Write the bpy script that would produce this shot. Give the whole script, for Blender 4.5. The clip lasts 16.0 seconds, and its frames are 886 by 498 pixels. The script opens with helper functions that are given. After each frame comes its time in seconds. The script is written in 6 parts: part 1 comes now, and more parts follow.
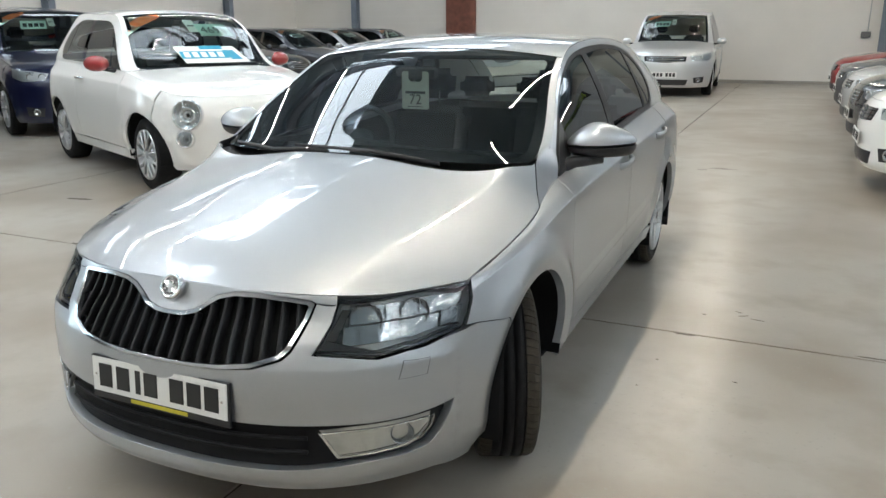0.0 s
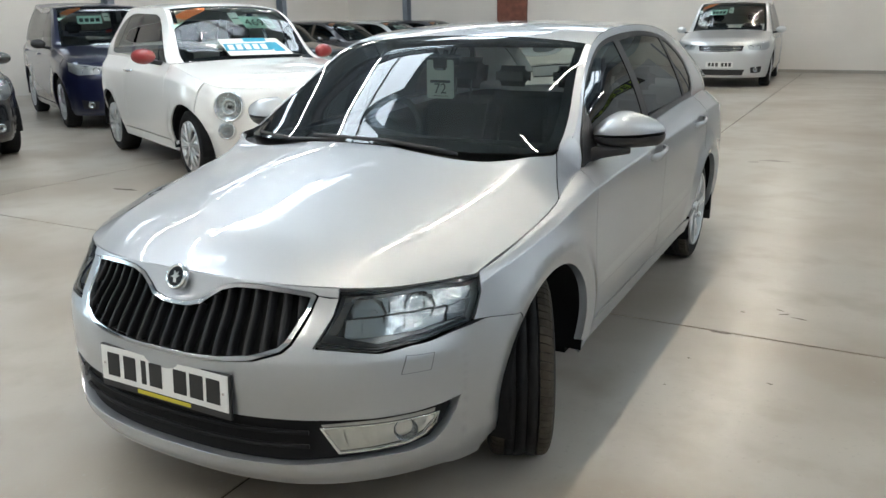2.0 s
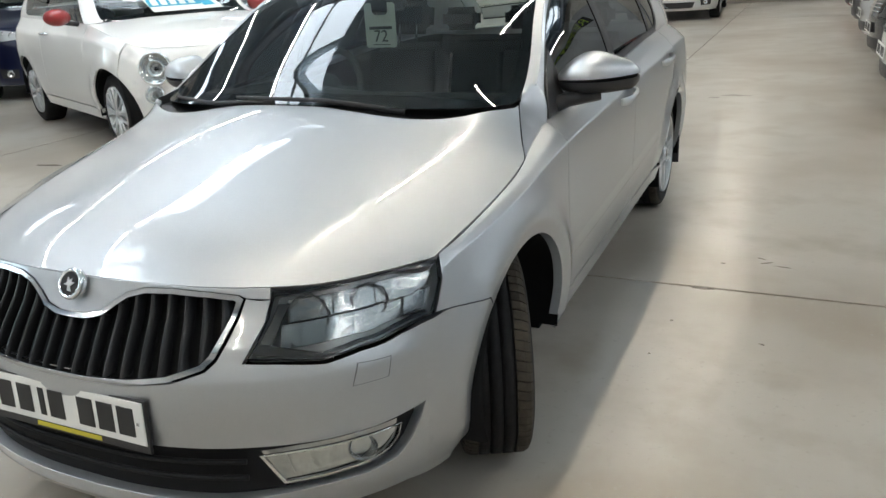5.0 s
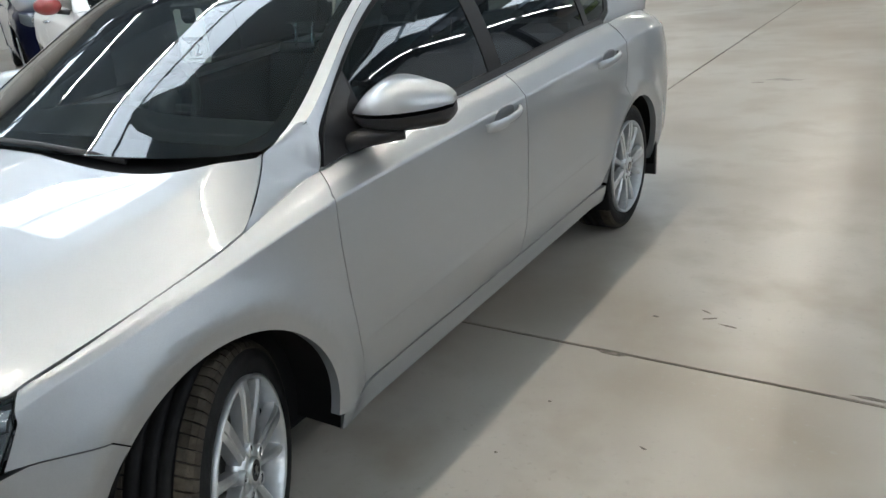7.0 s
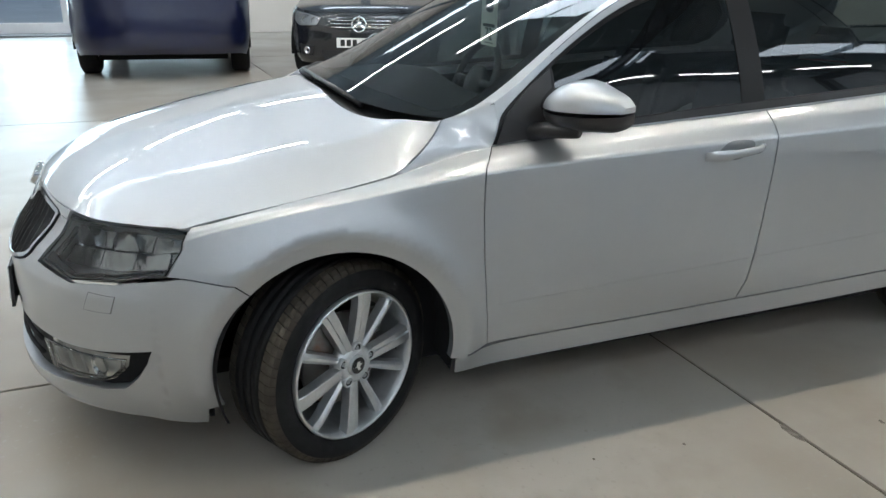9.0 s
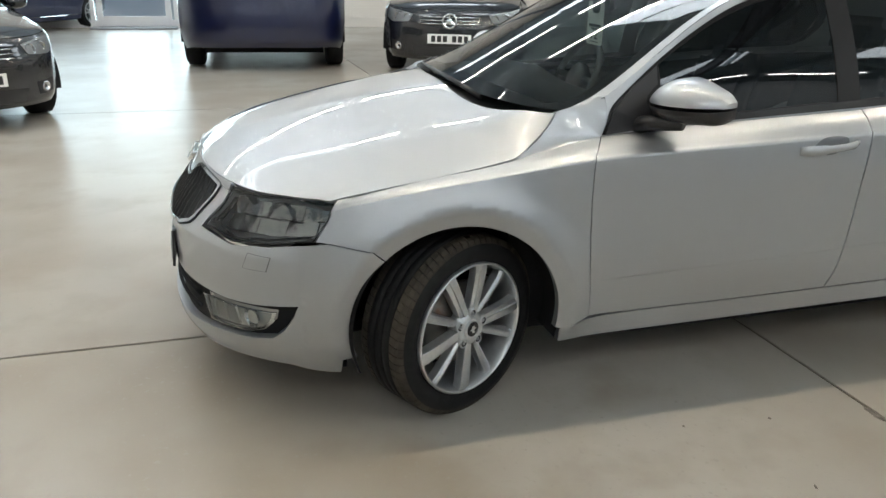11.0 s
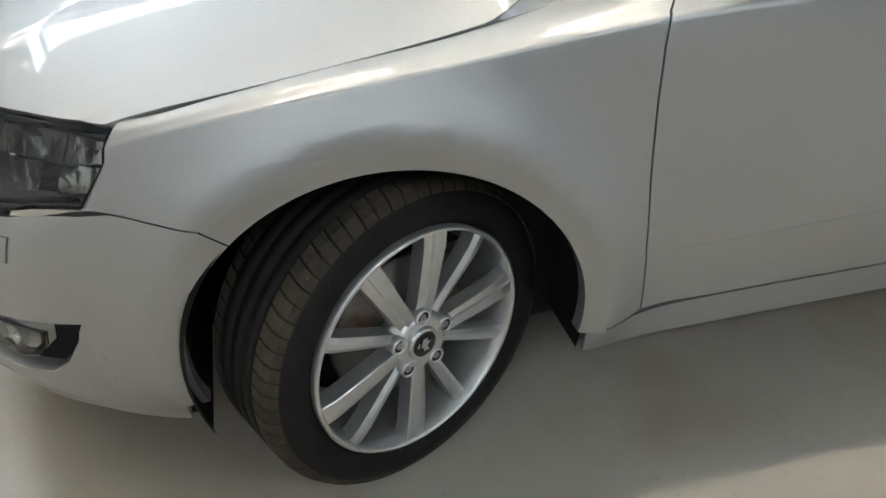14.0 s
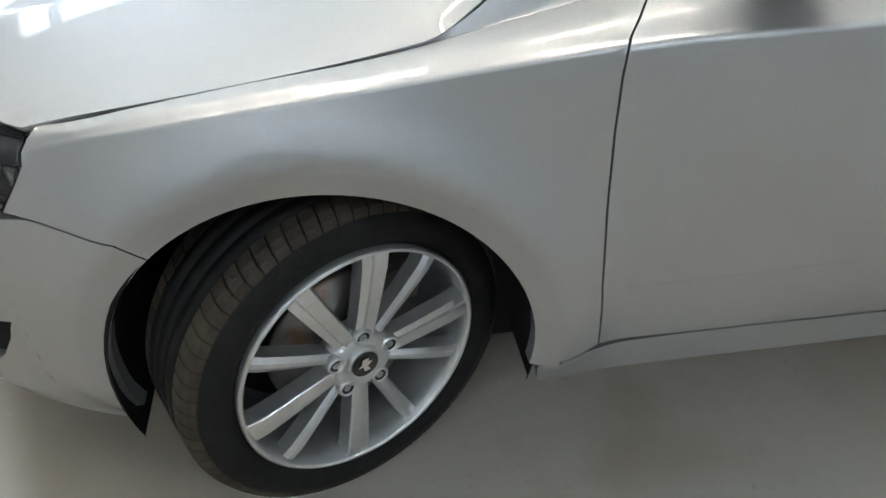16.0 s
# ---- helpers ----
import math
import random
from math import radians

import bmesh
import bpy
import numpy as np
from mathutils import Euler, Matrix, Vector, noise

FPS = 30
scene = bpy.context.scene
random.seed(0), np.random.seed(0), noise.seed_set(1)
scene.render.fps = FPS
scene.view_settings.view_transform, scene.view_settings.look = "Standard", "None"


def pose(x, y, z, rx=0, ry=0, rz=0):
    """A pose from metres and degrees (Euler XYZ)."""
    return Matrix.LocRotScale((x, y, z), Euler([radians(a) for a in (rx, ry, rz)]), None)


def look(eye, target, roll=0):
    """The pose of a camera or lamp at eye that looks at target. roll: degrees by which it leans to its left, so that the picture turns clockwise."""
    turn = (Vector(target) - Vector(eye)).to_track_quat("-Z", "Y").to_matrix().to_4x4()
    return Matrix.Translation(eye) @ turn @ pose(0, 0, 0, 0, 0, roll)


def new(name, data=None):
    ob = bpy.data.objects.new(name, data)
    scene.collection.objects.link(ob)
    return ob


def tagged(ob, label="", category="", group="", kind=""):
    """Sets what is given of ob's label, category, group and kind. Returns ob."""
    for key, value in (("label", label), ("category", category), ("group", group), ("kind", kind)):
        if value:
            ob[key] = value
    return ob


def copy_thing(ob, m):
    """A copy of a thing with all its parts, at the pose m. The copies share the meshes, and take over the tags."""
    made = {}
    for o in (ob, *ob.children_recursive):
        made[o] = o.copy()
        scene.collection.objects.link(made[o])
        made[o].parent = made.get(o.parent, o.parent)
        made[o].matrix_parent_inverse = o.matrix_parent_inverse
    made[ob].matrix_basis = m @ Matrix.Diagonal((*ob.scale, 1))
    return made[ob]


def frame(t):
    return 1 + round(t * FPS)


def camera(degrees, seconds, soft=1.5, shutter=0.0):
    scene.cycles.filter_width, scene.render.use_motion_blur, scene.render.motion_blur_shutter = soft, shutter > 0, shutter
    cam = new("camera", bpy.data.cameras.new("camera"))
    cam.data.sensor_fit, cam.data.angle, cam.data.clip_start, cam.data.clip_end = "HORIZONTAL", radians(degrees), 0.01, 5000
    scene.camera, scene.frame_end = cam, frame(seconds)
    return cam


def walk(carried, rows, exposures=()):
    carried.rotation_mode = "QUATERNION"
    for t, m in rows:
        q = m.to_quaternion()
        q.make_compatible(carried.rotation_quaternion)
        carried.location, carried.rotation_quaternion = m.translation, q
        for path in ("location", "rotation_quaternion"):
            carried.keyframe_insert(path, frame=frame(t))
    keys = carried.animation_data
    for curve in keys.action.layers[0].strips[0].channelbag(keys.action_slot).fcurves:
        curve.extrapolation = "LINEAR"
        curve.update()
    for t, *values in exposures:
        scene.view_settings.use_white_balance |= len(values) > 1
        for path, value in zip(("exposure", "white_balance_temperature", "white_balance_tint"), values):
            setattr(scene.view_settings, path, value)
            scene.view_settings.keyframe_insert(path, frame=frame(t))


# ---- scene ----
from mathutils.geometry import delaunay_2d_cdt

cam = camera(59.5, 16.0)
PATH = [
    (0, (1.648, -2.484, 1.5), (0.852, -0.731, 0.96), -0.2),
    (0.5, (1.672, -2.464, 1.499), (0.857, -0.72, 0.955), -0.3),
    (1, (1.701, -2.426, 1.492), (0.855, -0.698, 0.946), -0.3),
    (1.5, (1.722, -2.381, 1.479), (0.824, -0.68, 0.931), -0.7),
    (2, (1.739, -2.363, 1.478), (0.823, -0.675, 0.921), -0.8),
    (2.5, (1.742, -2.339, 1.473), (0.808, -0.671, 0.886), -1.1),
    (3, (1.687, -2.272, 1.467), (0.77, -0.606, 0.847), -1.3),
    (3.2, (1.638, -2.248, 1.473), (0.751, -0.566, 0.85), -1.2),
    (5.3, (1.576, -1.889, 1.44), (0.781, -0.193, 0.738), -4.0),
    (5.5, (1.643, -1.782, 1.445), (0.841, -0.095, 0.732), -4.8),
    (6, (1.766, -1.559, 1.476), (0.921, 0.092, 0.728), -5.5),
    (6.5, (1.876, -1.25, 1.495), (0.988, 0.372, 0.733), -5.7),
    (7, (2.131, -0.984, 1.464), (1.104, 0.564, 0.723), -5.3),
    (7.5, (2.355, -0.747, 1.472), (1.142, 0.671, 0.755), -4.0),
    (8, (2.476, -0.522, 1.486), (1.123, 0.757, 0.756), -1.5),
    (8.5, (2.648, -0.456, 1.445), (1.008, 0.449, 0.744), 0.1),
    (9, (2.84, -0.525, 1.43), (1.104, 0.199, 0.75), 1.0),
    (9.5, (2.99, -0.701, 1.454), (1.228, -0.063, 0.754), 2.3),
    (9.7, (3.074, -0.726, 1.473), (1.288, -0.144, 0.788), 2.3),
    (12, (2.957, -0.751, 1.416), (1.171, -0.204, 0.699), 0.3),
    (12.5, (2.647, -0.676, 1.368), (0.893, -0.088, 0.609), -0.2),
    (13, (2.325, -0.568, 1.293), (0.612, 0.097, 0.505), -0.7),
    (13.5, (2.033, -0.418, 1.272), (0.389, 0.193, 0.311), -1.6),
    (14, (1.92, -0.189, 1.221), (0.288, 0.214, 0.138), -1.1),
    (14.5, (1.864, -0.051, 1.236), (0.268, 0.195, 0.056), -0.0),
    (15, (1.843, -0.021, 1.23), (0.267, 0.16, 0.012), -0.4),
    (15.5, (1.85, 0.007, 1.235), (0.255, 0.153, 0.037), -1.2),
    (16, (1.839, 0.021, 1.272), (0.24, 0.268, 0.097), 0.1),
]
WHITE_BALANCE = [(0, .07, 6350, 10), (3, .05, 6330, 10), (5.5, .05, 6400, 10), (7.5, 0, 6150, 10), (9, .05, 6150, 10), (9.6, .07, 6450, 10), (12, .02, 6660, 10), (13.2, 0, 6700, 10), (14.5, 0, 6530, 10), (16, .06, 6300, 10)]
walk(cam, [(t, look(eye, target, roll)) for t, eye, target, roll in PATH], WHITE_BALANCE)


# ---- world, sun and large lights ----
world = bpy.data.worlds.new("world")
world.use_nodes = True
scene.world = world
sky = world.node_tree.nodes.new("ShaderNodeTexSky")
sky.sky_type, sky.sun_disc = "NISHITA", False
sky.sun_elevation, sky.sun_rotation = radians(48), radians(250)
world.node_tree.nodes["Background"].inputs[1].default_value = 0.12
world.node_tree.links.new(sky.outputs[0], world.node_tree.nodes["Background"].inputs[0])

# room: x from west to east, y from south to north, wall faces
WEST, EAST, SOUTH, NORTH, EAVES = -15.7, 9.6, -9.5, 22.6, 6.0
GLAZING = (-8.0, 1.7, 3.2)                      # south end, north end and head of the shop front in the west wall
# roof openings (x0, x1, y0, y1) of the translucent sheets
# the row at x = 6.20 is unseen, added to light the east wall
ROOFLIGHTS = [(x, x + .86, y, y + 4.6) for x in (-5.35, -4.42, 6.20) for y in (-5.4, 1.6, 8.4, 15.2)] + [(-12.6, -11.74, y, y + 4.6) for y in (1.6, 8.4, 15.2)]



def area_lamp(name, m, sx, sy, watts, colour):
    data = bpy.data.lights.new(name, "AREA")
    data.shape, data.size, data.size_y, data.energy, data.color = "RECTANGLE", sx, sy, watts, colour
    ob = new(name, data)
    ob.matrix_world = m
    return ob


# lamps in the openings; the added east row brightens the silver car's side
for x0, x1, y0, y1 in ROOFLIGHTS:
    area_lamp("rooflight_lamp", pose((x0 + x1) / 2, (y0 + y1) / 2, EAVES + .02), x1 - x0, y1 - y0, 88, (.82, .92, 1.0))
area_lamp("shop_front_lamp", pose(WEST - .22, (GLAZING[0] + GLAZING[1]) / 2, GLAZING[2] / 2, 0, -90, 0), GLAZING[2] - .1, GLAZING[1] - GLAZING[0] - .1, 560, (.76, .89, 1.0))

# ---- materials ----
def material(name, colour, rough=0.5, metal=0.0, coat=0.0, grain=None, bump=None, var=0.0, emit=0.0, spec=0.5, rvar=0.0, second=None):
    """grain: (scale, amount) of colour noise; bump: (scale, strength); second: (colour, scale, low, high) of stains."""
    m = bpy.data.materials.new(name)
    m.use_nodes = True
    nt = m.node_tree
    b = nt.nodes["Principled BSDF"]
    b.inputs["Base Color"].default_value = (*colour, 1)
    b.inputs["Roughness"].default_value, b.inputs["Metallic"].default_value = rough, metal
    b.inputs["Specular IOR Level"].default_value = spec
    b.inputs["Coat Weight"].default_value, b.inputs["Coat Roughness"].default_value = coat, 0.03
    if emit:
        b.inputs["Emission Color"].default_value, b.inputs["Emission Strength"].default_value = (*colour, 1), emit
    co = nt.nodes.new("ShaderNodeTexCoord").outputs["Object"] if (grain or bump or second or rvar) else None

    def noise_tex(scale, detail=4):
        n = nt.nodes.new("ShaderNodeTexNoise")
        n.inputs["Scale"].default_value, n.inputs["Detail"].default_value = scale, detail
        nt.links.new(co, n.inputs["Vector"])
        return n.outputs["Fac"]

    def ramp(fac, lo, hi, a, c):
        r = nt.nodes.new("ShaderNodeMapRange")
        r.inputs[1].default_value, r.inputs[2].default_value, r.inputs[3].default_value, r.inputs[4].default_value = lo, hi, a, c
        nt.links.new(fac, r.inputs[0])
        return r.outputs[0]

    out = None
    if grain:
        mix = nt.nodes.new("ShaderNodeMix")
        mix.data_type = "RGBA"
        mix.inputs["A"].default_value = (*[v * (1 - grain[1]) for v in colour], 1)
        mix.inputs["B"].default_value = (*[min(1, v * (1 + grain[1])) for v in colour], 1)
        nt.links.new(ramp(noise_tex(grain[0]), 0.3, 0.7, 0, 1), mix.inputs["Factor"])
        out = mix.outputs["Result"]
    if second:
        mix = nt.nodes.new("ShaderNodeMix")
        mix.data_type = "RGBA"
        mix.inputs["A"].default_value = (*colour, 1)
        mix.inputs["B"].default_value = (*second[0], 1)
        if out:
            nt.links.new(out, mix.inputs["A"])
        nt.links.new(ramp(noise_tex(second[1], 6), second[2], second[3], 0, 1), mix.inputs["Factor"])
        out = mix.outputs["Result"]
    if out:
        nt.links.new(out, b.inputs["Base Color"])
    if rvar:
        nt.links.new(ramp(noise_tex(3.0, 5), 0.3, 0.7, max(0.02, rough - rvar), rough + rvar), b.inputs["Roughness"])
    if bump:
        bn = nt.nodes.new("ShaderNodeBump")
        bn.inputs["Strength"].default_value, bn.inputs["Distance"].default_value = bump[1], 0.01
        nt.links.new(noise_tex(bump[0], 5), bn.inputs["Height"])
        nt.links.new(bn.outputs[0], b.inputs["Normal"])
    return m


def glass(name, tint, ior=1.5, rough=0.0):
    """A thin pane: tinted see-through with a Fresnel gloss."""
    m = bpy.data.materials.new(name)
    m.use_nodes = True
    nt = m.node_tree
    for n in list(nt.nodes):
        nt.nodes.remove(n)
    out = nt.nodes.new("ShaderNodeOutputMaterial")
    mix = nt.nodes.new("ShaderNodeMixShader")
    tr = nt.nodes.new("ShaderNodeBsdfTransparent")
    gl = nt.nodes.new("ShaderNodeBsdfGlossy")
    fr = nt.nodes.new("ShaderNodeFresnel")
    fr.inputs[0].default_value = ior
    tr.inputs[0].default_value = (*tint, 1)
    gl.inputs["Roughness"].default_value = rough
    nt.links.new(fr.outputs[0], mix.inputs[0])
    nt.links.new(tr.outputs[0], mix.inputs[1])
    nt.links.new(gl.outputs[0], mix.inputs[2])
    nt.links.new(mix.outputs[0], out.inputs[0])
    return m


def paint(name, colour, metal=0.0, rough=0.35, flake=0.0):
    m = material(name, colour, rough=rough, metal=metal, coat=1.0, grain=(900, flake) if flake else None)
    return m


SILVER = paint("silver_paint", (0.455, 0.475, 0.497), 0.90, 0.46, 0.10)
WHITE = paint("white_paint", (0.80, 0.80, 0.78), 0.0, 0.3)
NAVY = paint("navy_paint", (0.004, 0.007, 0.036), 0.3, 0.3, 0.1)
BLACKP = paint("black_paint", (0.010, 0.011, 0.014), 0.0, 0.25)
GREYP = paint("grey_paint", (0.10, 0.10, 0.11), 0.6, 0.35, 0.1)
REDP = paint("red_paint", (0.26, 0.010, 0.010), 0.0, 0.3)
PALEP = paint("pale_silver_paint", (0.62, 0.63, 0.63), 0.6, 0.35, 0.08)
CHROME = material("chrome", (0.78, 0.79, 0.80), 0.08, 1.0)
SATIN = material("satin_alloy", (0.62, 0.63, 0.64), 0.32, 0.85, grain=(60, 0.05), bump=(300, 0.03))
ALLOY_DARK = material("alloy_shade", (0.42, 0.43, 0.45), 0.4, 0.8)
BLACK = material("black_plastic", (0.018, 0.018, 0.02), 0.45, bump=(400, 0.12))
DEEP = material("matt_black", (0.007, 0.007, 0.008), 0.75, bump=(300, 0.1), spec=0.25)
GLOSS_BLACK = material("gloss_black", (0.010, 0.010, 0.012), 0.12, coat=0.5)
VOID = material("underbody", (0.007, 0.007, 0.0075), 0.9, spec=0.2)
RUBBER = material("tyre_rubber", (0.011, 0.011, 0.0115), 0.7, grain=(30, 0.25), bump=(200, 0.15), spec=0.18)
TREAD = material("tyre_tread", (0.042, 0.035, 0.026), 0.8, grain=(25, 0.3), bump=(160, 0.2), spec=0.3)
IRON = material("brake_iron", (0.18, 0.17, 0.16), 0.45, 0.8, second=((0.16, 0.08, 0.04), 20, 0.55, 0.75))
CLOTH = material("seat_cloth", (0.007, 0.007, 0.008), 0.9, grain=(300, 0.4), bump=(500, 0.3))
DASH = material("dash_plastic", (0.008, 0.009, 0.010), 0.6, bump=(350, 0.2))
SCREEN = glass("windscreen_glass", (0.60, 0.70, 0.68), 1.55)
TINT = glass("side_glass", (0.10, 0.13, 0.13), 1.55)
LENS = glass("lamp_lens", (0.93, 0.95, 0.95), 1.45)
REFLECTOR = material("lamp_reflector", (0.60, 0.61, 0.62), 0.20, 0.95)
LAMP_BACK = material("lamp_housing", (0.45, 0.46, 0.47), 0.4, 0.6)
PLATE = material("plate_white", (0.78, 0.78, 0.76), 0.3, grain=(40, 0.02))
INK = material("black_ink", (0.015, 0.015, 0.015), 0.5)
YELLOW = material("yellow_ink", (0.55, 0.48, 0.03), 0.5)
CARD = material("white_card", (0.78, 0.80, 0.74), 0.55, grain=(30, 0.03))
TEAL = material("teal_ink", (0.03, 0.32, 0.48), 0.5)
ORANGE = material("orange_ink", (0.85, 0.24, 0.06), 0.5)
MINT = material("mint_card", (0.55, 0.75, 0.66), 0.5)
MIRROR = material("mirror_glass", (0.85, 0.86, 0.87), 0.02, 1.0)


# ---- mesh helpers ----
def thing(name, label, category, group="", m=None):
    """The Empty of a thing, at its base."""
    ob = new(name)
    ob.empty_display_size = 0.1
    if m:
        ob.matrix_world = m
    return tagged(ob, label, category, group)


def mesh_object(name, verts, faces, mat, parent=None, label="", normals=None, smooth=False):
    me = bpy.data.meshes.new(name)
    me.from_pydata([tuple(v) for v in verts], [], [tuple(f) for f in faces])
    mats = mat if isinstance(mat, (list, tuple)) else [mat]
    for m in mats:
        me.materials.append(m)
    if smooth or normals is not None:
        me.polygons.foreach_set("use_smooth", [True] * len(me.polygons))
    if normals is not None:
        me.normals_split_custom_set_from_vertices([tuple(n) for n in normals])
    ob = new(name, me)
    if parent:
        ob.parent = parent
    if label:
        ob["label"] = label
    return ob


def part(name, bm, mat, parent, label="", smooth=None, bevel=0.0):
    """A bmesh as one mesh object under a thing or a part. smooth: the angle under which edges are smooth."""
    if bevel:
        bmesh.ops.bevel(bm, geom=[e for e in bm.edges if e.is_manifold and e.calc_face_angle(0) > 0.6], offset=bevel, segments=2, affect="EDGES", clamp_overlap=True)
    if smooth:
        for f in bm.faces:
            f.smooth = True
        for e in bm.edges:
            e.smooth = e.is_manifold and e.calc_face_angle(0) < radians(smooth)
    me = bpy.data.meshes.new(name)
    bm.to_mesh(me)
    bm.free()
    me.materials.append(mat)
    ob = new(name, me)
    if parent:
        ob.parent = parent
    if label:
        ob["label"] = label
    return ob


def bm_box(lo, hi, bm=None):
    bm = bm or bmesh.new()
    m = Matrix.Translation([(a + b) / 2 for a, b in zip(lo, hi)]) @ Matrix.Diagonal([abs(b - a) for a, b in zip(lo, hi)] + [1])
    bmesh.ops.create_cube(bm, size=1, matrix=m)
    return bm


def bm_tube(path, radius, sides=10, bm=None, caps=True):
    """A tube along a list of points; radius: a number or one for each point."""
    bm = bm or bmesh.new()
    pts = [Vector(p) for p in path]
    rings = []
    for i, p in enumerate(pts):
        d = (pts[min(i + 1, len(pts) - 1)] - pts[max(i - 1, 0)]).normalized()
        a = d.orthogonal().normalized() if i == 0 else (rings_a - d * rings_a.dot(d)).normalized()
        rings_a = a
        b = d.cross(a)
        r = radius if isinstance(radius, (int, float)) else radius[i]
        rings.append([bm.verts.new(p + (a * math.cos(k * math.tau / sides) + b * math.sin(k * math.tau / sides)) * r) for k in range(sides)])
    for r0, r1 in zip(rings, rings[1:]):
        for k in range(sides):
            bm.faces.new((r0[k], r0[(k + 1) % sides], r1[(k + 1) % sides], r1[k]))
    if caps:
        bm.faces.new(rings[0][::-1])
        bm.faces.new(rings[-1])
    return bm


def bm_lathe(profile, n=48, bm=None, axis="x", a0=0.0, a1=math.tau):
    """Turns a profile of (along the axis, radius) round the axis."""
    bm = bm or bmesh.new()
    closed = abs(a1 - a0 - math.tau) < 1e-6
    rows = []
    for k in range(n if closed else n + 1):
        a = a0 + (a1 - a0) * k / n
        rows.append([bm.verts.new((x, r * math.cos(a), r * math.sin(a)) if axis == "x" else (r * math.cos(a), r * math.sin(a), x)) for x, r in profile])
    for k in range(n):
        r0, r1 = rows[k], rows[(k + 1) % len(rows)]
        for j in range(len(profile) - 1):
            bm.faces.new((r0[j], r1[j], r1[j + 1], r0[j + 1]))
    return bm


def bm_prism(outline, d0, d1, frame_m=None, bm=None):
    """An outline of (x, y) extruded from z = d0 to d1, then moved by a matrix."""
    bm = bm or bmesh.new()
    m = frame_m or Matrix.Identity(4)
    lo = [bm.verts.new(m @ Vector((x, y, d0))) for x, y in outline]
    hi = [bm.verts.new(m @ Vector((x, y, d1))) for x, y in outline]
    n = len(outline)
    bm.faces.new(hi)
    bm.faces.new(lo[::-1])
    for i in range(n):
        bm.faces.new((lo[i], lo[(i + 1) % n], hi[(i + 1) % n], hi[i]))
    bmesh.ops.recalc_face_normals(bm, faces=bm.faces)
    return bm


def text_mesh(name, words, size, m, mat, parent, label=""):
    """Lettering in the built-in font, as a mesh, its middle at m."""
    cu = bpy.data.curves.new(name, "FONT")
    cu.body, cu.size, cu.align_x, cu.align_y, cu.extrude = words, size, "CENTER", "CENTER", 0.0008
    tmp = bpy.data.objects.new(name, cu)
    me = bpy.data.meshes.new_from_object(tmp)
    bpy.data.objects.remove(tmp)
    me.materials.clear()
    me.materials.append(mat)
    ob = new(name, me)
    ob.parent = parent
    ob.matrix_basis = m
    if label:
        ob["label"] = label
    return ob


# ---- smooth curves and surfaces ----
def pchip(xs, ys):
    """A monotone cubic through (xs, ys); ys may be rows of values."""
    xs, ys = np.asarray(xs, float), np.asarray(ys, float)
    h = np.diff(xs)
    d = np.diff(ys, axis=0) / (h if ys.ndim == 1 else h[:, None])
    m = np.zeros_like(ys)
    m[0], m[-1] = d[0], d[-1]
    w = (h[1:] / (h[1:] + h[:-1])) if ys.ndim == 1 else (h[1:] / (h[1:] + h[:-1]))[:, None]
    a, b = d[:-1], d[1:]
    same = a * b > 0
    den = np.where(same, (1 - w) * a + w * b, 1.0)
    m[1:-1] = np.where(same, a * b / np.where(np.abs(den) < 1e-12, 1e-12, den), 0.0)

    def at(x):
        x = np.clip(np.asarray(x, float), xs[0], xs[-1])
        i = np.clip(np.searchsorted(xs, x) - 1, 0, len(xs) - 2)
        t = (x - xs[i]) / h[i]
        hh = h[i]
        if ys.ndim > 1:
            t, hh = t[..., None], hh[..., None]
        return ys[i] * (1 + 2 * t) * (1 - t) ** 2 + hh * m[i] * t * (1 - t) ** 2 + ys[i + 1] * t * t * (3 - 2 * t) + hh * m[i + 1] * t * t * (t - 1)
    return at


def spline(xs, ys):
    """A natural cubic spline through (xs, ys); ys may be rows of values."""
    xs, ys = np.asarray(xs, float), np.asarray(ys, float)
    n, h = len(xs), np.diff(np.asarray(xs, float))
    a = np.eye(n)
    r = np.zeros((n,) + ys.shape[1:])
    for i in range(1, n - 1):
        a[i, i - 1:i + 2] = h[i - 1], 2 * (h[i - 1] + h[i]), h[i]
        r[i] = 6 * ((ys[i + 1] - ys[i]) / h[i] - (ys[i] - ys[i - 1]) / h[i - 1])
    mm = np.linalg.solve(a, r)

    def at(x):
        x = np.clip(np.asarray(x, float), xs[0], xs[-1])
        i = np.clip(np.searchsorted(xs, x) - 1, 0, n - 2)
        hh, p, q = h[i], xs[i + 1] - x, x - xs[i]
        if ys.ndim > 1:
            hh, p, q = hh[..., None], p[..., None], q[..., None]
        return (mm[i] * p ** 3 + mm[i + 1] * q ** 3) / (6 * hh) + (ys[i] / hh - mm[i] * hh / 6) * p + (ys[i + 1] / hh - mm[i + 1] * hh / 6) * q
    return at


def smooth_line(pts, n=8):
    """A rounded line through points of a plane."""
    pts = np.asarray(pts, float)
    t = np.concatenate([[0], np.cumsum(np.linalg.norm(np.diff(pts, axis=0), axis=1))])
    return [tuple(p) for p in spline(t, pts)(np.linspace(0, t[-1], n * (len(pts) - 1) + 1))]


def inside(poly, p):
    """Which of the points p lie in the polygon."""
    poly, p = np.asarray(poly, float), np.asarray(p, float)
    res = np.zeros(len(p), bool)
    for (x0, y0), (x1, y1) in zip(poly, np.roll(poly, -1, axis=0)):
        if y0 != y1:
            res ^= ((y0 > p[:, 1]) != (y1 > p[:, 1])) & (p[:, 0] < (x1 - x0) * (p[:, 1] - y0) / (y1 - y0) + x0)
    return res


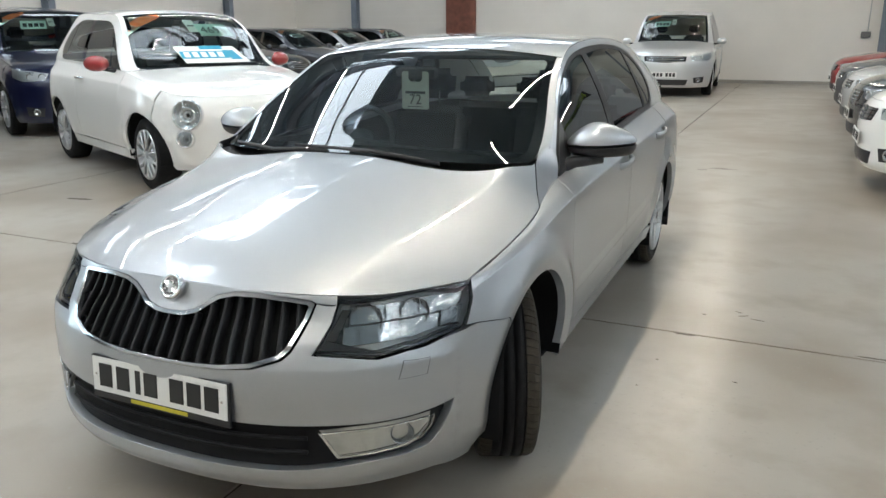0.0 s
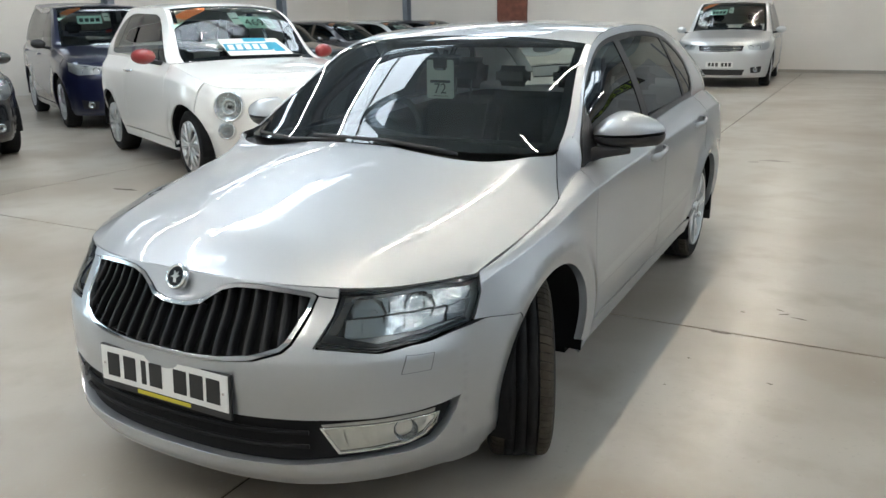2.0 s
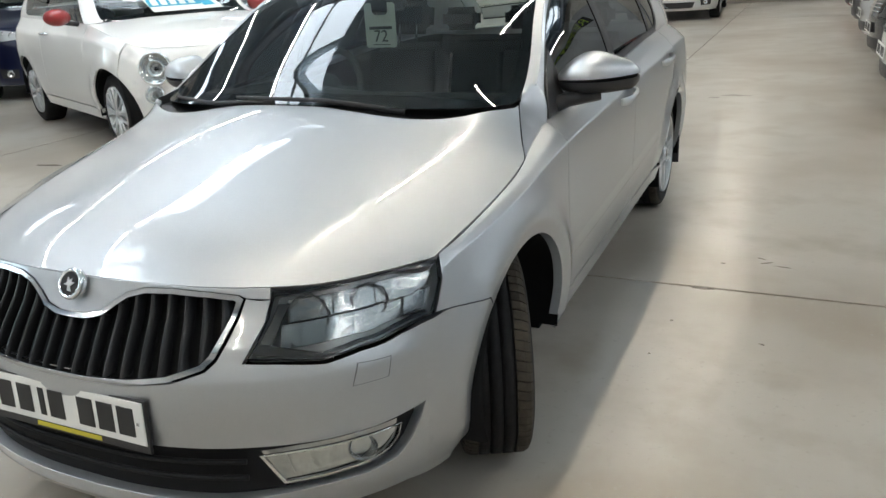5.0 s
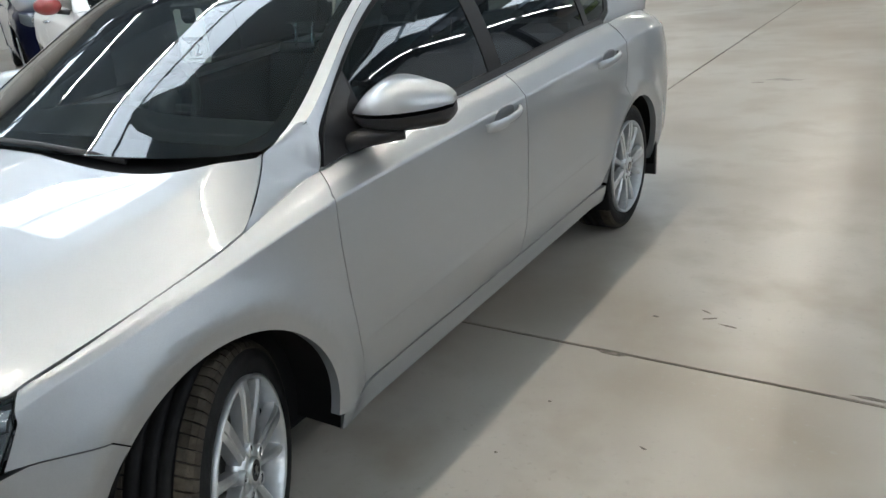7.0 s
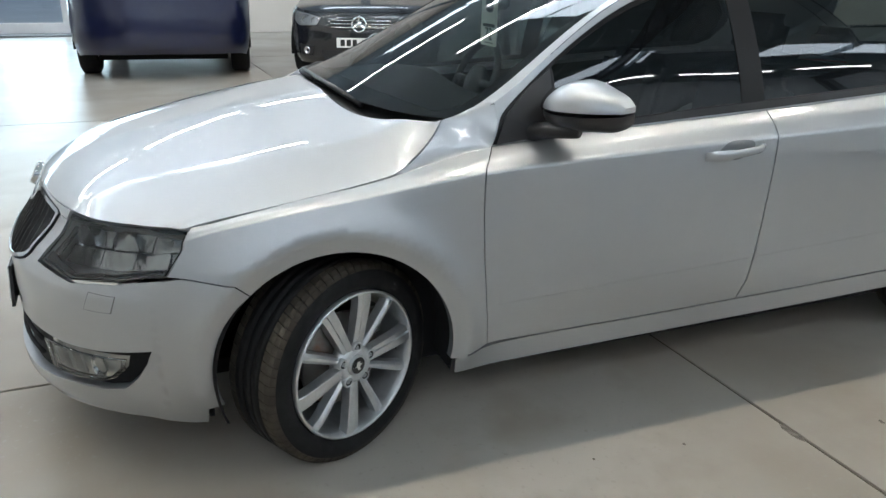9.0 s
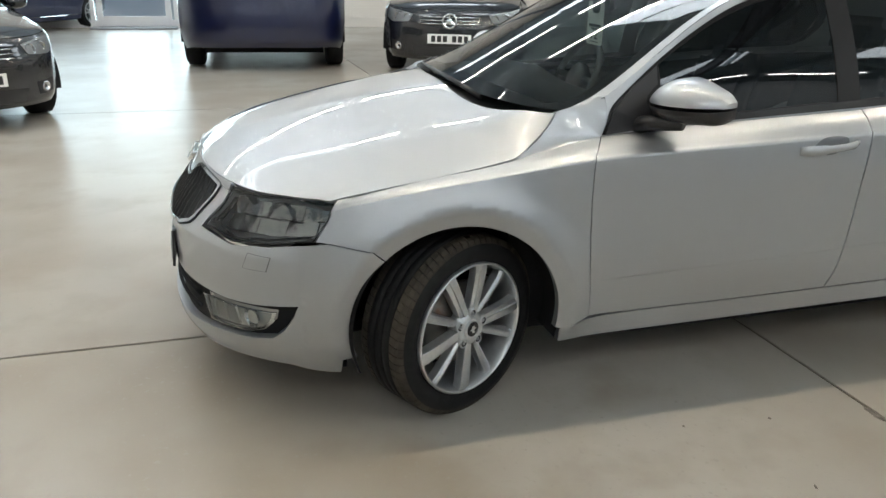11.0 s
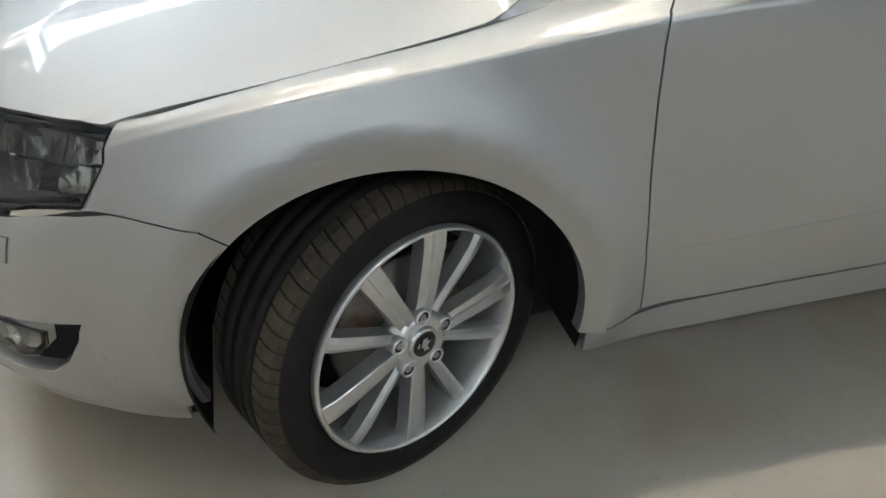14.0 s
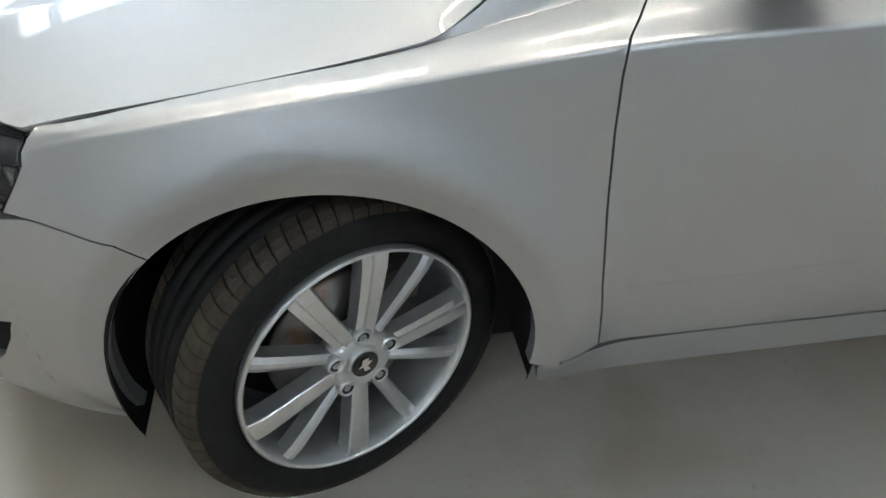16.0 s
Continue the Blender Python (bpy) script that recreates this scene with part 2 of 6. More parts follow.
def dense(poly, step):
    out = []
    for a, b in zip(poly, list(poly[1:]) + [poly[0]]):
        a, b = np.asarray(a, float), np.asarray(b, float)
        k = max(1, int(math.ceil(np.linalg.norm(b - a) / step)))
        out += [tuple(a + (b - a) * i / k) for i in range(k)]
    return out


def fill(poly, step, holes=()):
    """Points and triangles of a plane polygon with an even inner mesh; also the loops of edge points."""
    loops = [dense(list(p), step) for p in (poly, *holes)]
    edge = np.array([q for lp in loops for q in lp])
    lo, hi = edge.min(0), edge.max(0)
    gx, gy = np.arange(lo[0], hi[0], step), np.arange(lo[1], hi[1], step * 0.866)
    grid = np.array([(x + (j % 2) * step / 2, y) for j, y in enumerate(gy) for x in gx])
    keep = inside(loops[0], grid)
    for lp in loops[1:]:
        keep &= ~inside(lp, grid)
    grid = grid[keep]
    if len(grid):
        d = np.full(len(grid), 9e9)
        for k in range(0, len(edge), 64):
            d = np.minimum(d, ((grid[:, None] - edge[None, k:k + 64]) ** 2).sum(2).min(1))
        grid = grid[d > (0.55 * step) ** 2]
    pts = [Vector(q) for q in edge] + [Vector(q) for q in grid]
    edges, rings, n = [], [], 0
    for lp in loops:
        ring = list(range(n, n + len(lp)))
        rings.append(ring)
        edges += list(zip(ring, ring[1:] + ring[:1]))
        n += len(lp)
    vs, _, fs, ov, _, _ = delaunay_2d_cdt(pts, edges, [], 0, 1e-6)
    vs = np.array([tuple(v) for v in vs])
    back = {}
    for i, o in enumerate(ov):
        for k in o:
            back[k] = i
    fs = np.array([tuple(f) for f in fs if len(f) == 3])
    c = vs[fs].mean(1)
    ok = inside(loops[0], c)
    for lp in loops[1:]:
        ok &= ~inside(lp, c)
    fs = fs[ok]
    a, b, cc = vs[fs[:, 0]], vs[fs[:, 1]], vs[fs[:, 2]]
    area = (b[:, 0] - a[:, 0]) * (cc[:, 1] - a[:, 1]) - (b[:, 1] - a[:, 1]) * (cc[:, 0] - a[:, 0])
    fs[area < 0] = fs[area < 0][:, ::-1]
    return vs, fs, [[back[i] for i in r] for r in rings]


def panel(name, surf, poly, mat, parent, step=0.02, depth=0.012, holes=(), mirror=False, label="", lift=0.0, flip=False, bare=None):
    """A sheet-metal panel: the part of a surface inside a polygon of its two parameters (in about metres), with a folded edge.
    surf takes rows of parameters and gives rows of places; lift moves it outwards; mirror puts it on the other side;
    bare tells which border points (parameters, places) run on into a neighbour and have no fold."""
    vs, fs, rings = fill(poly, step, holes)
    e = 5e-3
    p = surf(vs)
    n = np.cross(surf(vs + (e, 0)) - surf(vs - (e, 0)), surf(vs + (0, e)) - surf(vs - (0, e)))
    n /= np.maximum(np.linalg.norm(n, axis=1), 1e-12)[:, None]
    if flip:
        n, fs = -n, fs[:, ::-1]
    p = p + n * lift
    verts, norms, faces = list(p), list(n), [tuple(f) for f in fs]
    if depth:
        for ring in rings:
            k = len(ring)
            q = p[ring]
            tang = np.roll(q, -1, axis=0) - np.roll(q, 1, axis=0)
            outn = np.cross(tang, n[ring])
            outn /= np.maximum(np.linalg.norm(outn, axis=1), 1e-12)[:, None]
            base = len(verts)
            open_ = bare(vs[ring], q) if bare else np.zeros(k, bool)
            # a rounded lip: three rows that turn from the face to the fold
            for back, outw, w in ((0.0, 0.0, 0.5), (0.0012, 0.0012, 0.9), (depth, 0.0012, 1.0)):
                for i in range(k):
                    nn = n[ring[i]] * (1 - w) + outn[i] * w
                    verts.append(q[i] - n[ring[i]] * back + outn[i] * (0 if open_[i] else outw))
                    norms.append(nn / np.linalg.norm(nn))
            for r in range(2):
                for i in range(k):
                    j = (i + 1) % k
                    f = (base + r * k + i, base + (r + 1) * k + i, base + (r + 1) * k + j, base + r * k + j)
                    faces.append(f[::-1] if flip else f)
    verts, norms = np.array(verts), np.array(norms)
    if mirror:
        verts, norms, faces = verts * (-1, 1, 1), norms * (-1, 1, 1), [f[::-1] for f in faces]
    return mesh_object(name, verts, faces, mat, parent, label, normals=norms)


# ---- the showroom ----
def floor_material():
    """Worn floor paint: broad soft clouds, faint scuffs and fine specks."""
    m = material("painted_concrete", (.405, .374, .325), .30)
    nt = m.node_tree
    b = nt.nodes["Principled BSDF"]
    co = nt.nodes.new("ShaderNodeTexCoord").outputs["Object"]
    col = None
    for scale, detail, lo, hi, tone in ((.16, 1.0, .25, .75, (.36, .333, .285)), (1.1, 2.0, .35, .85, (.43, .408, .37)), (.60, 3.0, .44, .70, (.25, .205, .155)), (2.6, 4.0, .48, .74, (.30, .260, .210)), (38.0, 2.0, .62, .80, (.33, .305, .265))):
        n = nt.nodes.new("ShaderNodeTexNoise")
        n.inputs["Scale"].default_value, n.inputs["Detail"].default_value = scale, detail
        nt.links.new(co, n.inputs["Vector"])
        q = nt.nodes.new("ShaderNodeMapRange")
        q.inputs[1].default_value, q.inputs[2].default_value = lo, hi
        nt.links.new(n.outputs["Fac"], q.inputs[0])
        mix = nt.nodes.new("ShaderNodeMix")
        mix.data_type = "RGBA"
        mix.inputs["A"].default_value, mix.inputs["B"].default_value = (.405, .374, .325, 1), (*tone, 1)
        if col:
            nt.links.new(col, mix.inputs["A"])
        nt.links.new(q.outputs[0], mix.inputs["Factor"])
        col = mix.outputs["Result"]
    nt.links.new(col, b.inputs["Base Color"])
    # polish worn in patches
    n = nt.nodes.new("ShaderNodeTexNoise")
    n.inputs["Scale"].default_value, n.inputs["Detail"].default_value = .9, 2.0
    nt.links.new(co, n.inputs["Vector"])
    q = nt.nodes.new("ShaderNodeMapRange")
    q.inputs[1].default_value, q.inputs[2].default_value, q.inputs[3].default_value, q.inputs[4].default_value = .2, .8, .285, .33
    nt.links.new(n.outputs["Fac"], q.inputs[0])
    nt.links.new(q.outputs[0], b.inputs["Roughness"])
    return m


def block_material():
    """White painted blockwork: shallow joints in bond."""
    m = material("painted_blockwork", (.80, .76, .70), .6, grain=(.7, .04))
    nt = m.node_tree
    b = nt.nodes["Principled BSDF"]
    co = nt.nodes.new("ShaderNodeTexCoord")
    sep, com = nt.nodes.new("ShaderNodeSeparateXYZ"), nt.nodes.new("ShaderNodeCombineXYZ")
    add = nt.nodes.new("ShaderNodeMath")
    nt.links.new(co.outputs["Object"], sep.inputs[0])
    nt.links.new(sep.outputs[0], add.inputs[0])
    nt.links.new(sep.outputs[1], add.inputs[1])
    nt.links.new(add.outputs[0], com.inputs[0])
    nt.links.new(sep.outputs[2], com.inputs[1])
    br = nt.nodes.new("ShaderNodeTexBrick")
    br.inputs["Scale"].default_value, br.inputs["Mortar Size"].default_value = 1.0, .007
    br.inputs["Brick Width"].default_value, br.inputs["Row Height"].default_value = .45, .225
    nt.links.new(com.outputs[0], br.inputs["Vector"])
    bn = nt.nodes.new("ShaderNodeBump")
    bn.inputs["Strength"].default_value, bn.inputs["Distance"].default_value = .5, .006
    bn.invert = True
    nt.links.new(br.outputs["Fac"], bn.inputs["Height"])
    nt.links.new(bn.outputs[0], b.inputs["Normal"])
    return m


def structure(name, bm, mat, label="", parent=None):
    return tagged(part(name, bm, mat, parent), label, "", "", "structure")


CONCRETE, BLOCKS = floor_material(), block_material()
SHEETING = material("roof_sheeting", (.40, .49, .56), .6, grain=(2, .05))
STEEL = material("grey_painted_steel", (.19, .22, .26), .45, grain=(3, .12))
SEALANT = material("joint_sealant", (.07, .055, .04), .85, grain=(12, .4))
WHITE_FRAME = material("white_frame", (.78, .79, .80), .35, grain=(4, .03))
BROWN = material("brown_brick_pier", (.20, .075, .05), .8, grain=(6, .25), bump=(9, .4))
CLEAR = glass("shop_glass", (.90, .95, .94), 1.45)
MAT_GREY = material("entrance_mat", (.30, .31, .32), .9, grain=(60, .3), bump=(90, .4))
WHITE_WALL = material("white_wall", (.80, .78, .75), .6, grain=(.7, .03))
BLUE_GREY = material("blue_grey_wall", (.62, .70, .78), .6, grain=(.7, .04))
# for a dark band added out of view, which the doors mirror
DARK_BAND = material("added_dark_band", (.15, .18, .22), .5, grain=(1.2, .15))
TUBE = material("tube_light", (1.0, .965, .90), .4, emit=84.0)
BRIGHT_TUBE = material("warm_tube_light", (1.0, .90, .745), .4, emit=190.0)

# floor: sealed bed with cast slabs on it
floor = structure("floor", bm_box((WEST - .3, SOUTH - .3, -.30), (EAST + .3, NORTH + .3, -.006)), SEALANT, "pale painted concrete floor with dark joints")
XS, YS, J = [WEST - .3, -10.6, -5.28, .035, 5.35, EAST + .3], [SOUTH - .3, -6.4, 1.42, 17.0, NORTH + .3], .006
for x0, x1 in zip(XS, XS[1:]):
    for y0, y1 in zip(YS, YS[1:]):
        bm = bm_box((x0 + J, y0 + J, -.10), (x1 - J, y1 - J, 0))
        part("slab", bm, CONCRETE, floor, bevel=.002)
# worn spots: chips and specks
CHIP = material("chipped_floor", (.16, .14, .12), .9, grain=(40, .4))


def floor_spot(x, y, rx, ry, mat, seed, turn=0.0, name="chip"):
    rnd = random.Random(seed)
    pts = []
    for k in range(14):
        a = math.tau * k / 14
        q = .75 + .5 * rnd.random()
        pts.append((rx * q * math.cos(a), ry * q * math.sin(a)))
    part(name, bm_prism(pts, .0003, .0011, Matrix.Translation((x, y, 0)) @ pose(0, 0, 0, 0, 0, turn)), mat, floor)


for k, (x, y, rx, ry, tn) in enumerate([(1.166, 1.028, .006, .005, 0), (1.523, .911, .012, .004, -20), (1.131, .709, .005, .004, 0), (1.574, 1.771, .035, .005, -8), (1.50, 1.81, .03, .006, 30), (1.47, 1.86, .02, .004, -30), (1.24, 1.408, .05, .012, 0), (2.1, 1.45, .08, .01, 0), (-3.1, 1.43, .05, .02, 0), (-4.4, 2.6, .14, .03, 10), (1.3, 1.75, .012, .006, 0), (-.4, -1.9, .012, .01, 0), (1.9, -.2, .007, .006, 0), (2.6, 3.1, .012, .006, 0)]):
    floor_spot(x, y, rx, ry, CHIP, k, tn)
for k, (x, y, rx, ry, tn) in enumerate([(.95, 6.7, .15, .05, 0), (.74, 6.55, .06, .03, 20)]):
    floor_spot(x, y, rx, ry, material("floor_stain", (.30, .28, .25), .6, grain=(8, .3)), 40 + k, tn, "stain")

# walls
structure("wall_north", bm_box((WEST - .3, NORTH, 0), (EAST + .3, NORTH + .3, EAVES)), BLOCKS, "white painted block wall")
structure("wall_south", bm_box((WEST - .3, SOUTH - .3, 0), (EAST + .3, SOUTH, EAVES)), WHITE_WALL, "white painted wall")
structure("wall_east", bm_box((EAST, SOUTH, 0), (EAST + .3, NORTH, EAVES)), BLUE_GREY, "pale blue wall over an added dark band")
# unseen dark band, added to darken the reflection in the silver car's doors
structure("trim", bm_box((EAST - .012, SOUTH, 0), (EAST - .001, NORTH, 2.3)), DARK_BAND, "unseen dark blue-grey band added low on the wall")
bm = bm_box((WEST - .3, SOUTH, 0), (WEST, GLAZING[0], EAVES))
bm_box((WEST - .3, GLAZING[1], 0), (WEST, NORTH, EAVES), bm)
bm_box((WEST - .3, GLAZING[0], GLAZING[2]), (WEST, GLAZING[1], EAVES), bm)
structure("wall_west", bm, BLOCKS, "white painted block wall with a glazed shop front")

# roof: sheeting with openings, purlins and rafters
plane = lambda p: np.column_stack([p[:, 0], p[:, 1], np.full(len(p), EAVES)])
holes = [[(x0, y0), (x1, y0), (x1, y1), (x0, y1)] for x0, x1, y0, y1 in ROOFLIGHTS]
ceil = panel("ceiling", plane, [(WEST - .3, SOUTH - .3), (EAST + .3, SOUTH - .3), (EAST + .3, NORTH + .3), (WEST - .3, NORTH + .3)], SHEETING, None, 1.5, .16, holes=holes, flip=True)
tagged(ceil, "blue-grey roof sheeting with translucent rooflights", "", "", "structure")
structure("roof_deck", bm_box((WEST - .4, SOUTH - .4, EAVES + .16), (EAST + .4, NORTH + .4, EAVES + .22)), SHEETING)
for k in range(15):
    structure("purlin", bm_box((WEST, -8.9 + k * 2.1 - .03, EAVES - .19), (EAST, -8.9 + k * 2.1 + .03, EAVES - .02)), SHEETING)
for y in (-8.6, -1.8, 5.0, 11.8, 18.6):
    bm = bm_box((WEST, y - .09, EAVES - .62), (EAST, y + .09, EAVES - .60))
    bm_box((WEST, y - .09, EAVES - .24), (EAST, y + .09, EAVES - .22), bm)
    bm_box((WEST, y - .006, EAVES - .60), (EAST, y + .006, EAVES - .24), bm)
    structure("rafter", bm, STEEL, "grey steel roof beam")


def column(x, y, turn=0):
    bm = bm_box((-.10, -.13, 0), (.10, -.118, EAVES - .62))
    bm_box((-.10, .118, 0), (.10, .13, EAVES - .62), bm)
    bm_box((-.006, -.118, 0), (.006, .118, EAVES - .62), bm)
    bm_box((-.16, -.18, 0), (.16, .18, .02), bm)
    bm.transform(Matrix.Translation((x, y, 0)) @ pose(0, 0, 0, 0, 0, turn))
    structure("column", bm, STEEL, "grey painted steel column against the wall")


for y in (5.0, 11.8, 18.6):
    column(WEST + .16, y, 90)
for y in (-8.6, -1.8, 5.0, 11.8, 18.6):
    column(EAST - .16, y, 90)
column(-13.05, NORTH - .16)
column(3.55, NORTH - .16)
structure("pier", bm_box((-9.55, NORTH - .12, 0), (-8.5, NORTH - .002, EAVES - .7)), BROWN, "brown pier against the white wall")
structure("baseboard", bm_box((-8.4, NORTH - .012, 0), (3.4, NORTH - .001, .09)), material("grey_skirting", (.355, .333, .295), .6, grain=(3, .1)))

# shop front: white frames, a double door, glass
front = thing("window_1", "white-framed glazed shop front with a door", "window")
front["kind"] = "structure"
g0, g1, gz = GLAZING
mull = [g0, -6.4, -4.7, -2.95, -1.25, .25, g1]
for y in mull:
    part("window_frame", bm_box((WEST - .14, y - (.04 if g0 < y < g1 else 0) - (.08 if y == g1 else 0), .0), (WEST - .04, y + (.04 if g0 < y < g1 else 0) + (.08 if y == g0 else 0), gz)), WHITE_FRAME, front, bevel=.004)
for y0, y1 in zip(mull, mull[1:]):
    for z in (.0, 2.15, gz - .08):
        part("window_rail", bm_box((WEST - .138, y0 + .041, z + .002), (WEST - .042, y1 - .041, z + (.16 if z == 0 else .078))), WHITE_FRAME, front, bevel=.004)
    pane = part("pane", bm_box((WEST - .095, y0 + .04, .16), (WEST - .085, y1 - .04, gz - .08)), CLEAR, front)
    pane.visible_shadow = False
part("door_leaf", bm_box((WEST - .036, -2.86, .03), (WEST - .010, -2.74, 2.12)), WHITE_FRAME, front, bevel=.004)
part("door_leaf", bm_box((WEST - .036, -1.46, .03), (WEST - .010, -1.34, 2.12)), WHITE_FRAME, front, bevel=.004)
part("door_leaf", bm_box((WEST - .036, -2.74, .03), (WEST - .010, -1.46, .24)), WHITE_FRAME, front, bevel=.004)
part("door_leaf", bm_box((WEST - .036, -2.74, 1.98), (WEST - .010, -1.46, 2.12)), WHITE_FRAME, front, bevel=.004)
part("door_handle", bm_tube([(WEST + .03, -1.55, .95), (WEST + .03, -1.55, 1.25)], .012, 8), CHROME, front)
part("threshold", bm_box((WEST + .002, -2.98, .0), (WEST + .55, -1.22, .035)), MAT_GREY, front, bevel=.008)
tagged(part("ground", bm_box((-60, -45, -.25), (WEST - .35, 45, -.05)), material("yard_concrete", (.50, .49, .47), .8, grain=(.6, .1)), None), "pale concrete yard outside", "", "", "structure")

# reception partition in the corner, with its sign
structure("partition", bm_box((4.6, NORTH - 1.4, 0), (EAST, NORTH - 1.3, 5.0)), material("partition_board", (.52, .54, .55), .6, grain=(1.5, .05)), "grey board partition")
sign = thing("sign", "black sign with yellow-green lettering", "sign")
part("board", bm_box((5.75, NORTH - 1.43, 4.12), (8.55, NORTH - 1.402, 4.62)), INK, sign, bevel=.004)
text_mesh("lettering", "RECEPTION", .50, Matrix.Translation((7.15, NORTH - 1.433, 4.355)) @ pose(0, 0, 0, 90, 0, 0), material("lime_letters", (.42, .62, .05), .5), sign)

# wall socket and its cable
sock = thing("wall_socket", "grey double socket box with a cable drop", "socket")
part("box", bm_box((3.0, NORTH - .06, 1.30), (3.24, NORTH - .002, 1.46)), material("grey_box", (.12, .12, .12), .5), sock, bevel=.008)
part("cable", bm_tube([(3.16, NORTH - .02, 1.46), (3.17, NORTH - .02, 3.2), (3.15, NORTH - .02, 5.2)], .012, 8), material("cable_grey", (.45, .45, .44), .6), sock)


# tube lamps in rows along the room
def tube_lamp(m, glow, twin=False):
    fit_ = thing("tube_lamp", "bare fluorescent tube lamp hung from the roof", "lamp", "tube lamps", m)
    part("batten", bm_box((-.075 if twin else -.03, -.92, .022), (.075 if twin else .03, .92, .07)), WHITE_FRAME, fit_, bevel=.004)
    for x in ((-.05, .05) if twin else (0,)):
        part("tube", bm_tube([(x, -.88, 0), (x, .88, 0)], .016, 10), glow, fit_, smooth=60)
    for y in (-.9, .9):
        part("end_cap", bm_box((-.07 if twin else -.022, y - .02, -.022), (.07 if twin else .022, y + .02, .024)), WHITE_FRAME, fit_)
    for y in (-.6, .6):
        part("hanger", bm_tube([(0, y, .07), (0, y, .822)], .004, 6), STEEL, fit_)
    return fit_


first, second = tube_lamp(pose(-7.5, -7.6, 5.18), TUBE), tube_lamp(pose(.2, -1.0, 5.18), BRIGHT_TUBE)
for one, x, ys in ((second, .2, np.arange(-5.4, -3, 2.2)), (first, -7.5, np.arange(-5.4, 21, 2.2)), (first, -4.4, np.arange(-7.2, 6, 2.2)), (second, .2, np.arange(1.2, 21, 2.2)), (first, 7.3, np.arange(-7.6, 20, 2.2))):
    for y in ys:
        copy_thing(one, pose(x, float(y), 5.18))


# ---- car shells: surfaces from a plan, cross-sections, a hood line and roof lines ----
class Shell:
    """y = 0 at the front axle, rearwards positive; x = 0 on the centre line; the far side is mirrored.
    sections: (place round the plan, [(outward offset, height) from the sill to the hood edge or belt])."""

    def __init__(self, half_w, nose, nose_y, nose_p, tail, tail_y, tail_p, sections, arches, arch_r, rail_rows, mid_rows, hood_rows, flare=.020, ledge=False, roll=.11, even=False):
        self.half_w, self.arches, self.arch_r, self.flare, self.ledge = half_w, arches, arch_r, flare, ledge
        th = np.linspace(0, math.pi / 2, 400)
        fx, fy = half_w * np.sin(th) ** (2 / nose_p), nose_y - nose * np.cos(th) ** (2 / nose_p)
        sy = np.linspace(nose_y, tail_y, 200)[1:]
        rx, ry = half_w * np.maximum(np.cos(th[1:]), 0) ** (2 / tail_p), tail_y + tail * np.sin(th[1:]) ** (2 / tail_p)
        plan = np.column_stack([np.concatenate([fx, np.full(len(sy), half_w), rx]), np.concatenate([fy, sy, ry])])
        run = np.concatenate([[0], np.cumsum(np.linalg.norm(np.diff(plan, axis=0), axis=1))])
        self.end = float(run[-1])
        self.ug = np.linspace(0, self.end, 900)
        self.plan = np.column_stack([np.interp(self.ug, run, plan[:, 0]), np.interp(self.ug, run, plan[:, 1])])
        tang = np.gradient(self.plan, axis=0)
        nor = np.column_stack([tang[:, 1], -tang[:, 0]])
        nor /= np.linalg.norm(nor, axis=1)[:, None]
        ker = np.hanning(41)
        ker /= ker.sum()
        for k in range(2):
            pad = np.concatenate([np.repeat(nor[:1, k], 20) if k else -nor[20:0:-1, k], nor[:, k], np.repeat(nor[-1:, k], 20)])
            nor[:, k] = np.convolve(pad, ker, "valid")
        self.nor = nor / np.linalg.norm(nor, axis=1)[:, None]
        rows = []
        for key, val, pts in sections:
            rows.append((self.ux(val) if key == "x" else self.uy(val) if key == "y" else self.end, self.sharp(pts)))
        self.levels = np.array([0, 1, 2, 3, 4, 4.82, 5, 5.25, 6, 7])
        self.vt, self.ut = np.linspace(0, 7, 141), np.linspace(0, self.end, 500)
        fn = pchip([r[0] for r in rows], np.array([r[1].ravel() for r in rows]))
        t = fn(self.ut).reshape(500, 10, 2)
        if even:
            # fairs the sections along the plan
            ker = np.hanning(23)
            ker /= ker.sum()
            flat = np.pad(t.reshape(500, 20), ((11, 11), (0, 0)), "edge")
            t = np.column_stack([np.convolve(flat[:, k], ker, "valid") for k in range(20)]).reshape(500, 10, 2)
        self.table = np.array([pchip(self.levels, q)(self.vt) for q in t])
        self.rail, self.mid = spline([r[0] for r in rail_rows], [r[1:] for r in rail_rows]), spline([r[0] for r in rail_rows], mid_rows)
        self.y0, self.y1 = rail_rows[0][0], rail_rows[-1][0]
        self.hood_mid = spline([r[0] for r in hood_rows], [r[1] for r in hood_rows])
        self.roll = roll
        us = np.linspace(0, self.uy(self.y0 + .02), 240)
        self.edge = self.body(np.column_stack([us, np.full(240, .7)]))
        self.miss = None
        self.hood_fit()
        miss = self.edge[:, 2] - self.hood(self.edge[:, :2])[:, 2]
        ker = np.hanning(21)
        self.miss = np.convolve(np.pad(np.clip(miss, -.013, .013), 10, 'edge'), ker / ker.sum(), 'valid')

    def sharp(self, rows):
        """Adds a row on each side of the shoulder, so that it is a crease."""
        p = [np.array(r, float) for r in rows]
        return np.array(p[:5] + [p[5] + (p[4] - p[5]) * 0.18 + (0.0015, 0), p[5], p[5] + (p[6] - p[5]) * 0.25] + p[6:])

    def ux(self, x):
        k = np.argmax(self.plan[:, 0] >= self.half_w - 1e-4)
        return float(np.interp(x, self.plan[:k, 0], self.ug[:k]))

    def uy(self, y):
        k = len(self.plan) - 60
        return float(np.interp(y, self.plan[40:k, 1], self.ug[40:k]))

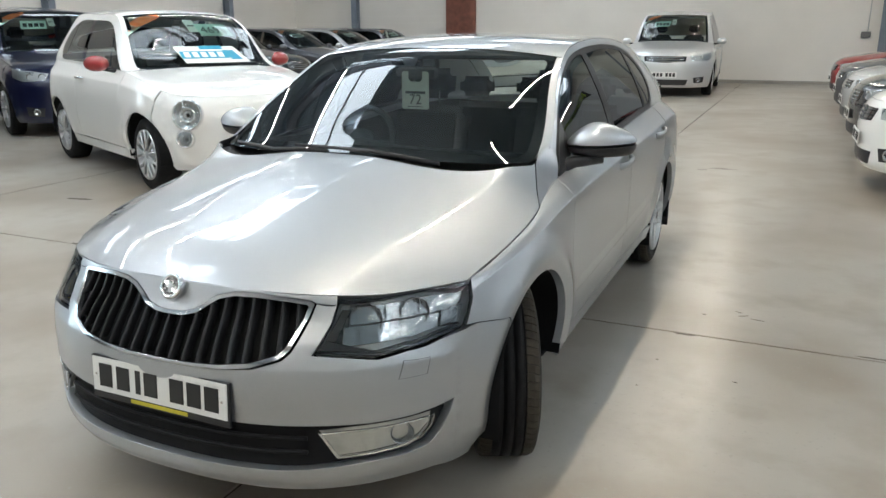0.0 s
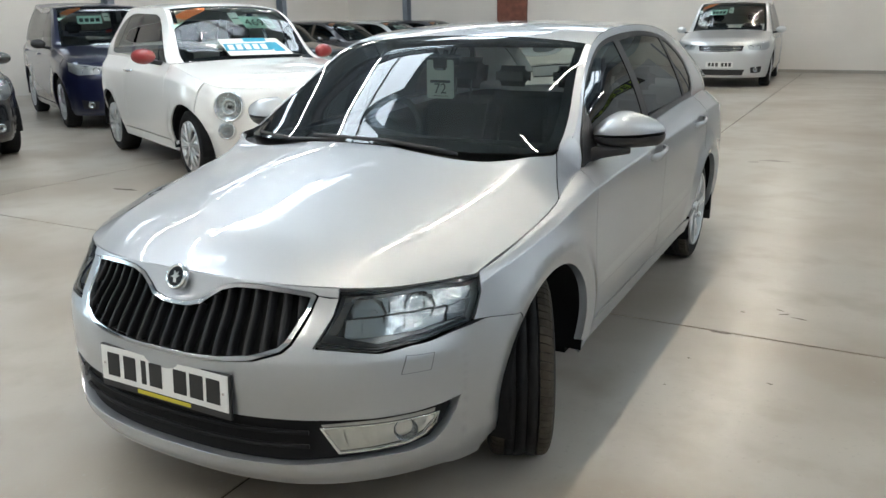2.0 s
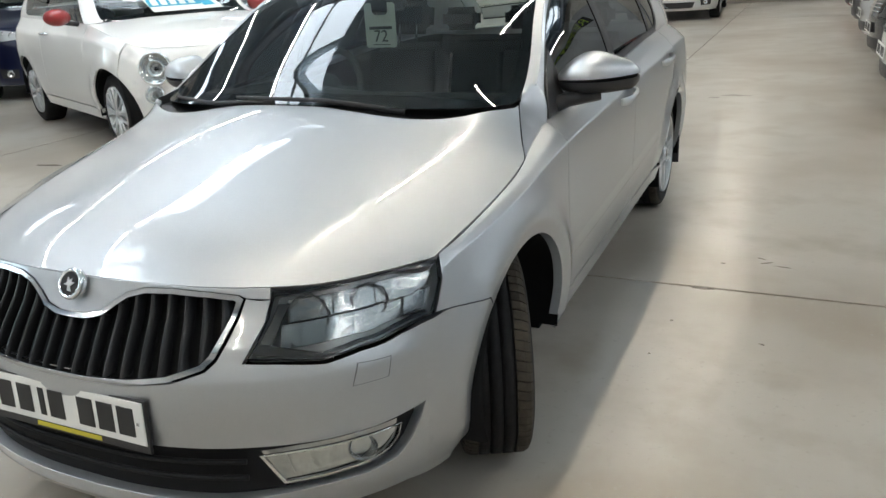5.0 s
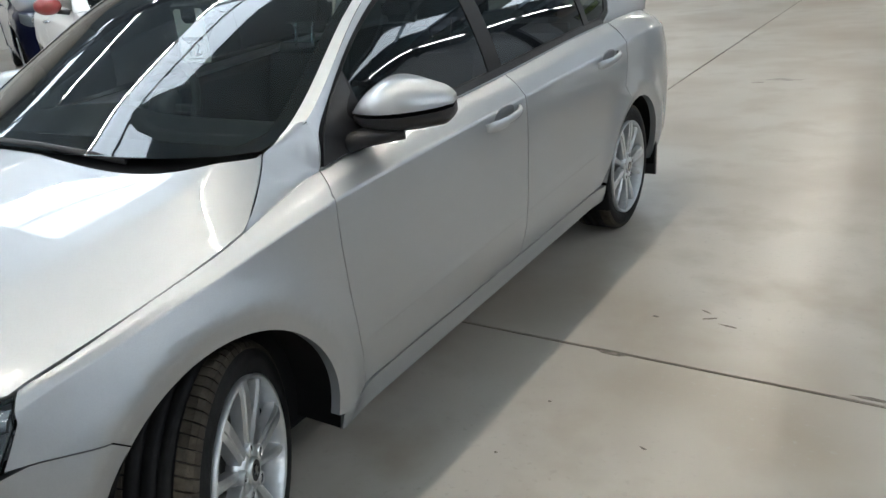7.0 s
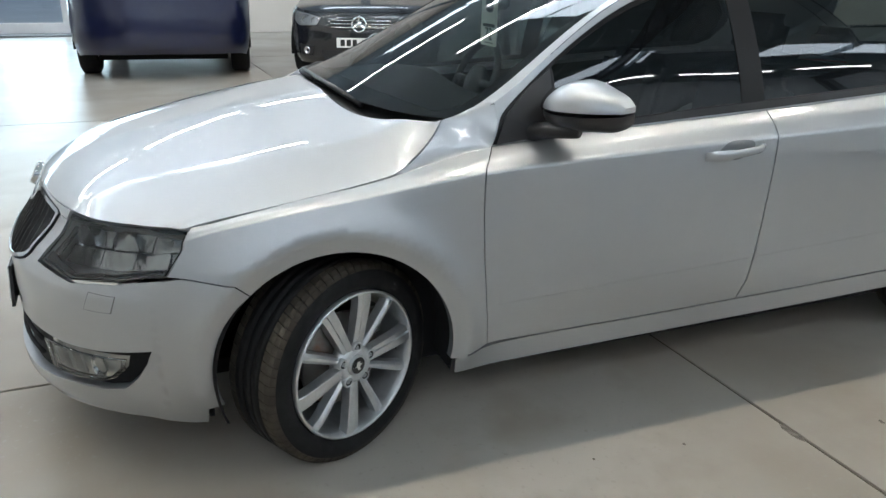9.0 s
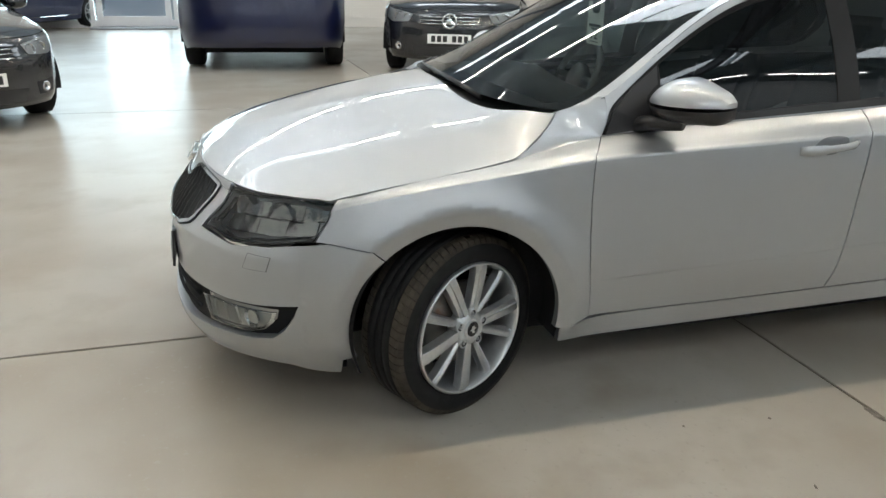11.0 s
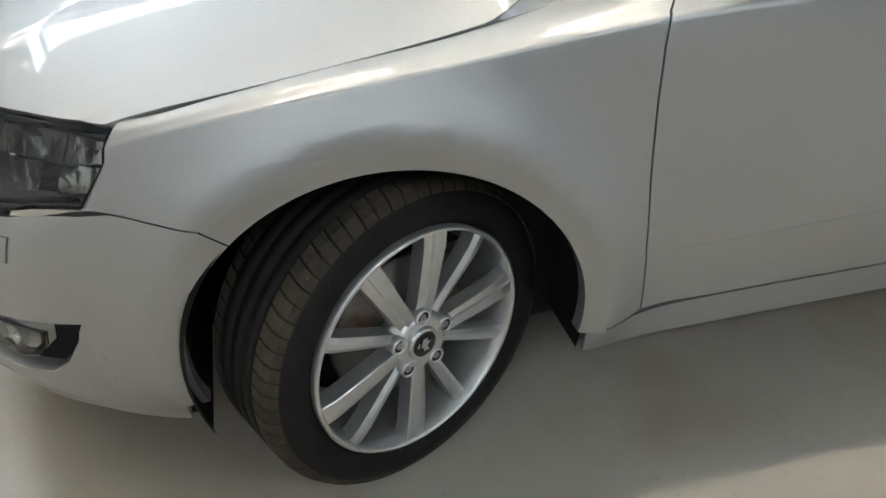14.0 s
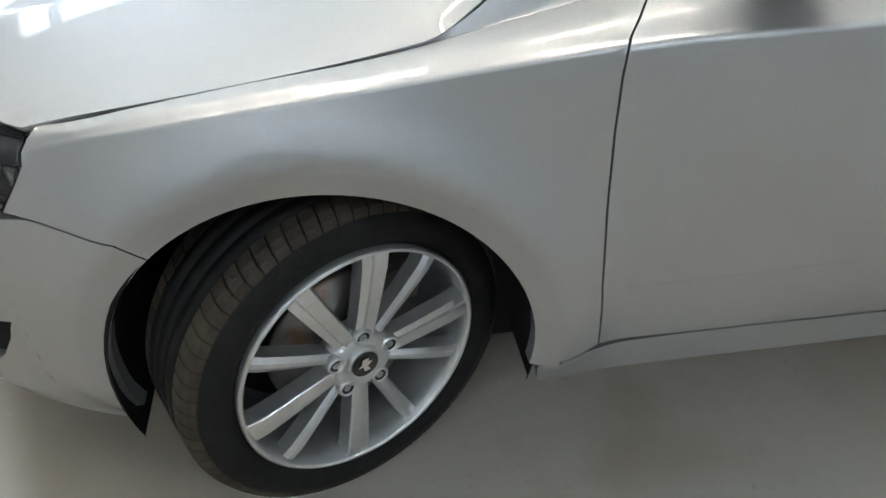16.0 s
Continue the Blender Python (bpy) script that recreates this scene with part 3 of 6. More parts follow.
    def body(self, p):
        """Place of the lower body; rows of (running length, level / 10). Negative lengths are the far side."""
        p = np.asarray(p, float)
        sgn = np.where(p[:, 0] < 0, -1.0, 1.0)
        u, v = np.clip(np.abs(p[:, 0]), 0, self.end), np.clip(p[:, 1] * 10, 0, 7)
        a, b = u / self.ut[1], v / self.vt[1]
        i, j = np.clip(a.astype(int), 0, 498), np.clip(b.astype(int), 0, 139)
        a, b = (a - i)[:, None], (b - j)[:, None]
        t = self.table
        oz = (t[i, j] * (1 - a) + t[i + 1, j] * a) * (1 - b) + (t[i, j + 1] * (1 - a) + t[i + 1, j + 1] * a) * b
        px, py = np.interp(u, self.ug, self.plan[:, 0]), np.interp(u, self.ug, self.plan[:, 1])
        nx, ny = np.interp(u, self.ug, self.nor[:, 0]), np.interp(u, self.ug, self.nor[:, 1])
        off, z = oz[:, 0], oz[:, 1]
        for (cy, cz), amt in zip(self.arches, (self.flare, self.flare * .7)):
            r = np.hypot(py - cy, z - cz)
            lip = self.arch_r + .048
            far = .5 * ((r - lip) + np.sqrt((r - lip) ** 2 + .005 ** 2))
            ring = np.exp(-(far / .085) ** 2) * np.clip(1 - far / .25, 0, 1) if self.ledge else np.exp(-far / .055) * np.clip(1 - far / .25, 0, 1)
            off = off + (amt * ring - (.015 if self.ledge else .008) * np.clip((lip - r) / .048, 0, 1)) * (px > self.half_w * .88) * np.clip((z - .2) / .1, 0, 1)
        if self.ledge:
            # the bumper's upper ledge under the lamps
            d = z - .584
            off = off - .24 * np.minimum(.5 * (d + np.sqrt(d * d + .004 ** 2)), .05) * np.clip((-.47 - py) / .10, 0, 1)
        return np.column_stack([sgn * (px + nx * off), py + ny * off, z])

    def uv(self, u, z):
        t = np.array([np.interp(abs(u), self.ut, self.table[:, j, 1]) for j in range(141)])
        return (u, float(np.interp(z, np.maximum.accumulate(t), self.vt)) / 10)

    def hood_fit(self):
        """Smooth lines that carry the hood: a long crown, the side edge and the roll at the front."""
        e, y0 = self.edge, self.edge[0, 1]
        ys = np.linspace(y0 + .22, .28, 20)
        self.top = np.polyfit(ys, self.hood_mid(ys), 2)
        k = (e[:, 1] > -.46) & (e[:, 1] < .19)
        self.rim = np.polyfit(e[k, 1], e[k, 2], 2)
        self.wide = float(e[k, 0].mean())
        f = (e[:, 1] < -.42) & (np.gradient(e[:, 0]) > 0)
        self.front = e[f]
        fx, fy, fz = e[f].T
        drop = self.plate(fx, fy) - fz
        basis = np.column_stack([fx ** n for n in (0, 2, 4, 6)])
        self.fall = np.linalg.lstsq(basis, drop, rcond=None)[0]

    def plate(self, x, y):
        s = np.abs(x) / self.wide
        top = np.polyval(self.top, y)
        return top - (top - np.polyval(self.rim, y)) * (.30 * s * s + .70 * s ** 3.4)

    def meet(self, x, y):
        """Brings the hood's border onto its edge line, fading inwards."""
        if self.miss is None:
            return 0.0
        e = self.edge
        out = np.zeros(len(x))
        for i in range(0, len(x), 2000):
            q = (x[i:i + 2000, None] - e[None, :, 0]) ** 2 + (y[i:i + 2000, None] - e[None, :, 1]) ** 2
            near = q.min(1)
            w = np.exp(-(q - near[:, None]) / .05 ** 2)
            out[i:i + 2000] = (w @ self.miss) / w.sum(1) * np.exp(-near / .10 ** 2)
        return out

    def hood(self, xy):
        """The hood: a calm crowned plate, rolled down at its front."""
        xy = np.asarray(xy, float)
        x, y = np.abs(xy[:, 0]), xy[:, 1]
        d = y - np.interp(x, self.front[:, 0], self.front[:, 1])
        fall = sum(c * np.minimum(x, self.front[-1, 0]) ** n for c, n in zip(self.fall, (0, 2, 4, 6)))
        z = self.plate(x, y) - fall * np.clip(1 - d / (self.roll * 2.6), 0, 1.15) ** 3
        return np.column_stack([xy[:, 0], xy[:, 1], z + self.meet(x, y)])

    def roof(self, te):
        """Windscreen, roof and rear window: rows of (rail y, across * 0.6), across from -1 to 1."""
        t, e = te[:, 0], te[:, 1] / 0.6
        r, m = self.rail(t), self.mid(t)
        return np.column_stack([r[:, 0] * e, m[:, 0] + (t - m[:, 0]) * np.abs(e) ** 2.0, m[:, 1] + (r[:, 1] - m[:, 1]) * np.abs(e) ** 2.3])

    def cabin(self, yh):
        """The glazed sides: rows of (y, height share * 0.4)."""
        y, h = yh[:, 0], yh[:, 1] / 0.4
        yy = np.clip(y, self.y0, self.y1)
        b = self.body(np.column_stack([[self.uy(v) for v in yy], np.full(len(yy), .7)]))
        r = self.rail(yy)
        return np.column_stack([b[:, 0] + (r[:, 0] - b[:, 0]) * np.maximum(h, 0) ** 1.15 + .012 * np.sin(math.pi * np.clip(h, 0, 1)), y, b[:, 2] + (r[:, 1] - b[:, 2]) * h])

    def arch(self, which, extra, a0, a1, n=40):
        """Points (running length, level) on a wheel arch from angle a0 to a1, degrees, 0 to the rear, 90 up."""
        (cy, cz), r = self.arches[which], self.arch_r + extra
        return [self.uv(self.uy(cy + r * math.cos(a)), cz + r * math.sin(a)) for a in np.radians(np.linspace(a0, a1, n + 1))]


def side_row(y, rows):
    """A cross-section given by true half widths and heights, as offsets from the plan of the silver car."""
    q = max(0.0, (.1 - y) / 1.01) ** 2.5
    wide, slope = .9 * (1 - q) ** .4, math.cos(math.atan(.9 / 1.01 * q ** .6 * (1 - q) ** -.6)) if y < .1 else 1.0
    return ("y", y, [((x - wide) / slope, z) for x, z in rows])


octa = Shell(
    0.90, 1.01, 0.1, 2.5, 0.85, 2.9, 2.8,
    [("x", 0.0, [(-.018, .200), (.010, .262), (.000, .42), (.004, .50), (.000, .575), (-.030, .645), (-.078, .715), (-.108, .782)]),
     ("x", .22, [(-.018, .200), (.010, .262), (.000, .42), (.004, .50), (.000, .575), (-.028, .645), (-.079, .715), (-.110, .781)]),
     ("x", .45, [(-.016, .198), (.012, .262), (.002, .42), (.005, .50), (.000, .575), (-.022, .645), (-.074, .715), (-.102, .770)]),
     ("x", .72, [(-.018, .205), (.014, .280), (.028, .43), (.025, .51), (.018, .58), (.002, .645), (-.034, .72), (-.056, .768)]),
     side_row(-.42, [(.780, .165), (.808, .26), (.827, .43), (.832, .52), (.829, .63), (.806, .748), (.796, .762), (.785, .773)]),
     side_row(-.25, [(.829, .18), (.853, .28), (.864, .435), (.870, .54), (.869, .66), (.850, .790), (.836, .803), (.822, .811)]),
     side_row(-.10, [(.854, .20), (.869, .30), (.876, .44), (.880, .56), (.882, .68), (.870, .819), (.852, .832), (.834, .840)]),
     side_row(.10, [(.856, .22), (.870, .30), (.884, .44), (.890, .57), (.892, .70), (.884, .845), (.861, .858), (.838, .868)]),
     side_row(.19, [(.856, .225), (.869, .30), (.885, .44), (.892, .57), (.894, .71), (.887, .856), (.857, .872), (.826, .884)]),
     side_row(.30, [(.855, .230), (.867, .303), (.887, .445), (.895, .575), (.896, .715), (.891, .870), (.856, .890), (.814, .906)]),
     side_row(.40, [(.854, .235), (.866, .303), (.888, .447), (.896, .58), (.897, .72), (.894, .882), (.856, .905), (.806, .924)]),
     side_row(.50, [(.853, .236), (.866, .305), (.888, .448), (.898, .585), (.899, .725), (.896, .890), (.856, .917), (.802, .940)]),
     side_row(.70, [(.853, .238), (.866, .310), (.890, .45), (.900, .59), (.902, .74), (.898, .898), (.856, .929), (.805, .954)]),
     side_row(1.0, [(.853, .240), (.866, .312), (.892, .455), (.902, .60), (.904, .75), (.898, .908), (.858, .942), (.810, .970)]),
     side_row(1.5, [(.853, .244), (.866, .318), (.894, .465), (.904, .62), (.906, .77), (.898, .924), (.860, .964), (.815, .994)]),
     side_row(2.3, [(.853, .250), (.866, .330), (.894, .50), (.904, .66), (.907, .80), (.899, .946), (.858, .996), (.814, 1.034)]),
     ("y", 2.9, [(-.050, .26), (-.030, .35), (-.006, .51), (.004, .66), (.007, .81), (-.006, .960), (-.060, 1.01), (-.110, 1.045)]),
     ("y", 3.45, [(-.050, .28), (.000, .38), (.010, .52), (.015, .66), (.000, .80), (-.030, .93), (-.080, .98), (-.130, 1.01)]),
     ("end", 0, [(-.050, .30), (.000, .38), (.010, .52), (.000, .66), (-.050, .80), (-.090, .92), (-.130, 1.00), (-.170, 1.03)])],
    [(-.02, .350), (2.70, .325)], .347,
    [(.30, .770, .985), (.45, .768, 1.035), (.6, .745, 1.122), (.8, .692, 1.250), (1.0, .652, 1.357), (1.15, .630, 1.406), (1.4, .612, 1.444), (1.8, .608, 1.463), (2.3, .610, 1.449), (2.7, .620, 1.394), (3.1, .650, 1.280), (3.45, .702, 1.125), (3.62, .73, 1.05)],
    [(.11, 1.032), (.27, 1.095), (.45, 1.177), (.72, 1.303), (.97, 1.404), (1.14, 1.441), (1.39, 1.474), (1.8, 1.493), (2.3, 1.482), (2.72, 1.430), (3.17, 1.318), (3.58, 1.16), (3.74, 1.07)],
    [(-.9, .80), (-.65, .879), (-.475, .929), (-.3, .972), (-.1, 1.013), (.1, 1.050), (.45, 1.10)],
    flare=.030, even=True, ledge=True)


class Hood:
    """The silver hood: a crowned plate between four creases that run from the nose to the screen, its border on the nose, its rear swept up to the screen.
    Each line is a smooth curve of y: places x and heights z of the centre, the inner and outer crease and the side seam."""
    INNER = np.polyfit([-.80, -.62, -.43, -.2, .15], [.085, .125, .155, .172, .180], 2)
    OUTER = np.polyfit([-.70, -.62, -.53, -.33, -.15, 0, .13, .27, .45], [.497, .514, .535, .580, .615, .642, .660, .679, .700], 2)
    SEAM = np.polyfit([-.43, -.33, -.2, -.05, .1, .2, .3], [.785, .808, .827, .837, .839, .830, .813], 3)
    Z_MID = np.polyfit([-.80, -.65, -.475, -.3, -.1, .1, .3], [.828, .881, .930, .970, 1.007, 1.036, 1.060], 2)
    Z_OUTER = np.polyfit([-.62, -.53, -.33, -.15, 0, .13, .27, .4], [.830, .850, .888, .916, .935, .951, .967, .982], 2)
    Z_SEAM = np.polyfit([-.43, -.33, -.2, -.05, .1, .17, .30], [.772, .793, .820, .847, .868, .878, .900], 2)
    BEND = .09

    def __init__(self, edge):
        k = np.argmax(edge[:, 1] > -.425)
        fx, fy, fz = edge[:k].T
        self.far = float(fx[-1])
        self.fx, self.fy = fx, fy
        self.fz = np.linalg.lstsq(np.column_stack([fx ** n for n in (0, 2, 4, 6)]), fz, rcond=None)[0]

    def plate(self, x, y):
        xi, xo, xs = np.polyval(self.INNER, y), np.polyval(self.OUTER, y), np.polyval(self.SEAM, np.clip(y, -.6, .3))
        zc, zo, zs = np.polyval(self.Z_MID, y), np.polyval(self.Z_OUTER, y), np.polyval(self.Z_SEAM, y)
        soft = lambda q, w: .5 * (q + np.sqrt(q * q + w * w))
        a = (zc - zo - self.BEND * (xo - xi)) / xo ** 2
        k = (zc - zs - a * xs ** 2 - self.BEND * (xs - xi)) / (xs - xo)
        return zc - a * x * x - self.BEND * soft(x - xi, .012) - k * soft(x - xo, .009)

    def rear(self, x):
        return .112 + .228 * (x / .77) ** 4

    def __call__(self, xy):
        xy = np.asarray(xy, float)
        x, y = np.abs(xy[:, 0]), xy[:, 1]
        xf = np.minimum(x, self.far)
        yf = np.interp(xf, self.fx, self.fy)
        zf = sum(c * xf ** n for c, n in zip(self.fz, (0, 2, 4, 6)))
        q = np.clip((y - yf) / np.interp(xf, [0, .5, .78], [.30, .24, .16]), -.1, 1)
        z = self.plate(x, y) - (self.plate(xf, yf) - zf) * (1 - q) ** 3 * np.clip((.83 - x) / .045, 0, 1)
        up = np.maximum(self.rear(x) - y, -.01)
        return np.column_stack([xy[:, 0], y, z + .072 * np.clip((x - .28) / .47, 0, 1.1) ** 3 * np.exp(-up / .085)])


# ---- the silver car: panels ----
car = thing("car", "silver liftback car parked with its front wheels turned", "car")
body, hood, roof, cabin, uv, ux, uy = octa.body, Hood(octa.edge), octa.roof, octa.cabin, octa.uv, octa.ux, octa.uy
END = octa.end
FRONT_ARCH, REAR_ARCH, ARCH_R = octa.arches[0], octa.arches[1], octa.arch_r
edge_p = octa.edge


def arch(c, r, a0, a1, n=40):
    return octa.arch(0 if c is FRONT_ARCH else 1, r - ARCH_R, a0, a1, n)


B = lambda x, z: uv(ux(x), z)      # a place on the nose by x and height
D = lambda y, z: uv(uy(y), z)      # a place on the side by y and height
mir = lambda pts: [(-a, b) for a, b in reversed(pts)]
def joins(p, q):
    """Border points on the arch rings or on the fender's top."""
    near = lambda c, w: np.abs(np.hypot(q[:, 1] - c[0], q[:, 2] - c[1]) - ARCH_R - w) < .006
    return near(FRONT_ARCH, LIP) | near(REAR_ARCH, .04) | ((p[:, 1] > .698) & (np.abs(p[:, 0]) > uy(.165)) & (np.abs(p[:, 0]) < uy(.48)))


LIP = .048                         # width of the flat ring round the arches

# front bumper, one piece round the nose
half = [B(0, .568), B(.10, .568), B(.22, .573), B(.325, .584), B(.405, .608), B(.430, .628), B(.481, .710), B(.498, .748), B(.53, .743), B(.554, .744)]
half += [B(.537, .70), B(.512, .665), B(.484, .622), B(.56, .616), B(.64, .605), B(.70, .617), B(.76, .627), (uy(-.475), D(-.475, .639)[1])]
half += [D(-.43, .646), D(-.382, .640), D(-.330, .633)]
half += arch(FRONT_ARCH, ARCH_R + LIP, 135, 196, 24)
half += [D(-.405, .215), D(-.412, .182), D(-.45, .180), D(-.52, .190), B(.76, .203), B(.72, .206), B(.55, .203), B(.30, .201), B(0, .201)]
intake_half = [B(0, .416), B(.30, .416), B(.50, .417), B(.62, .420), B(.70, .426), B(.783, .436), B(.775, .395), B(.758, .345), B(.735, .310), B(.69, .297), B(.60, .292), B(.50, .283), B(.40, .276), B(.20, .275), B(0, .275)]
front_bumper = panel("front_bumper", body, half + mir(half)[1:-1], SILVER, car, .018, .03, holes=[intake_half + mir(intake_half)[1:-1]], bare=joins)
panel("intake_surround", body, intake_half + mir(intake_half)[1:-1], DEEP, front_bumper, .02, .01, holes=[], lift=-.030)

# lower grille bars and the fog lamps in their black surround
for z in (.330, .372):
    bm = bm_tube([tuple(body(np.array([B(abs(x), z)]))[0] * (1 if x >= 0 else -1, 1, 1) + np.array((0, .012, 0))) for x in np.linspace(-.46, .46, 25)], .007, 6)
    part("grille_bar", bm, DEEP, front_bumper, smooth=60)
fog = [B(.494, .391), B(.56, .397), B(.65, .402), B(.745, .406), B(.740, .372), B(.722, .343), B(.690, .324), B(.62, .316), B(.538, .311)]
fogin = [B(.503, .387), B(.56, .392), B(.65, .397), B(.737, .401), B(.732, .374), B(.715, .347), B(.686, .330), B(.62, .322), B(.543, .317)]
FOG_SILVER = material("fog_reflector", (.80, .79, .76), .22, .7, grain=(9, .12), bump=(26, .5))
for mi in (False, True):
    lamp = panel("fog_lamp", body, fog, LENS, car, .02, .006, mirror=mi, label="clear fog lamp in a black surround", lift=-.002)
    panel("fog_back", body, fog, FOG_SILVER, lamp, .012, 0, mirror=mi, lift=-.026)
    panel("bezel", body, fog, CHROME, lamp, .02, .006, holes=[fogin], mirror=mi, lift=-.0035)
    # daylight strip in three steps, then the round lamp
    for k in range(3):
        x = .515 + .042 * k
        panel("reflector", body, [B(x, .386), B(x + .030, .389), B(x + .046, .326), B(x + .020, .322)], FOG_SILVER, lamp, .02, .010, mirror=mi, lift=-.012 - .003 * k)
    c = body(np.array([B(.682, .364)]))[0]
    bm = bm_lathe([(-.022, .004), (-.018, .017), (-.008, .027), (.002, .032), (.003, .036)], 28, axis="z")
    bm.transform(Matrix.Translation((c[0] * (-1 if mi else 1) - (-1 if mi else 1) * .010, c[1] + .014, c[2])) @ pose(0, 0, 0, 90, 0, -35 if mi else 35))
    part("bowl", bm, REFLECTOR, lamp, smooth=60)

GRILLE_CHROME = material("grille_chrome", (.50, .51, .53), .14, 1.0)
SLAT = material("slat_black", (.008, .008, .009), .34, spec=.35)
# radiator grille: chrome frame, dark recess, upright slats
g_out = [B(0, .700), B(.047, .702), B(.092, .712), B(.128, .735), B(.168, .757), B(.225, .770), B(.31, .771), B(.41, .764), B(.482, .756), B(.493, .748), B(.476, .712), B(.425, .632), B(.40, .612), B(.32, .588), B(.22, .577), B(.10, .572), B(0, .572)]
g_in = [B(0, .690), B(.053, .692), B(.101, .703), B(.136, .726), B(.173, .747), B(.225, .759), B(.31, .760), B(.41, .753), B(.470, .746), B(.476, .742), B(.463, .712), B(.414, .639), B(.393, .621), B(.316, .598), B(.22, .587), B(.10, .582), B(0, .582)]
grille = panel("grille", body, g_out + mir(g_out)[1:-1], GRILLE_CHROME, car, .014, .025, holes=[g_in + mir(g_in)[1:-1]], label="chrome-framed grille with black upright slats", lift=.006)
panel("recess", body, g_out + mir(g_out)[1:-1], VOID, grille, .03, 0, lift=-.035)
gi = np.array([(p[0], p[1]) for p in g_in])
for k in range(-9, 10):
    x = .049 * k
    u = ux(abs(x))
    col = np.linspace(gi[:, 1].min(), gi[:, 1].max(), 160)
    ok = col[inside(np.array(g_in + mir(g_in)[1:-1]), np.column_stack([np.full(160, u + 1e-4), col]))]
    if len(ok) < 4:
        continue
    vv = np.linspace(ok[0], ok[-1], 7)
    p = body(np.column_stack([np.full(7, u), vv])) * ((-1 if x < 0 else 1), 1, 1)
    bm = bmesh.new()
    rows = []
    for q in p:
        rows.append([bm.verts.new((q[0] + dx, q[1] + dy, q[2])) for dx, dy in ((-.007, .03), (-.0055, .004), (-.002, -.001), (.002, -.001), (.0055, .004), (.007, .03))])
    for r0, r1 in zip(rows, rows[1:]):
        for a in range(5):
            bm.faces.new((r0[a], r0[a + 1], r1[a + 1], r1[a]))
    part("slat", bm, SLAT, grille, smooth=40)

# head lamps
lamp_poly = [(ux(.558), .690), (ux(.64), .691), (ux(.72), .692), (ux(.77), .693), (uy(-.415), .694), D(-.43, .72), D(-.475, .648), B(.76, .636), B(.70, .626), B(.635, .613), B(.57, .622), B(.491, .629), B(.517, .668), B(.541, .708)]
lamp_in_poly = [B(.561, .751), B(.64, .758), B(.72, .764), B(.772, .768), D(-.418, .764), D(-.433, .719), D(-.4775, .651), B(.757, .639), B(.70, .629), B(.635, .6165), B(.57, .6255), B(.497, .632), B(.521, .669), B(.5445, .7075)]
LAMP_INNER = material("lamp_inner", (.36, .37, .38), .32, .6, bump=(20, .4))
FACET = material("lamp_facet", (.40, .41, .42), .16, .95, bump=(14, .6))
TRIM = material("lamp_trim", (.020, .022, .026), .25, coat=.4)
for mi in (False, True):
    s = -1 if mi else 1
    lamp = panel("headlamp", body, lamp_poly, LENS, car, .02, .005, mirror=mi, label="clear headlamp with chrome reflectors", lift=-.001)
    panel("housing", body, lamp_poly, LAMP_INNER, lamp, .03, 0, mirror=mi, lift=-.060)
    panel("lamp_rim", body, lamp_poly, GLOSS_BLACK, lamp, .02, .003, holes=[lamp_in_poly], mirror=mi, lift=-.006)
    panel("housing_wall", body, lamp_poly, LAMP_INNER, lamp, .02, .066, holes=[lamp_in_poly], mirror=mi, lift=-.010)
    # smoked trim: a broad inner corner and a band along the lower edge
    panel("lower_trim", body, [B(.504, .637), B(.57, .631), B(.635, .622), B(.70, .634), B(.755, .644), D(-.482, .657), D(-.486, .663), B(.757, .651), B(.70, .641), B(.637, .630), B(.590, .641), B(.556, .654), B(.516, .662)], TRIM, lamp, .02, .004, mirror=mi, lift=-.013)
    panel("inner_trim", body, [B(.514, .660), B(.545, .660), B(.590, .735), B(.566, .734), B(.549, .705)], TRIM, lamp, .02, .004, mirror=mi, lift=-.019)
    for x, z, r, deg in ((.622, .697, .046, 28), (.728, .702, .042, 45)):
        c = body(np.array([B(x, z)]))[0]
        bm = bm_lathe([(-.060, .006), (-.056, .018), (-.042, r * .75), (-.015, r * .97), (0, r), (.002, r + .004)], 28, axis="z")
        # fluted bowl
        for v in bm.verts:
            q = 1 + .05 * math.cos(9 * math.atan2(v.co.y, v.co.x))
            v.co.x, v.co.y = v.co.x * q, v.co.y * q
        bm.transform(Matrix.Translation((c[0] * s - s * .018, c[1] + .03, c[2])) @ pose(0, 0, 0, 90, 0, s * deg))
        part("bowl", bm, REFLECTOR, lamp, smooth=30)
        bm = bm_lathe([(-.058, .010), (-.030, .010), (-.026, .007), (-.025, .001)], 14, axis="z")
        bm.transform(Matrix.Translation((c[0] * s - s * .018, c[1] + .03, c[2])) @ pose(0, 0, 0, 90, 0, s * deg))
        part("bulb", bm, CHROME, lamp, smooth=50)
    rnd = random.Random(5)
    for row, (za, zb) in enumerate(((.650, .698), (.700, .744))):
        xs = [.560 + .018 * row, .600, .645, .672, .700, .745, .775, .80, .815]
        for xa, xb in zip(xs, xs[1:]):
            up = .010 * (xa - .545) / .25
            panel("reflector", body, [B(xa, za + up), B(xb + .002, za + up + .002), B(xb + .008, zb + up), B(xa + .005, zb + up - .002)], FACET, lamp, .03, .004, mirror=mi, lift=-.030 - .012 * rnd.random())
    panel("washer_gap", body, [B(.6875, .5945), B(.7395, .5905), B(.7315, .5425), B(.6755, .5425)], material("cover_joint", (.16, .165, .17), .5, .4), car, .015, .004, mirror=mi, lift=.0008)
    panel("washer_cover", body, [B(.6895, .5926), B(.7376, .5888), B(.7298, .5443), B(.6773, .5443)], SILVER, car, .015, .006, mirror=mi, lift=.0022)

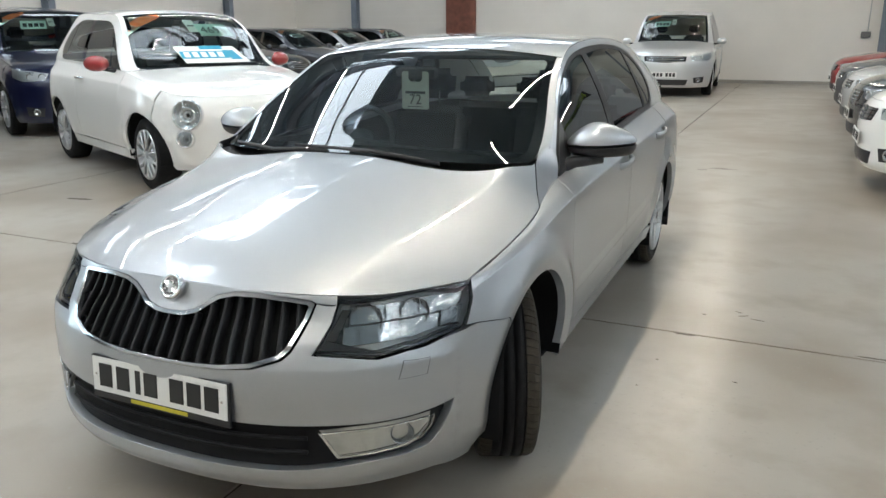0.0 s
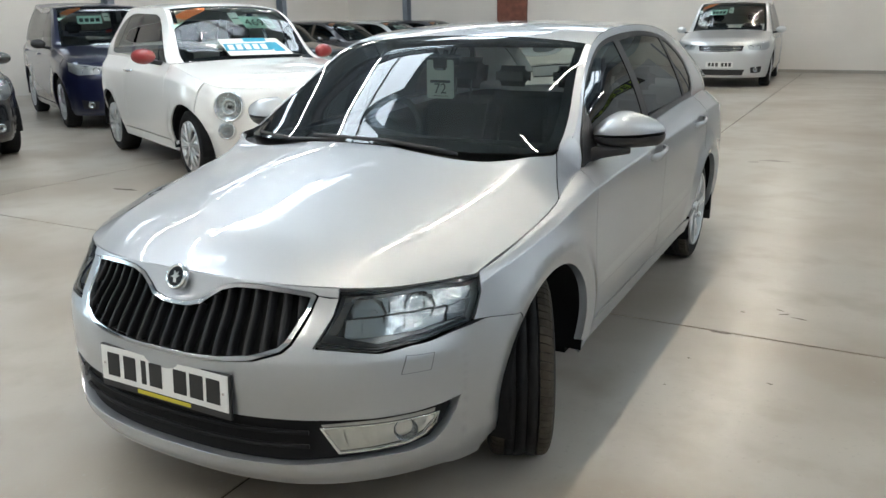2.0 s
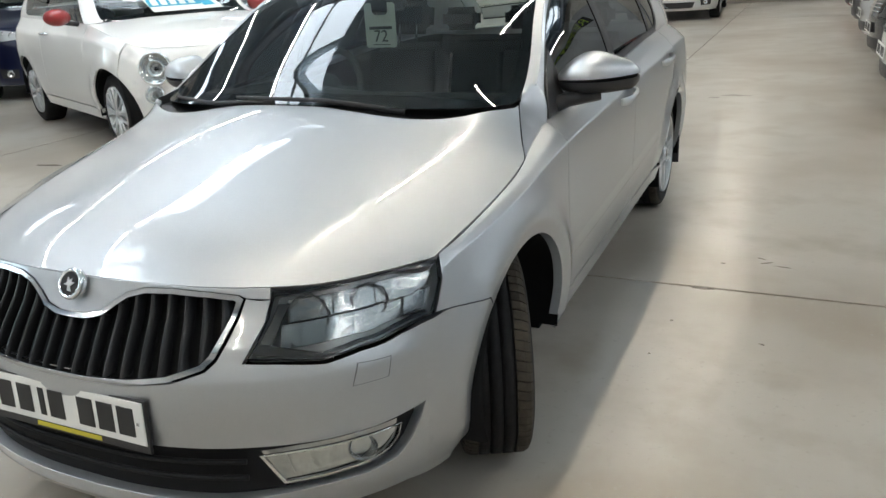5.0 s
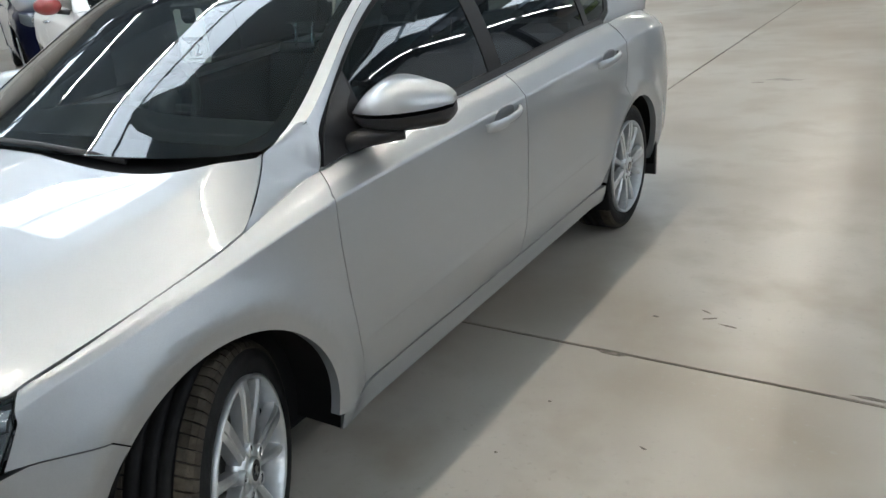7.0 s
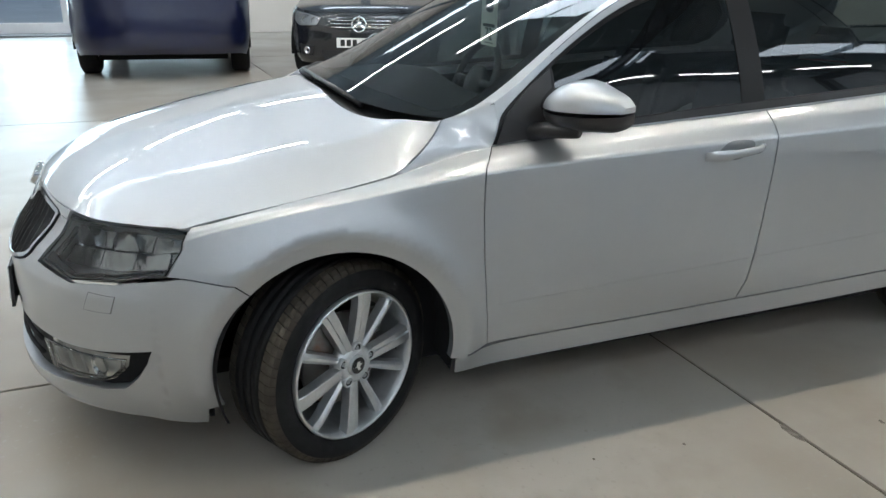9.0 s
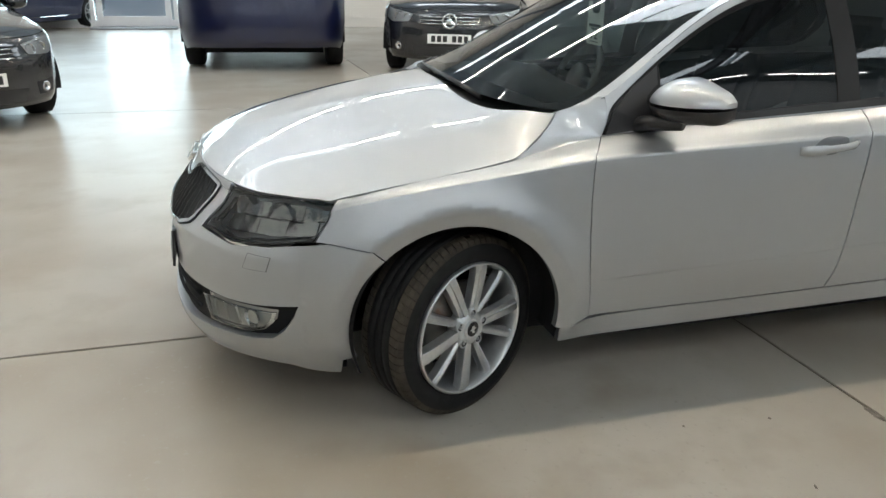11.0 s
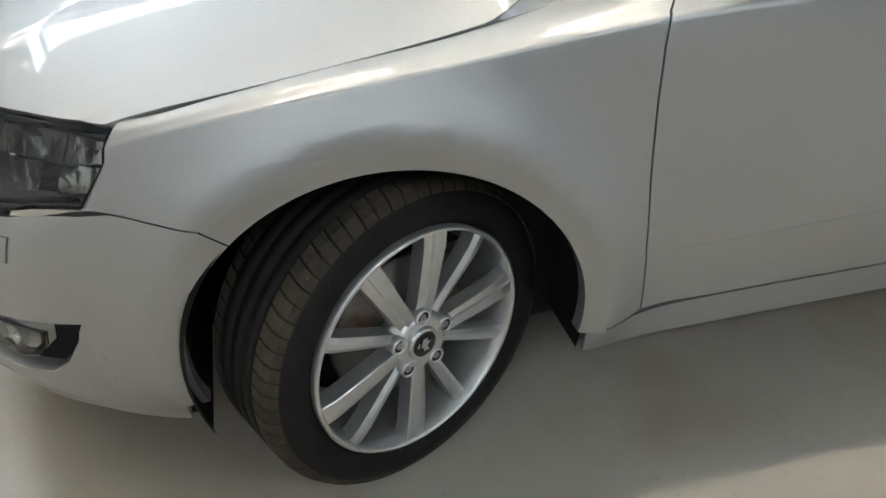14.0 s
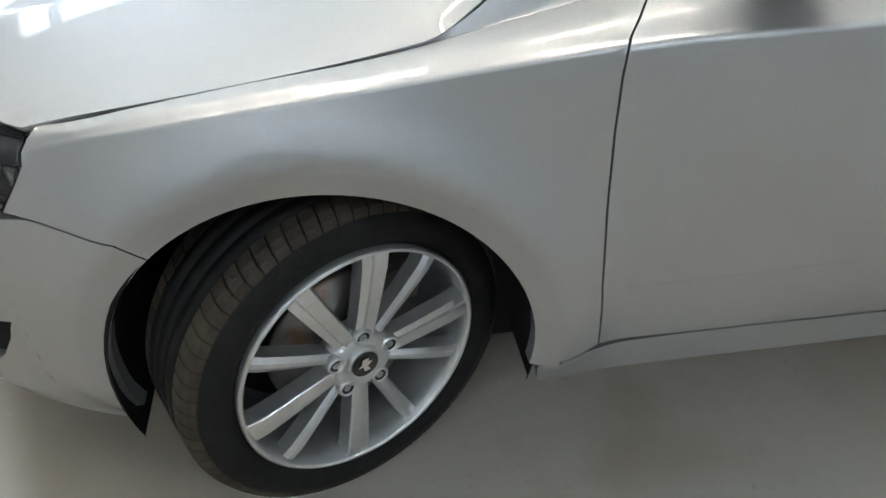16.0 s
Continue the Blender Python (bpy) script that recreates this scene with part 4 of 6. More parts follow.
# hood
side = [(max(0.0, float(a) - .0025), float(b) + .002) for a, b in edge_p[::4, :2] if b < -.43]
side += [(float(np.polyval(Hood.SEAM, y)) - .0025, y) for y in np.linspace(-.41, .15, 16)]
# the rear corner turns in towards the screen
side += smooth_line([(.829, .165), (.819, .190), (.803, .222), (.785, .262), (.764, .312), (.756, .330)], 4)
rear = [(a, float(hood.rear(a))) for a in np.linspace(.750, 0, 30)]
hp = side + rear
hood_poly = hp + [(-a, b) for a, b in reversed(hp)][1:-1]
hood_panel = panel("hood", hood, hood_poly, SILVER, car, .015, .02, label="silver hood with four creases")
nose = [B(0, .702), B(.046, .704), B(.090, .714), B(.126, .737), B(.166, .759), B(.224, .772), B(.31, .773), B(.41, .766), B(.483, .758), B(.50, .750), B(.553, .746)] + [(u, .6995) for u in np.linspace(ux(.556), 0, 16)]
panel("nose_point", body, nose + mir(nose)[1:-1], SILVER, hood_panel, .012, .02, lift=.003)
# round badge, drawn as a plain disc
bm = bm_lathe([(0, .0005), (.004, .026), (.004, .029), (.007, .031), (.007, .036), (.003, .039), (-.012, .039)], 40, axis="z")
bm.transform(Matrix.Translation((0, -.816, .770)) @ pose(0, 0, 0, 62, 0, 0))
badge = part("badge", bm, CHROME, car, "round chrome badge with a dark face", smooth=40)
bm = bm_lathe([(.0055, .0005), (.0055, .0295)], 40, axis="z")
bm.transform(Matrix.Translation((0, -.816, .770)) @ pose(0, 0, 0, 62, 0, 0))
part("badge_face", bm, GLOSS_BLACK, badge)
bm = bm_prism([(-.002, -.018), (.009, -.018), (.003, -.006), (.017, .004), (.006, .005), (.009, .015), (.0, .008), (-.007, .016), (-.007, .002), (-.018, -.003), (-.005, -.005)], .0056, .0075)
bm.transform(Matrix.Translation((0, -.816, .770)) @ pose(0, 0, 0, 62, 0, 0))
part("badge_mark", bm, SATIN, badge)

# number plate, its characters as plain bars
plate = part("number_plate", bm_prism([(-.26, -.0555), (.26, -.0555), (.26, .0555), (-.26, .0555)], -.004, 0, pose(0, -.916, .485, 86, 0, 0)), PLATE, car, "white number plate with plain dark bars", bevel=.001)
for x in (-.205, -.135, -.075, -.025, .075, .140, .205):
    w = .010 if abs(x + .075) < .01 else .026
    part("plate_bar", bm_prism([(x - w, -.037), (x + w, -.037), (x + w, .037), (x - w, .037)], .0002, .0012, pose(0, -.916, .485, 86, 0, 0)), INK, plate)
for s in (-1, 1):
    part("plate_screw", bm_prism([(s * .243 - .004, -.004), (s * .243 + .004, -.004), (s * .243 + .004, .004), (s * .243 - .004, .004)], .0002, .002, pose(0, -.916, .485, 86, 0, 0)), CHROME, plate)
part("plate_holder", bm_prism([(-.265, -.078), (.265, -.078), (.265, .058), (-.265, .058)], -.014, -.0045, pose(0, -.916, .485, 86, 0, 0)), BLACK, plate)
part("dealer_strip", bm_prism([(-.11, -.073), (.11, -.073), (.11, -.061), (-.11, -.061)], -.0044, -.003, pose(0, -.916, .485, 86, 0, 0)), YELLOW, plate, "yellow strip of unreadable writing")

# sides
A_GAP = [(uy(.474), .699), (uy(.447), .62), (uy(.420), .53), D(.412, .84), D(.412, .76), D(.418, .62), D(.428, .48), D(.446, .330)]
fender = [(u, .699) for u in np.linspace(uy(-.405), uy(.470), 26)] + A_GAP
fender += [D(.425, .322), D(.378, .308)]
fender += arch(FRONT_ARCH, ARCH_R + LIP, -4, 134.5, 48)
fender += [D(-.330, .6355), D(-.382, .6425), D(-.43, .6485), D(-.466, .6515), D(-.425, .725)]
shift = lambda pts, d: [(a + d, b) for a, b in pts]
door_f = shift([(a, b) for a, b in A_GAP], .004) + [D(.6, .326), D(.9, .327), D(1.2, .328), D(1.44, .330), D(1.462, .40), D(1.468, .55), D(1.478, .75), D(1.490, .90), D(1.500, .985)]
door_f += [(u, .699) for u in np.linspace(uy(1.502), uy(.482), 20)]
door_r = [D(1.446, .330), D(1.466, .40), D(1.472, .55), D(1.482, .75), D(1.494, .90), D(1.504, .985)] + [(u, .699) for u in np.linspace(uy(1.507), uy(2.55), 18)]
door_r += [D(2.555, .98), D(2.54, .85), D(2.50, .76)] + arch(REAR_ARCH, ARCH_R + .05, 112, 160, 14) + [D(2.285, .40), D(2.25, .352), D(2.2, .340), D(1.9, .334)]
quarter = [(u, .699) for u in np.linspace(uy(2.56), uy(3.3), 16)] + [D(3.33, .90), D(3.36, .76), D(3.30, .70), D(3.2, .62), D(3.11, .55)]
quarter += arch(REAR_ARCH, ARCH_R + .04, 33, 178, 50)
quarter += arch(REAR_ARCH, ARCH_R + .05, 163, 112, 14)[:] + [D(2.505, .76), D(2.545, .85), D(2.56, .98)]
sill = [D(.339, .295), D(.375, .304), D(.425, .317), D(.6, .321), D(.9, .322), D(1.2, .323), D(1.6, .326), D(2.0, .330), D(2.3, .337), D(2.335, .258), D(1.9, .250), D(1.2, .246), D(.6, .242), D(.345, .238)]
rear_b = [D(3.11, .546), D(3.2, .616), D(3.30, .696), D(3.36, .756), D(3.5, .77), (uy(3.6), D(3.5, .74)[1])]
rear_b = rear_b + [(END, rear_b[-1][1]), (END, .0), (uy(3.5), 0), (uy(3.06), .0)] + arch(REAR_ARCH, ARCH_R + .04, -10, 32, 12)
for mi in (False, True):
    sd = -1 if mi else 1
    panel("front_fender", body, fender, SILVER, car, .018, .025, mirror=mi, bare=joins)
    df = panel("front_door", body, door_f, SILVER, car, .022, .018, mirror=mi, label="closed silver front door")
    dr = panel("rear_door", body, door_r, SILVER, car, .022, .018, mirror=mi, label="closed silver rear door")
    panel("rear_quarter", body, quarter, SILVER, car, .025, .025, mirror=mi, bare=joins)
    panel("sill", body, sill, SILVER, car, .025, .05, mirror=mi)
    for a0, a1 in ((-8, 134.5), (135, 195.5)):
        lip = arch(FRONT_ARCH, ARCH_R, a0, a1, 60) + arch(FRONT_ARCH, ARCH_R + LIP + .0014, a1, a0, 60)
        panel("arch_lip", body, lip, SILVER, car, .010, 0, mirror=mi, lift=.0005)
        flange = [body(np.array([q]))[0] for q in arch(FRONT_ARCH, ARCH_R, a0, a1, 60)]
        mesh_object("arch_flange", [(sd * (q[0] - d), q[1], q[2]) for d in (0, .030) for q in flange], [(k, k + 1, k + 62, k + 61) for k in range(60)], SILVER, car, smooth=True)
    lip = arch(REAR_ARCH, ARCH_R, -10, 186, 60) + arch(REAR_ARCH, ARCH_R + .0414, 186, -10, 60)
    panel("arch_lip", body, lip, SILVER, car, .014, 0, mirror=mi, lift=.0005)
    flange = [body(np.array([q]))[0] for q in arch(REAR_ARCH, ARCH_R, -10, 186, 60)]
    mesh_object("arch_flange", [(sd * (q[0] - d), q[1], q[2]) for d in (0, .030) for q in flange], [(k, k + 1, k + 62, k + 61) for k in range(60)], SILVER, car, smooth=True)
    panel("rear_bumper", body, rear_b, SILVER, car, .04, .03, mirror=mi)
    # tail lamp
    panel("tail_lamp", body, [D(3.33, .950), D(3.365, .80), D(3.5, .80), D(3.58, .80), D(3.58, .945), D(3.45, .955)], material("tail_lens", (.35, .02, .02), .15, coat=1.0), car, .03, .02, mirror=mi, label="red tail lamp", lift=.001)
    for door, y0, z0, dz in ((df, 1.31, .886, .012), (dr, 2.30, .918, .012)):
        q = [body(np.array([D(y0 + dy, z0 + dy / .24 * dz * 1.6)]))[0] for dy in np.linspace(-.118, .118, 11)]
        outw = [.006, .020, .030, .034, .036, .037, .037, .036, .033, .024, .008]
        bm = bmesh.new()
        rows = []
        for k, (c, o) in enumerate(zip(q, outw)):
            w = .0135 * (0.75 if k in (0, 10) else 1.0) + .004 * (k < 4)
            rows.append([bm.verts.new((sd * (c[0] + o + a), c[1], c[2] + b)) for a, b in ((-.010, -w * .8), (.0, -w), (.006, -w * .4), (.006, w * .4), (.0, w), (-.010, w * .8))])
        for r0, r1 in zip(rows, rows[1:]):
            for a in range(6):
                bm.faces.new((r0[a], r0[(a + 1) % 6], r1[(a + 1) % 6], r1[a]))
        bm.faces.new(rows[0])
        bm.faces.new(rows[-1])
        bmesh.ops.recalc_face_normals(bm, faces=bm.faces)
        part("handle", bm, SILVER, door, smooth=70)
        # flat darker patch behind the handle: the hollow's shade put into colour
        cup = smooth_line([D(y0 - .075, z0 - .008), D(y0 - .02, z0 - .026), D(y0 + .05, z0 - .018), D(y0 + .085, z0 + .016), D(y0 + .04, z0 + .034), D(y0 - .03, z0 + .026), D(y0 - .075, z0 - .008)], 4)[:-1]
        panel("handle_cup_shade", body, cup, material("recess_shade", (.22, .23, .24), .45, .6), door, .012, .004, mirror=mi, lift=.0006)

# the fender's top between the hood's rear corner, the pillar and the door
def fender_top(p):
    inner = pchip([0, .2, .4, .55, .65, .8, 1.0], [tuple(q) for q in hood(np.array([(.832, .166), (.8065, .2235), (.7885, .2640), (.7675, .3135), (.7595, .3330)]))] + [(.750, .378, 1.024), (.735, .430, 1.040)])
    outer = pchip([0, .2, .4, .6, .75, .87, 1.0], [tuple(body(np.array([(uy(y), .70)]))[0]) for y in (.172, .25, .335, .415, .474)] + [(.802, .484, .975), (.792, .496, 1.013)])
    t, w = np.clip(p[:, 0] / .3, 0, 1), np.clip(p[:, 1] / .09, 0, 1)[:, None]
    a, b = inner(t), outer(t)
    # hollow towards the fender, full at the pillar's foot
    k = np.interp(t, [0, .55, 1.0], [1.3, 1.9, .75])[:, None]
    out = a + (b - a) * w
    out[:, 2:] = b[:, 2:] + (a[:, 2:] - b[:, 2:]) * (1 - w) ** k
    return out + np.clip((t[:, None] - .6) / .4, 0, 1) ** 1.5 * np.sin(math.pi * w) * np.array((-.004, .026, .030))


for mi in (False, True):
    panel("fender_top", fender_top, [(0, 0), (.3, 0), (.3, .09), (0, .09)], SILVER, car, .008, 0, mirror=mi, flip=True)

# swage low on the doors: a lip that stands proud over the panel below and fades at its front
def swage(y0, y1, mi):
    ys = np.linspace(y0, y1, 40)
    rows = []
    for y in ys:
        z = .463 + .034 * (y - .48)
        k = min(1.0, (y - .47) / .12) * min(1.0, max(.05, (2.3 - y) / .3))
        rows.append([body(np.array([D(y, z + dz)]))[0] + np.array((out * k, 0, 0)) for dz, out in ((.060, -.0006), (.030, .0016), (.003, .0036), (.000, .0034), (-.004, -.0010))])
    v = np.array(rows).reshape(-1, 3) * ((-1 if mi else 1), 1, 1)
    f = [(r * 5 + c, r * 5 + c + 1, r * 5 + c + 6, r * 5 + c + 5) for r in range(39) for c in range(4)]
    return v, f if mi else [q[::-1] for q in f]


for mi in (False, True):
    for y0, y1 in ((.475, 1.455), (1.478, 2.20)):
        v, f = swage(y0, y1, mi)
        mesh_object("door_swage", v, f, SILVER, car, smooth=True)

# glazing of the sides
PILLAR_BLACK = material("pillar_black", (.008, .008, .009), .4, spec=.2)
H = lambda y, h: (y, h * .4)
dlo = [H(.476, .02)] + [H(y, h) for y, h in smooth_line([(.500, .55), (.56, .82), (.66, .91), (.82, .935), (1.0, .94), (1.14, .94), (1.4, .935), (1.9, .93), (2.25, .905), (2.46, .85), (2.60, .71), (2.67, .50), (2.66, .30)], 4)] + [H(2.60, .11), H(2.51, .03), H(2.3, .02), H(1.5, .02), H(1.0, .02)]
pane_a = [H(.70, .075), H(.70, .87)] + [H(y, h) for y, h in smooth_line([(.74, .885), (.83, .895), (1.0, .90), (1.14, .90), (1.36, .895)], 4)] + [H(1.40, .875), H(1.405, .075)]
pane_b = [H(1.50, .075), H(1.49, .875), H(1.9, .88), H(2.2, .86), H(2.27, .85), H(2.28, .075)]
pane_c = [H(2.33, .09), H(2.32, .84), H(2.43, .80), H(2.55, .68), H(2.62, .50), H(2.615, .31), H(2.56, .15), H(2.49, .09)]
cab = [H(.472, .0), H(.497, .60), H(.497, 1.0)] + [H(y, 1.0) for y in np.linspace(.52, 3.4, 30)] + [H(3.4, .0)]
for mi in (False, True):
    panel("side_frame", cabin, cab, SILVER, car, .03, .012, holes=[dlo], mirror=mi)
    trim = panel("window_trim", cabin, dlo, PILLAR_BLACK, car, .03, .008, holes=[pane_a, pane_b, pane_c], mirror=mi, lift=-.003)
    for nm, po in (("front_window", pane_a), ("rear_window", pane_b), ("quarter_window", pane_c)):
        w = panel(nm, cabin, po, TINT, trim, .05, 0, mirror=mi, label="tinted side window", lift=-.006)
    panel("belt_strip", cabin, [H(.62, .015), H(.62, .07), H(2.47, .07), H(2.50, .015)], BLACK, trim, .05, .006, mirror=mi, lift=.003)

# windscreen, roof, rear window
T = lambda t, e: (t, e * .6)
ws = [T(.315 + .095 * abs(e) ** 6, e) for e in np.linspace(-.94, .94, 21)] + [T(t, .955) for t in np.linspace(.42, 1.04, 10)] + [T(1.065, e) for e in np.linspace(.94, -.94, 15)] + [T(t, -.955) for t in np.linspace(1.04, .42, 10)]
wi = [T(.39, e) for e in np.linspace(-.86, .86, 15)] + [T(t, .905) for t in np.linspace(.45, 1.0, 10)] + [T(1.035, e) for e in np.linspace(.86, -.86, 15)] + [T(t, -.905) for t in np.linspace(1.0, .45, 10)]
screen = panel("windscreen", roof, ws, SCREEN, car, .05, 0, label="curved windscreen", lift=-.002, flip=True)
panel("screen_border", roof, ws, GLOSS_BLACK, screen, .04, 0, holes=[wi], lift=-.004, flip=True)
for s in (-1, 1):
    pil = [T(t, s * .957) for t in np.linspace(.445, 1.065, 14)] + [T(t, s * 1.0) for t in np.linspace(1.065, .490, 14)]
    panel("pillar", roof, pil if s < 0 else pil[::-1], SILVER, car, .03, .006, flip=True)
    pil = [T(t, s * .87) for t in np.linspace(2.85, 3.5, 12)] + [T(t, s * 1.0) for t in np.linspace(3.5, 2.85, 12)]
    panel("pillar", roof, pil if s < 0 else pil[::-1], SILVER, car, .03, .006, flip=True)
panel("roof_panel", roof, [T(1.07, e) for e in np.linspace(-1, 1, 15)] + [T(t, 1) for t in np.linspace(1.2, 2.7, 8)] + [T(2.845, e) for e in np.linspace(1, -1, 15)] + [T(t, -1) for t in np.linspace(2.7, 1.2, 8)], SILVER, car, .03, .008, flip=True)
panel("back_window", roof, [T(2.852, -.865), T(2.852, .865), T(3.4, .865), T(3.4, -.865)], TINT, car, .05, 0, flip=True, lift=-.002)
panel("tailgate", roof, [T(3.41, -.865), T(3.41, .865), T(3.6, .9), T(3.6, -.9)], SILVER, car, .05, .01, flip=True)
# lid below the rear window closes the tail
panel("tail_panel", body, [(uy(3.3), .705 - .01), (END, .695), (END, D(3.5, .77)[1] + .004), D(3.5, .775), D(3.37, .765)], SILVER, car, .04, .01)
panel("tail_panel", body, [(uy(3.3), .705 - .01), (END, .695), (END, D(3.5, .77)[1] + .004), D(3.5, .775), D(3.37, .765)], SILVER, car, .04, .01, mirror=True)
# cowl and wipers at the foot of the screen
cowl = [(a, .115 + .228 * (abs(a) / .77) ** 4) for a in np.linspace(-.74, .74, 31)] + [(a, .20 + .20 * (abs(a) / .74) ** 2.2) for a in np.linspace(.72, -.72, 31)]
def cowl_surface(p):
    yr = .112 + .228 * (np.abs(p[:, 0]) / .77) ** 4
    q = hood(np.column_stack([p[:, 0], np.minimum(p[:, 1], yr - .01)]))
    return np.column_stack([p[:, 0], p[:, 1], q[:, 2] - .012 + .12 * np.maximum(p[:, 1] - yr, 0)])


panel("cowl", cowl_surface, cowl, PILLAR_BLACK, car, .03, .01)
for pts in ([(.42, .22), (.15, .17), (-.20, .17)], [(-.05, .165), (-.33, .19), (-.62, .33)]):
    l3 = [(a, b - .03, float(cowl_surface(np.array([[a, b - .03]]))[0, 2]) + .016 + .010 * k) for k, (a, b) in enumerate(pts)]
    part("wiper", bm_tube([Vector(l3[0]), Vector(l3[1]), Vector(l3[2])], [.010, .008, .006], 8), BLACK, car, smooth=60)


# ---- the silver car: mirrors, cabin, underbody, wheels ----
def door_mirror(s, host, colour, at=(.918, .722, 1.050)):
    shell = thing("door_mirror", "", "")
    shell.parent = host
    shell["label"] = "door mirror with a silver cap and black base"
    at_m = Matrix.Translation((s * at[0], at[1], at[2])) @ pose(0, 0, 0, 0, 0, s * 22)
    k_ = [-1, -.85, -.6, -.3, 0, .35, .65, .88, 1]
    top = spline(k_, [.012, .036, .064, .083, .085, .072, .055, .038, .020])
    front = spline(k_, [.030, .058, .086, .104, .108, .100, .082, .056, .030])
    under = spline(k_, [.020, .036, .045, .050, .052, .052, .050, .043, .027])
    # cap above the waist, black below
    for nm, mat, rows_ in (("cap", colour, [90 - 10.4 * k for k in range(10)]), ("lower_shell", BLACK, [-6 - 12 * k for k in range(8)])):
        bm = bmesh.new()
        rows = []
        for e in np.linspace(-1, 1, 25):
            w = float(min(.006, top(e) * .2))
            row = [(.034, (top(e) if nm == "cap" else -under(e)))]
            for a in rows_:
                ca, sa = math.cos(radians(a)), math.sin(radians(a))
                y = -front(e) * abs(ca) ** .75 * (1 if nm == "cap" else .94)
                row.append((y, w + (top(e) - w) * max(0, sa) ** .85 if nm == "cap" else w - .003 - (under(e) + w) * abs(sa) ** .8))
            row.append((.034, row[-1][1] if nm == "cap" else w - .004))
            if nm != "cap":
                row = [row[0]] + row[1:-1][::-1] + [row[-1]]
            rows.append([bm.verts.new((s * e * .139, float(y), float(z) + .006 * e)) for y, z in row])
        for r0, r1 in zip(rows, rows[1:]):
            for k in range(len(r0)):
                bm.faces.new((r0[k], r0[(k + 1) % len(r0)], r1[(k + 1) % len(r0)], r1[k]))
        bm.faces.new(rows[0])
        bm.faces.new(rows[-1])
        bmesh.ops.recalc_face_normals(bm, faces=bm.faces)
        bm.transform(at_m)
        part(nm, bm, mat, shell, smooth=40)
    bm = bm_prism([(-.095, -.045), (.085, -.03), (.10, .01), (.07, .05), (-.06, .058), (-.10, .02)], .0385, .041, Matrix.Translation((s * at[0], at[1], at[2])) @ pose(0, 0, 0, 0, 0, s * 22) @ pose(0, 0, 0, -90, 0, 0))
    part("mirror_glass", bm, MIRROR, shell)
    part("arm", bm_tube([(s * .775, .60, .962), (s * .83, .635, .982), (s * .93, .69, .998)], [.030, .026, .026], 10), BLACK, shell, smooth=60)
    return shell


for s in (1, -1):
    door_mirror(s, car, SILVER)
    bm = bmesh.new()
    tri = cabin(np.array([H(.488, .04), H(.69, .04), H(.69, .87), H(.60, .83), H(.52, .60)])) * (s, 1, 1)
    lo = [bm.verts.new(p) for p in tri]
    hi = [bm.verts.new(p + np.array((s * .006, 0, 0))) for p in tri]
    bm.faces.new(lo)
    bm.faces.new(hi)
    for i in range(5):
        bm.faces.new((lo[i], lo[(i + 1) % 5], hi[(i + 1) % 5], hi[i]))
    bmesh.ops.recalc_face_normals(bm, faces=bm.faces)
    part("mirror_sail", bm, BLACK, car)

# dark inner skin, floor pan and wheel housings
for mi in (False, True):
    pol = [D(.36, .30), D(.36, .93)] + [(u, .69) for u in np.linspace(uy(.45), uy(3.3), 20)] + [D(3.3, .5), D(3.1, .5)] + arch(REAR_ARCH, ARCH_R + .03, 30, 180, 20) + [D(2.3, .30)]
    panel("inner_skin", body, pol, VOID, car, .05, 0, mirror=mi, lift=-.035)
    pol = [D(-.44, .60), D(-.44, .70), D(0, .79), D(.38, .83), D(.38, .30)] + arch(FRONT_ARCH, ARCH_R + .02, 0, 140, 24)
    panel("inner_skin", body, pol, VOID, car, .05, 0, mirror=mi, lift=-.03)
    s = -1 if mi else 1
    for c, wd in ((FRONT_ARCH, .45), (REAR_ARCH, .35)):
        bm = bm_lathe([(.882 if c is FRONT_ARCH else .88, ARCH_R + .004), (.872, ARCH_R + .012), (.88 - wd, ARCH_R + .012), (.88 - wd, .02)], 40, a0=radians(-15), a1=radians(202))
        bm.transform(Matrix.Translation((0, c[0], c[1])))
        if mi:
            bmesh.ops.scale(bm, vec=(-1, 1, 1), verts=bm.verts)
        part("wheel_housing", bm, VOID, car, smooth=50)
    part("mud_flap", bm_prism([(3.055, .17), (3.075, .17), (3.085, .42), (3.06, .42)], .70, .885, Matrix(((0, 0, s, 0), (1, 0, 0, 0), (0, 1, 0, 0), (0, 0, 0, 1)))), BLACK, car)
part("floor_pan", bm_box((-.52, -.62, .19), (.52, 3.5, .24)), VOID, car)
for s in (-1, 1):
    part("splash_guard", bm_box((s * .50, -.392, .205), (s * .80, -.378, .36)), VOID, car)
part("floor_pan", bm_box((-.79, .40, .20), (.79, 2.28, .24)), VOID, car)
part("bulkhead", bm_box((-.72, .20, .23), (.72, .36, .86)), VOID, car)
part("engine", bm_box((-.42, -.55, .24), (.42, .18, .62)), VOID, car)
part("roof_lining", bm_box((-.55, 1.35, 1.36), (.55, 2.6, 1.38)), DASH, car, bevel=.006)


def padded(lo, hi, r=.05, tilt=None, pivot=None):
    bm = bm_box(lo, hi)
    bmesh.ops.bevel(bm, geom=list(bm.edges), offset=r, segments=3, affect="EDGES", clamp_overlap=True)
    if tilt:
        bm.transform(Matrix.Translation(pivot) @ pose(0, 0, 0, tilt, 0, 0) @ Matrix.Translation([-v for v in pivot]))
    return bm


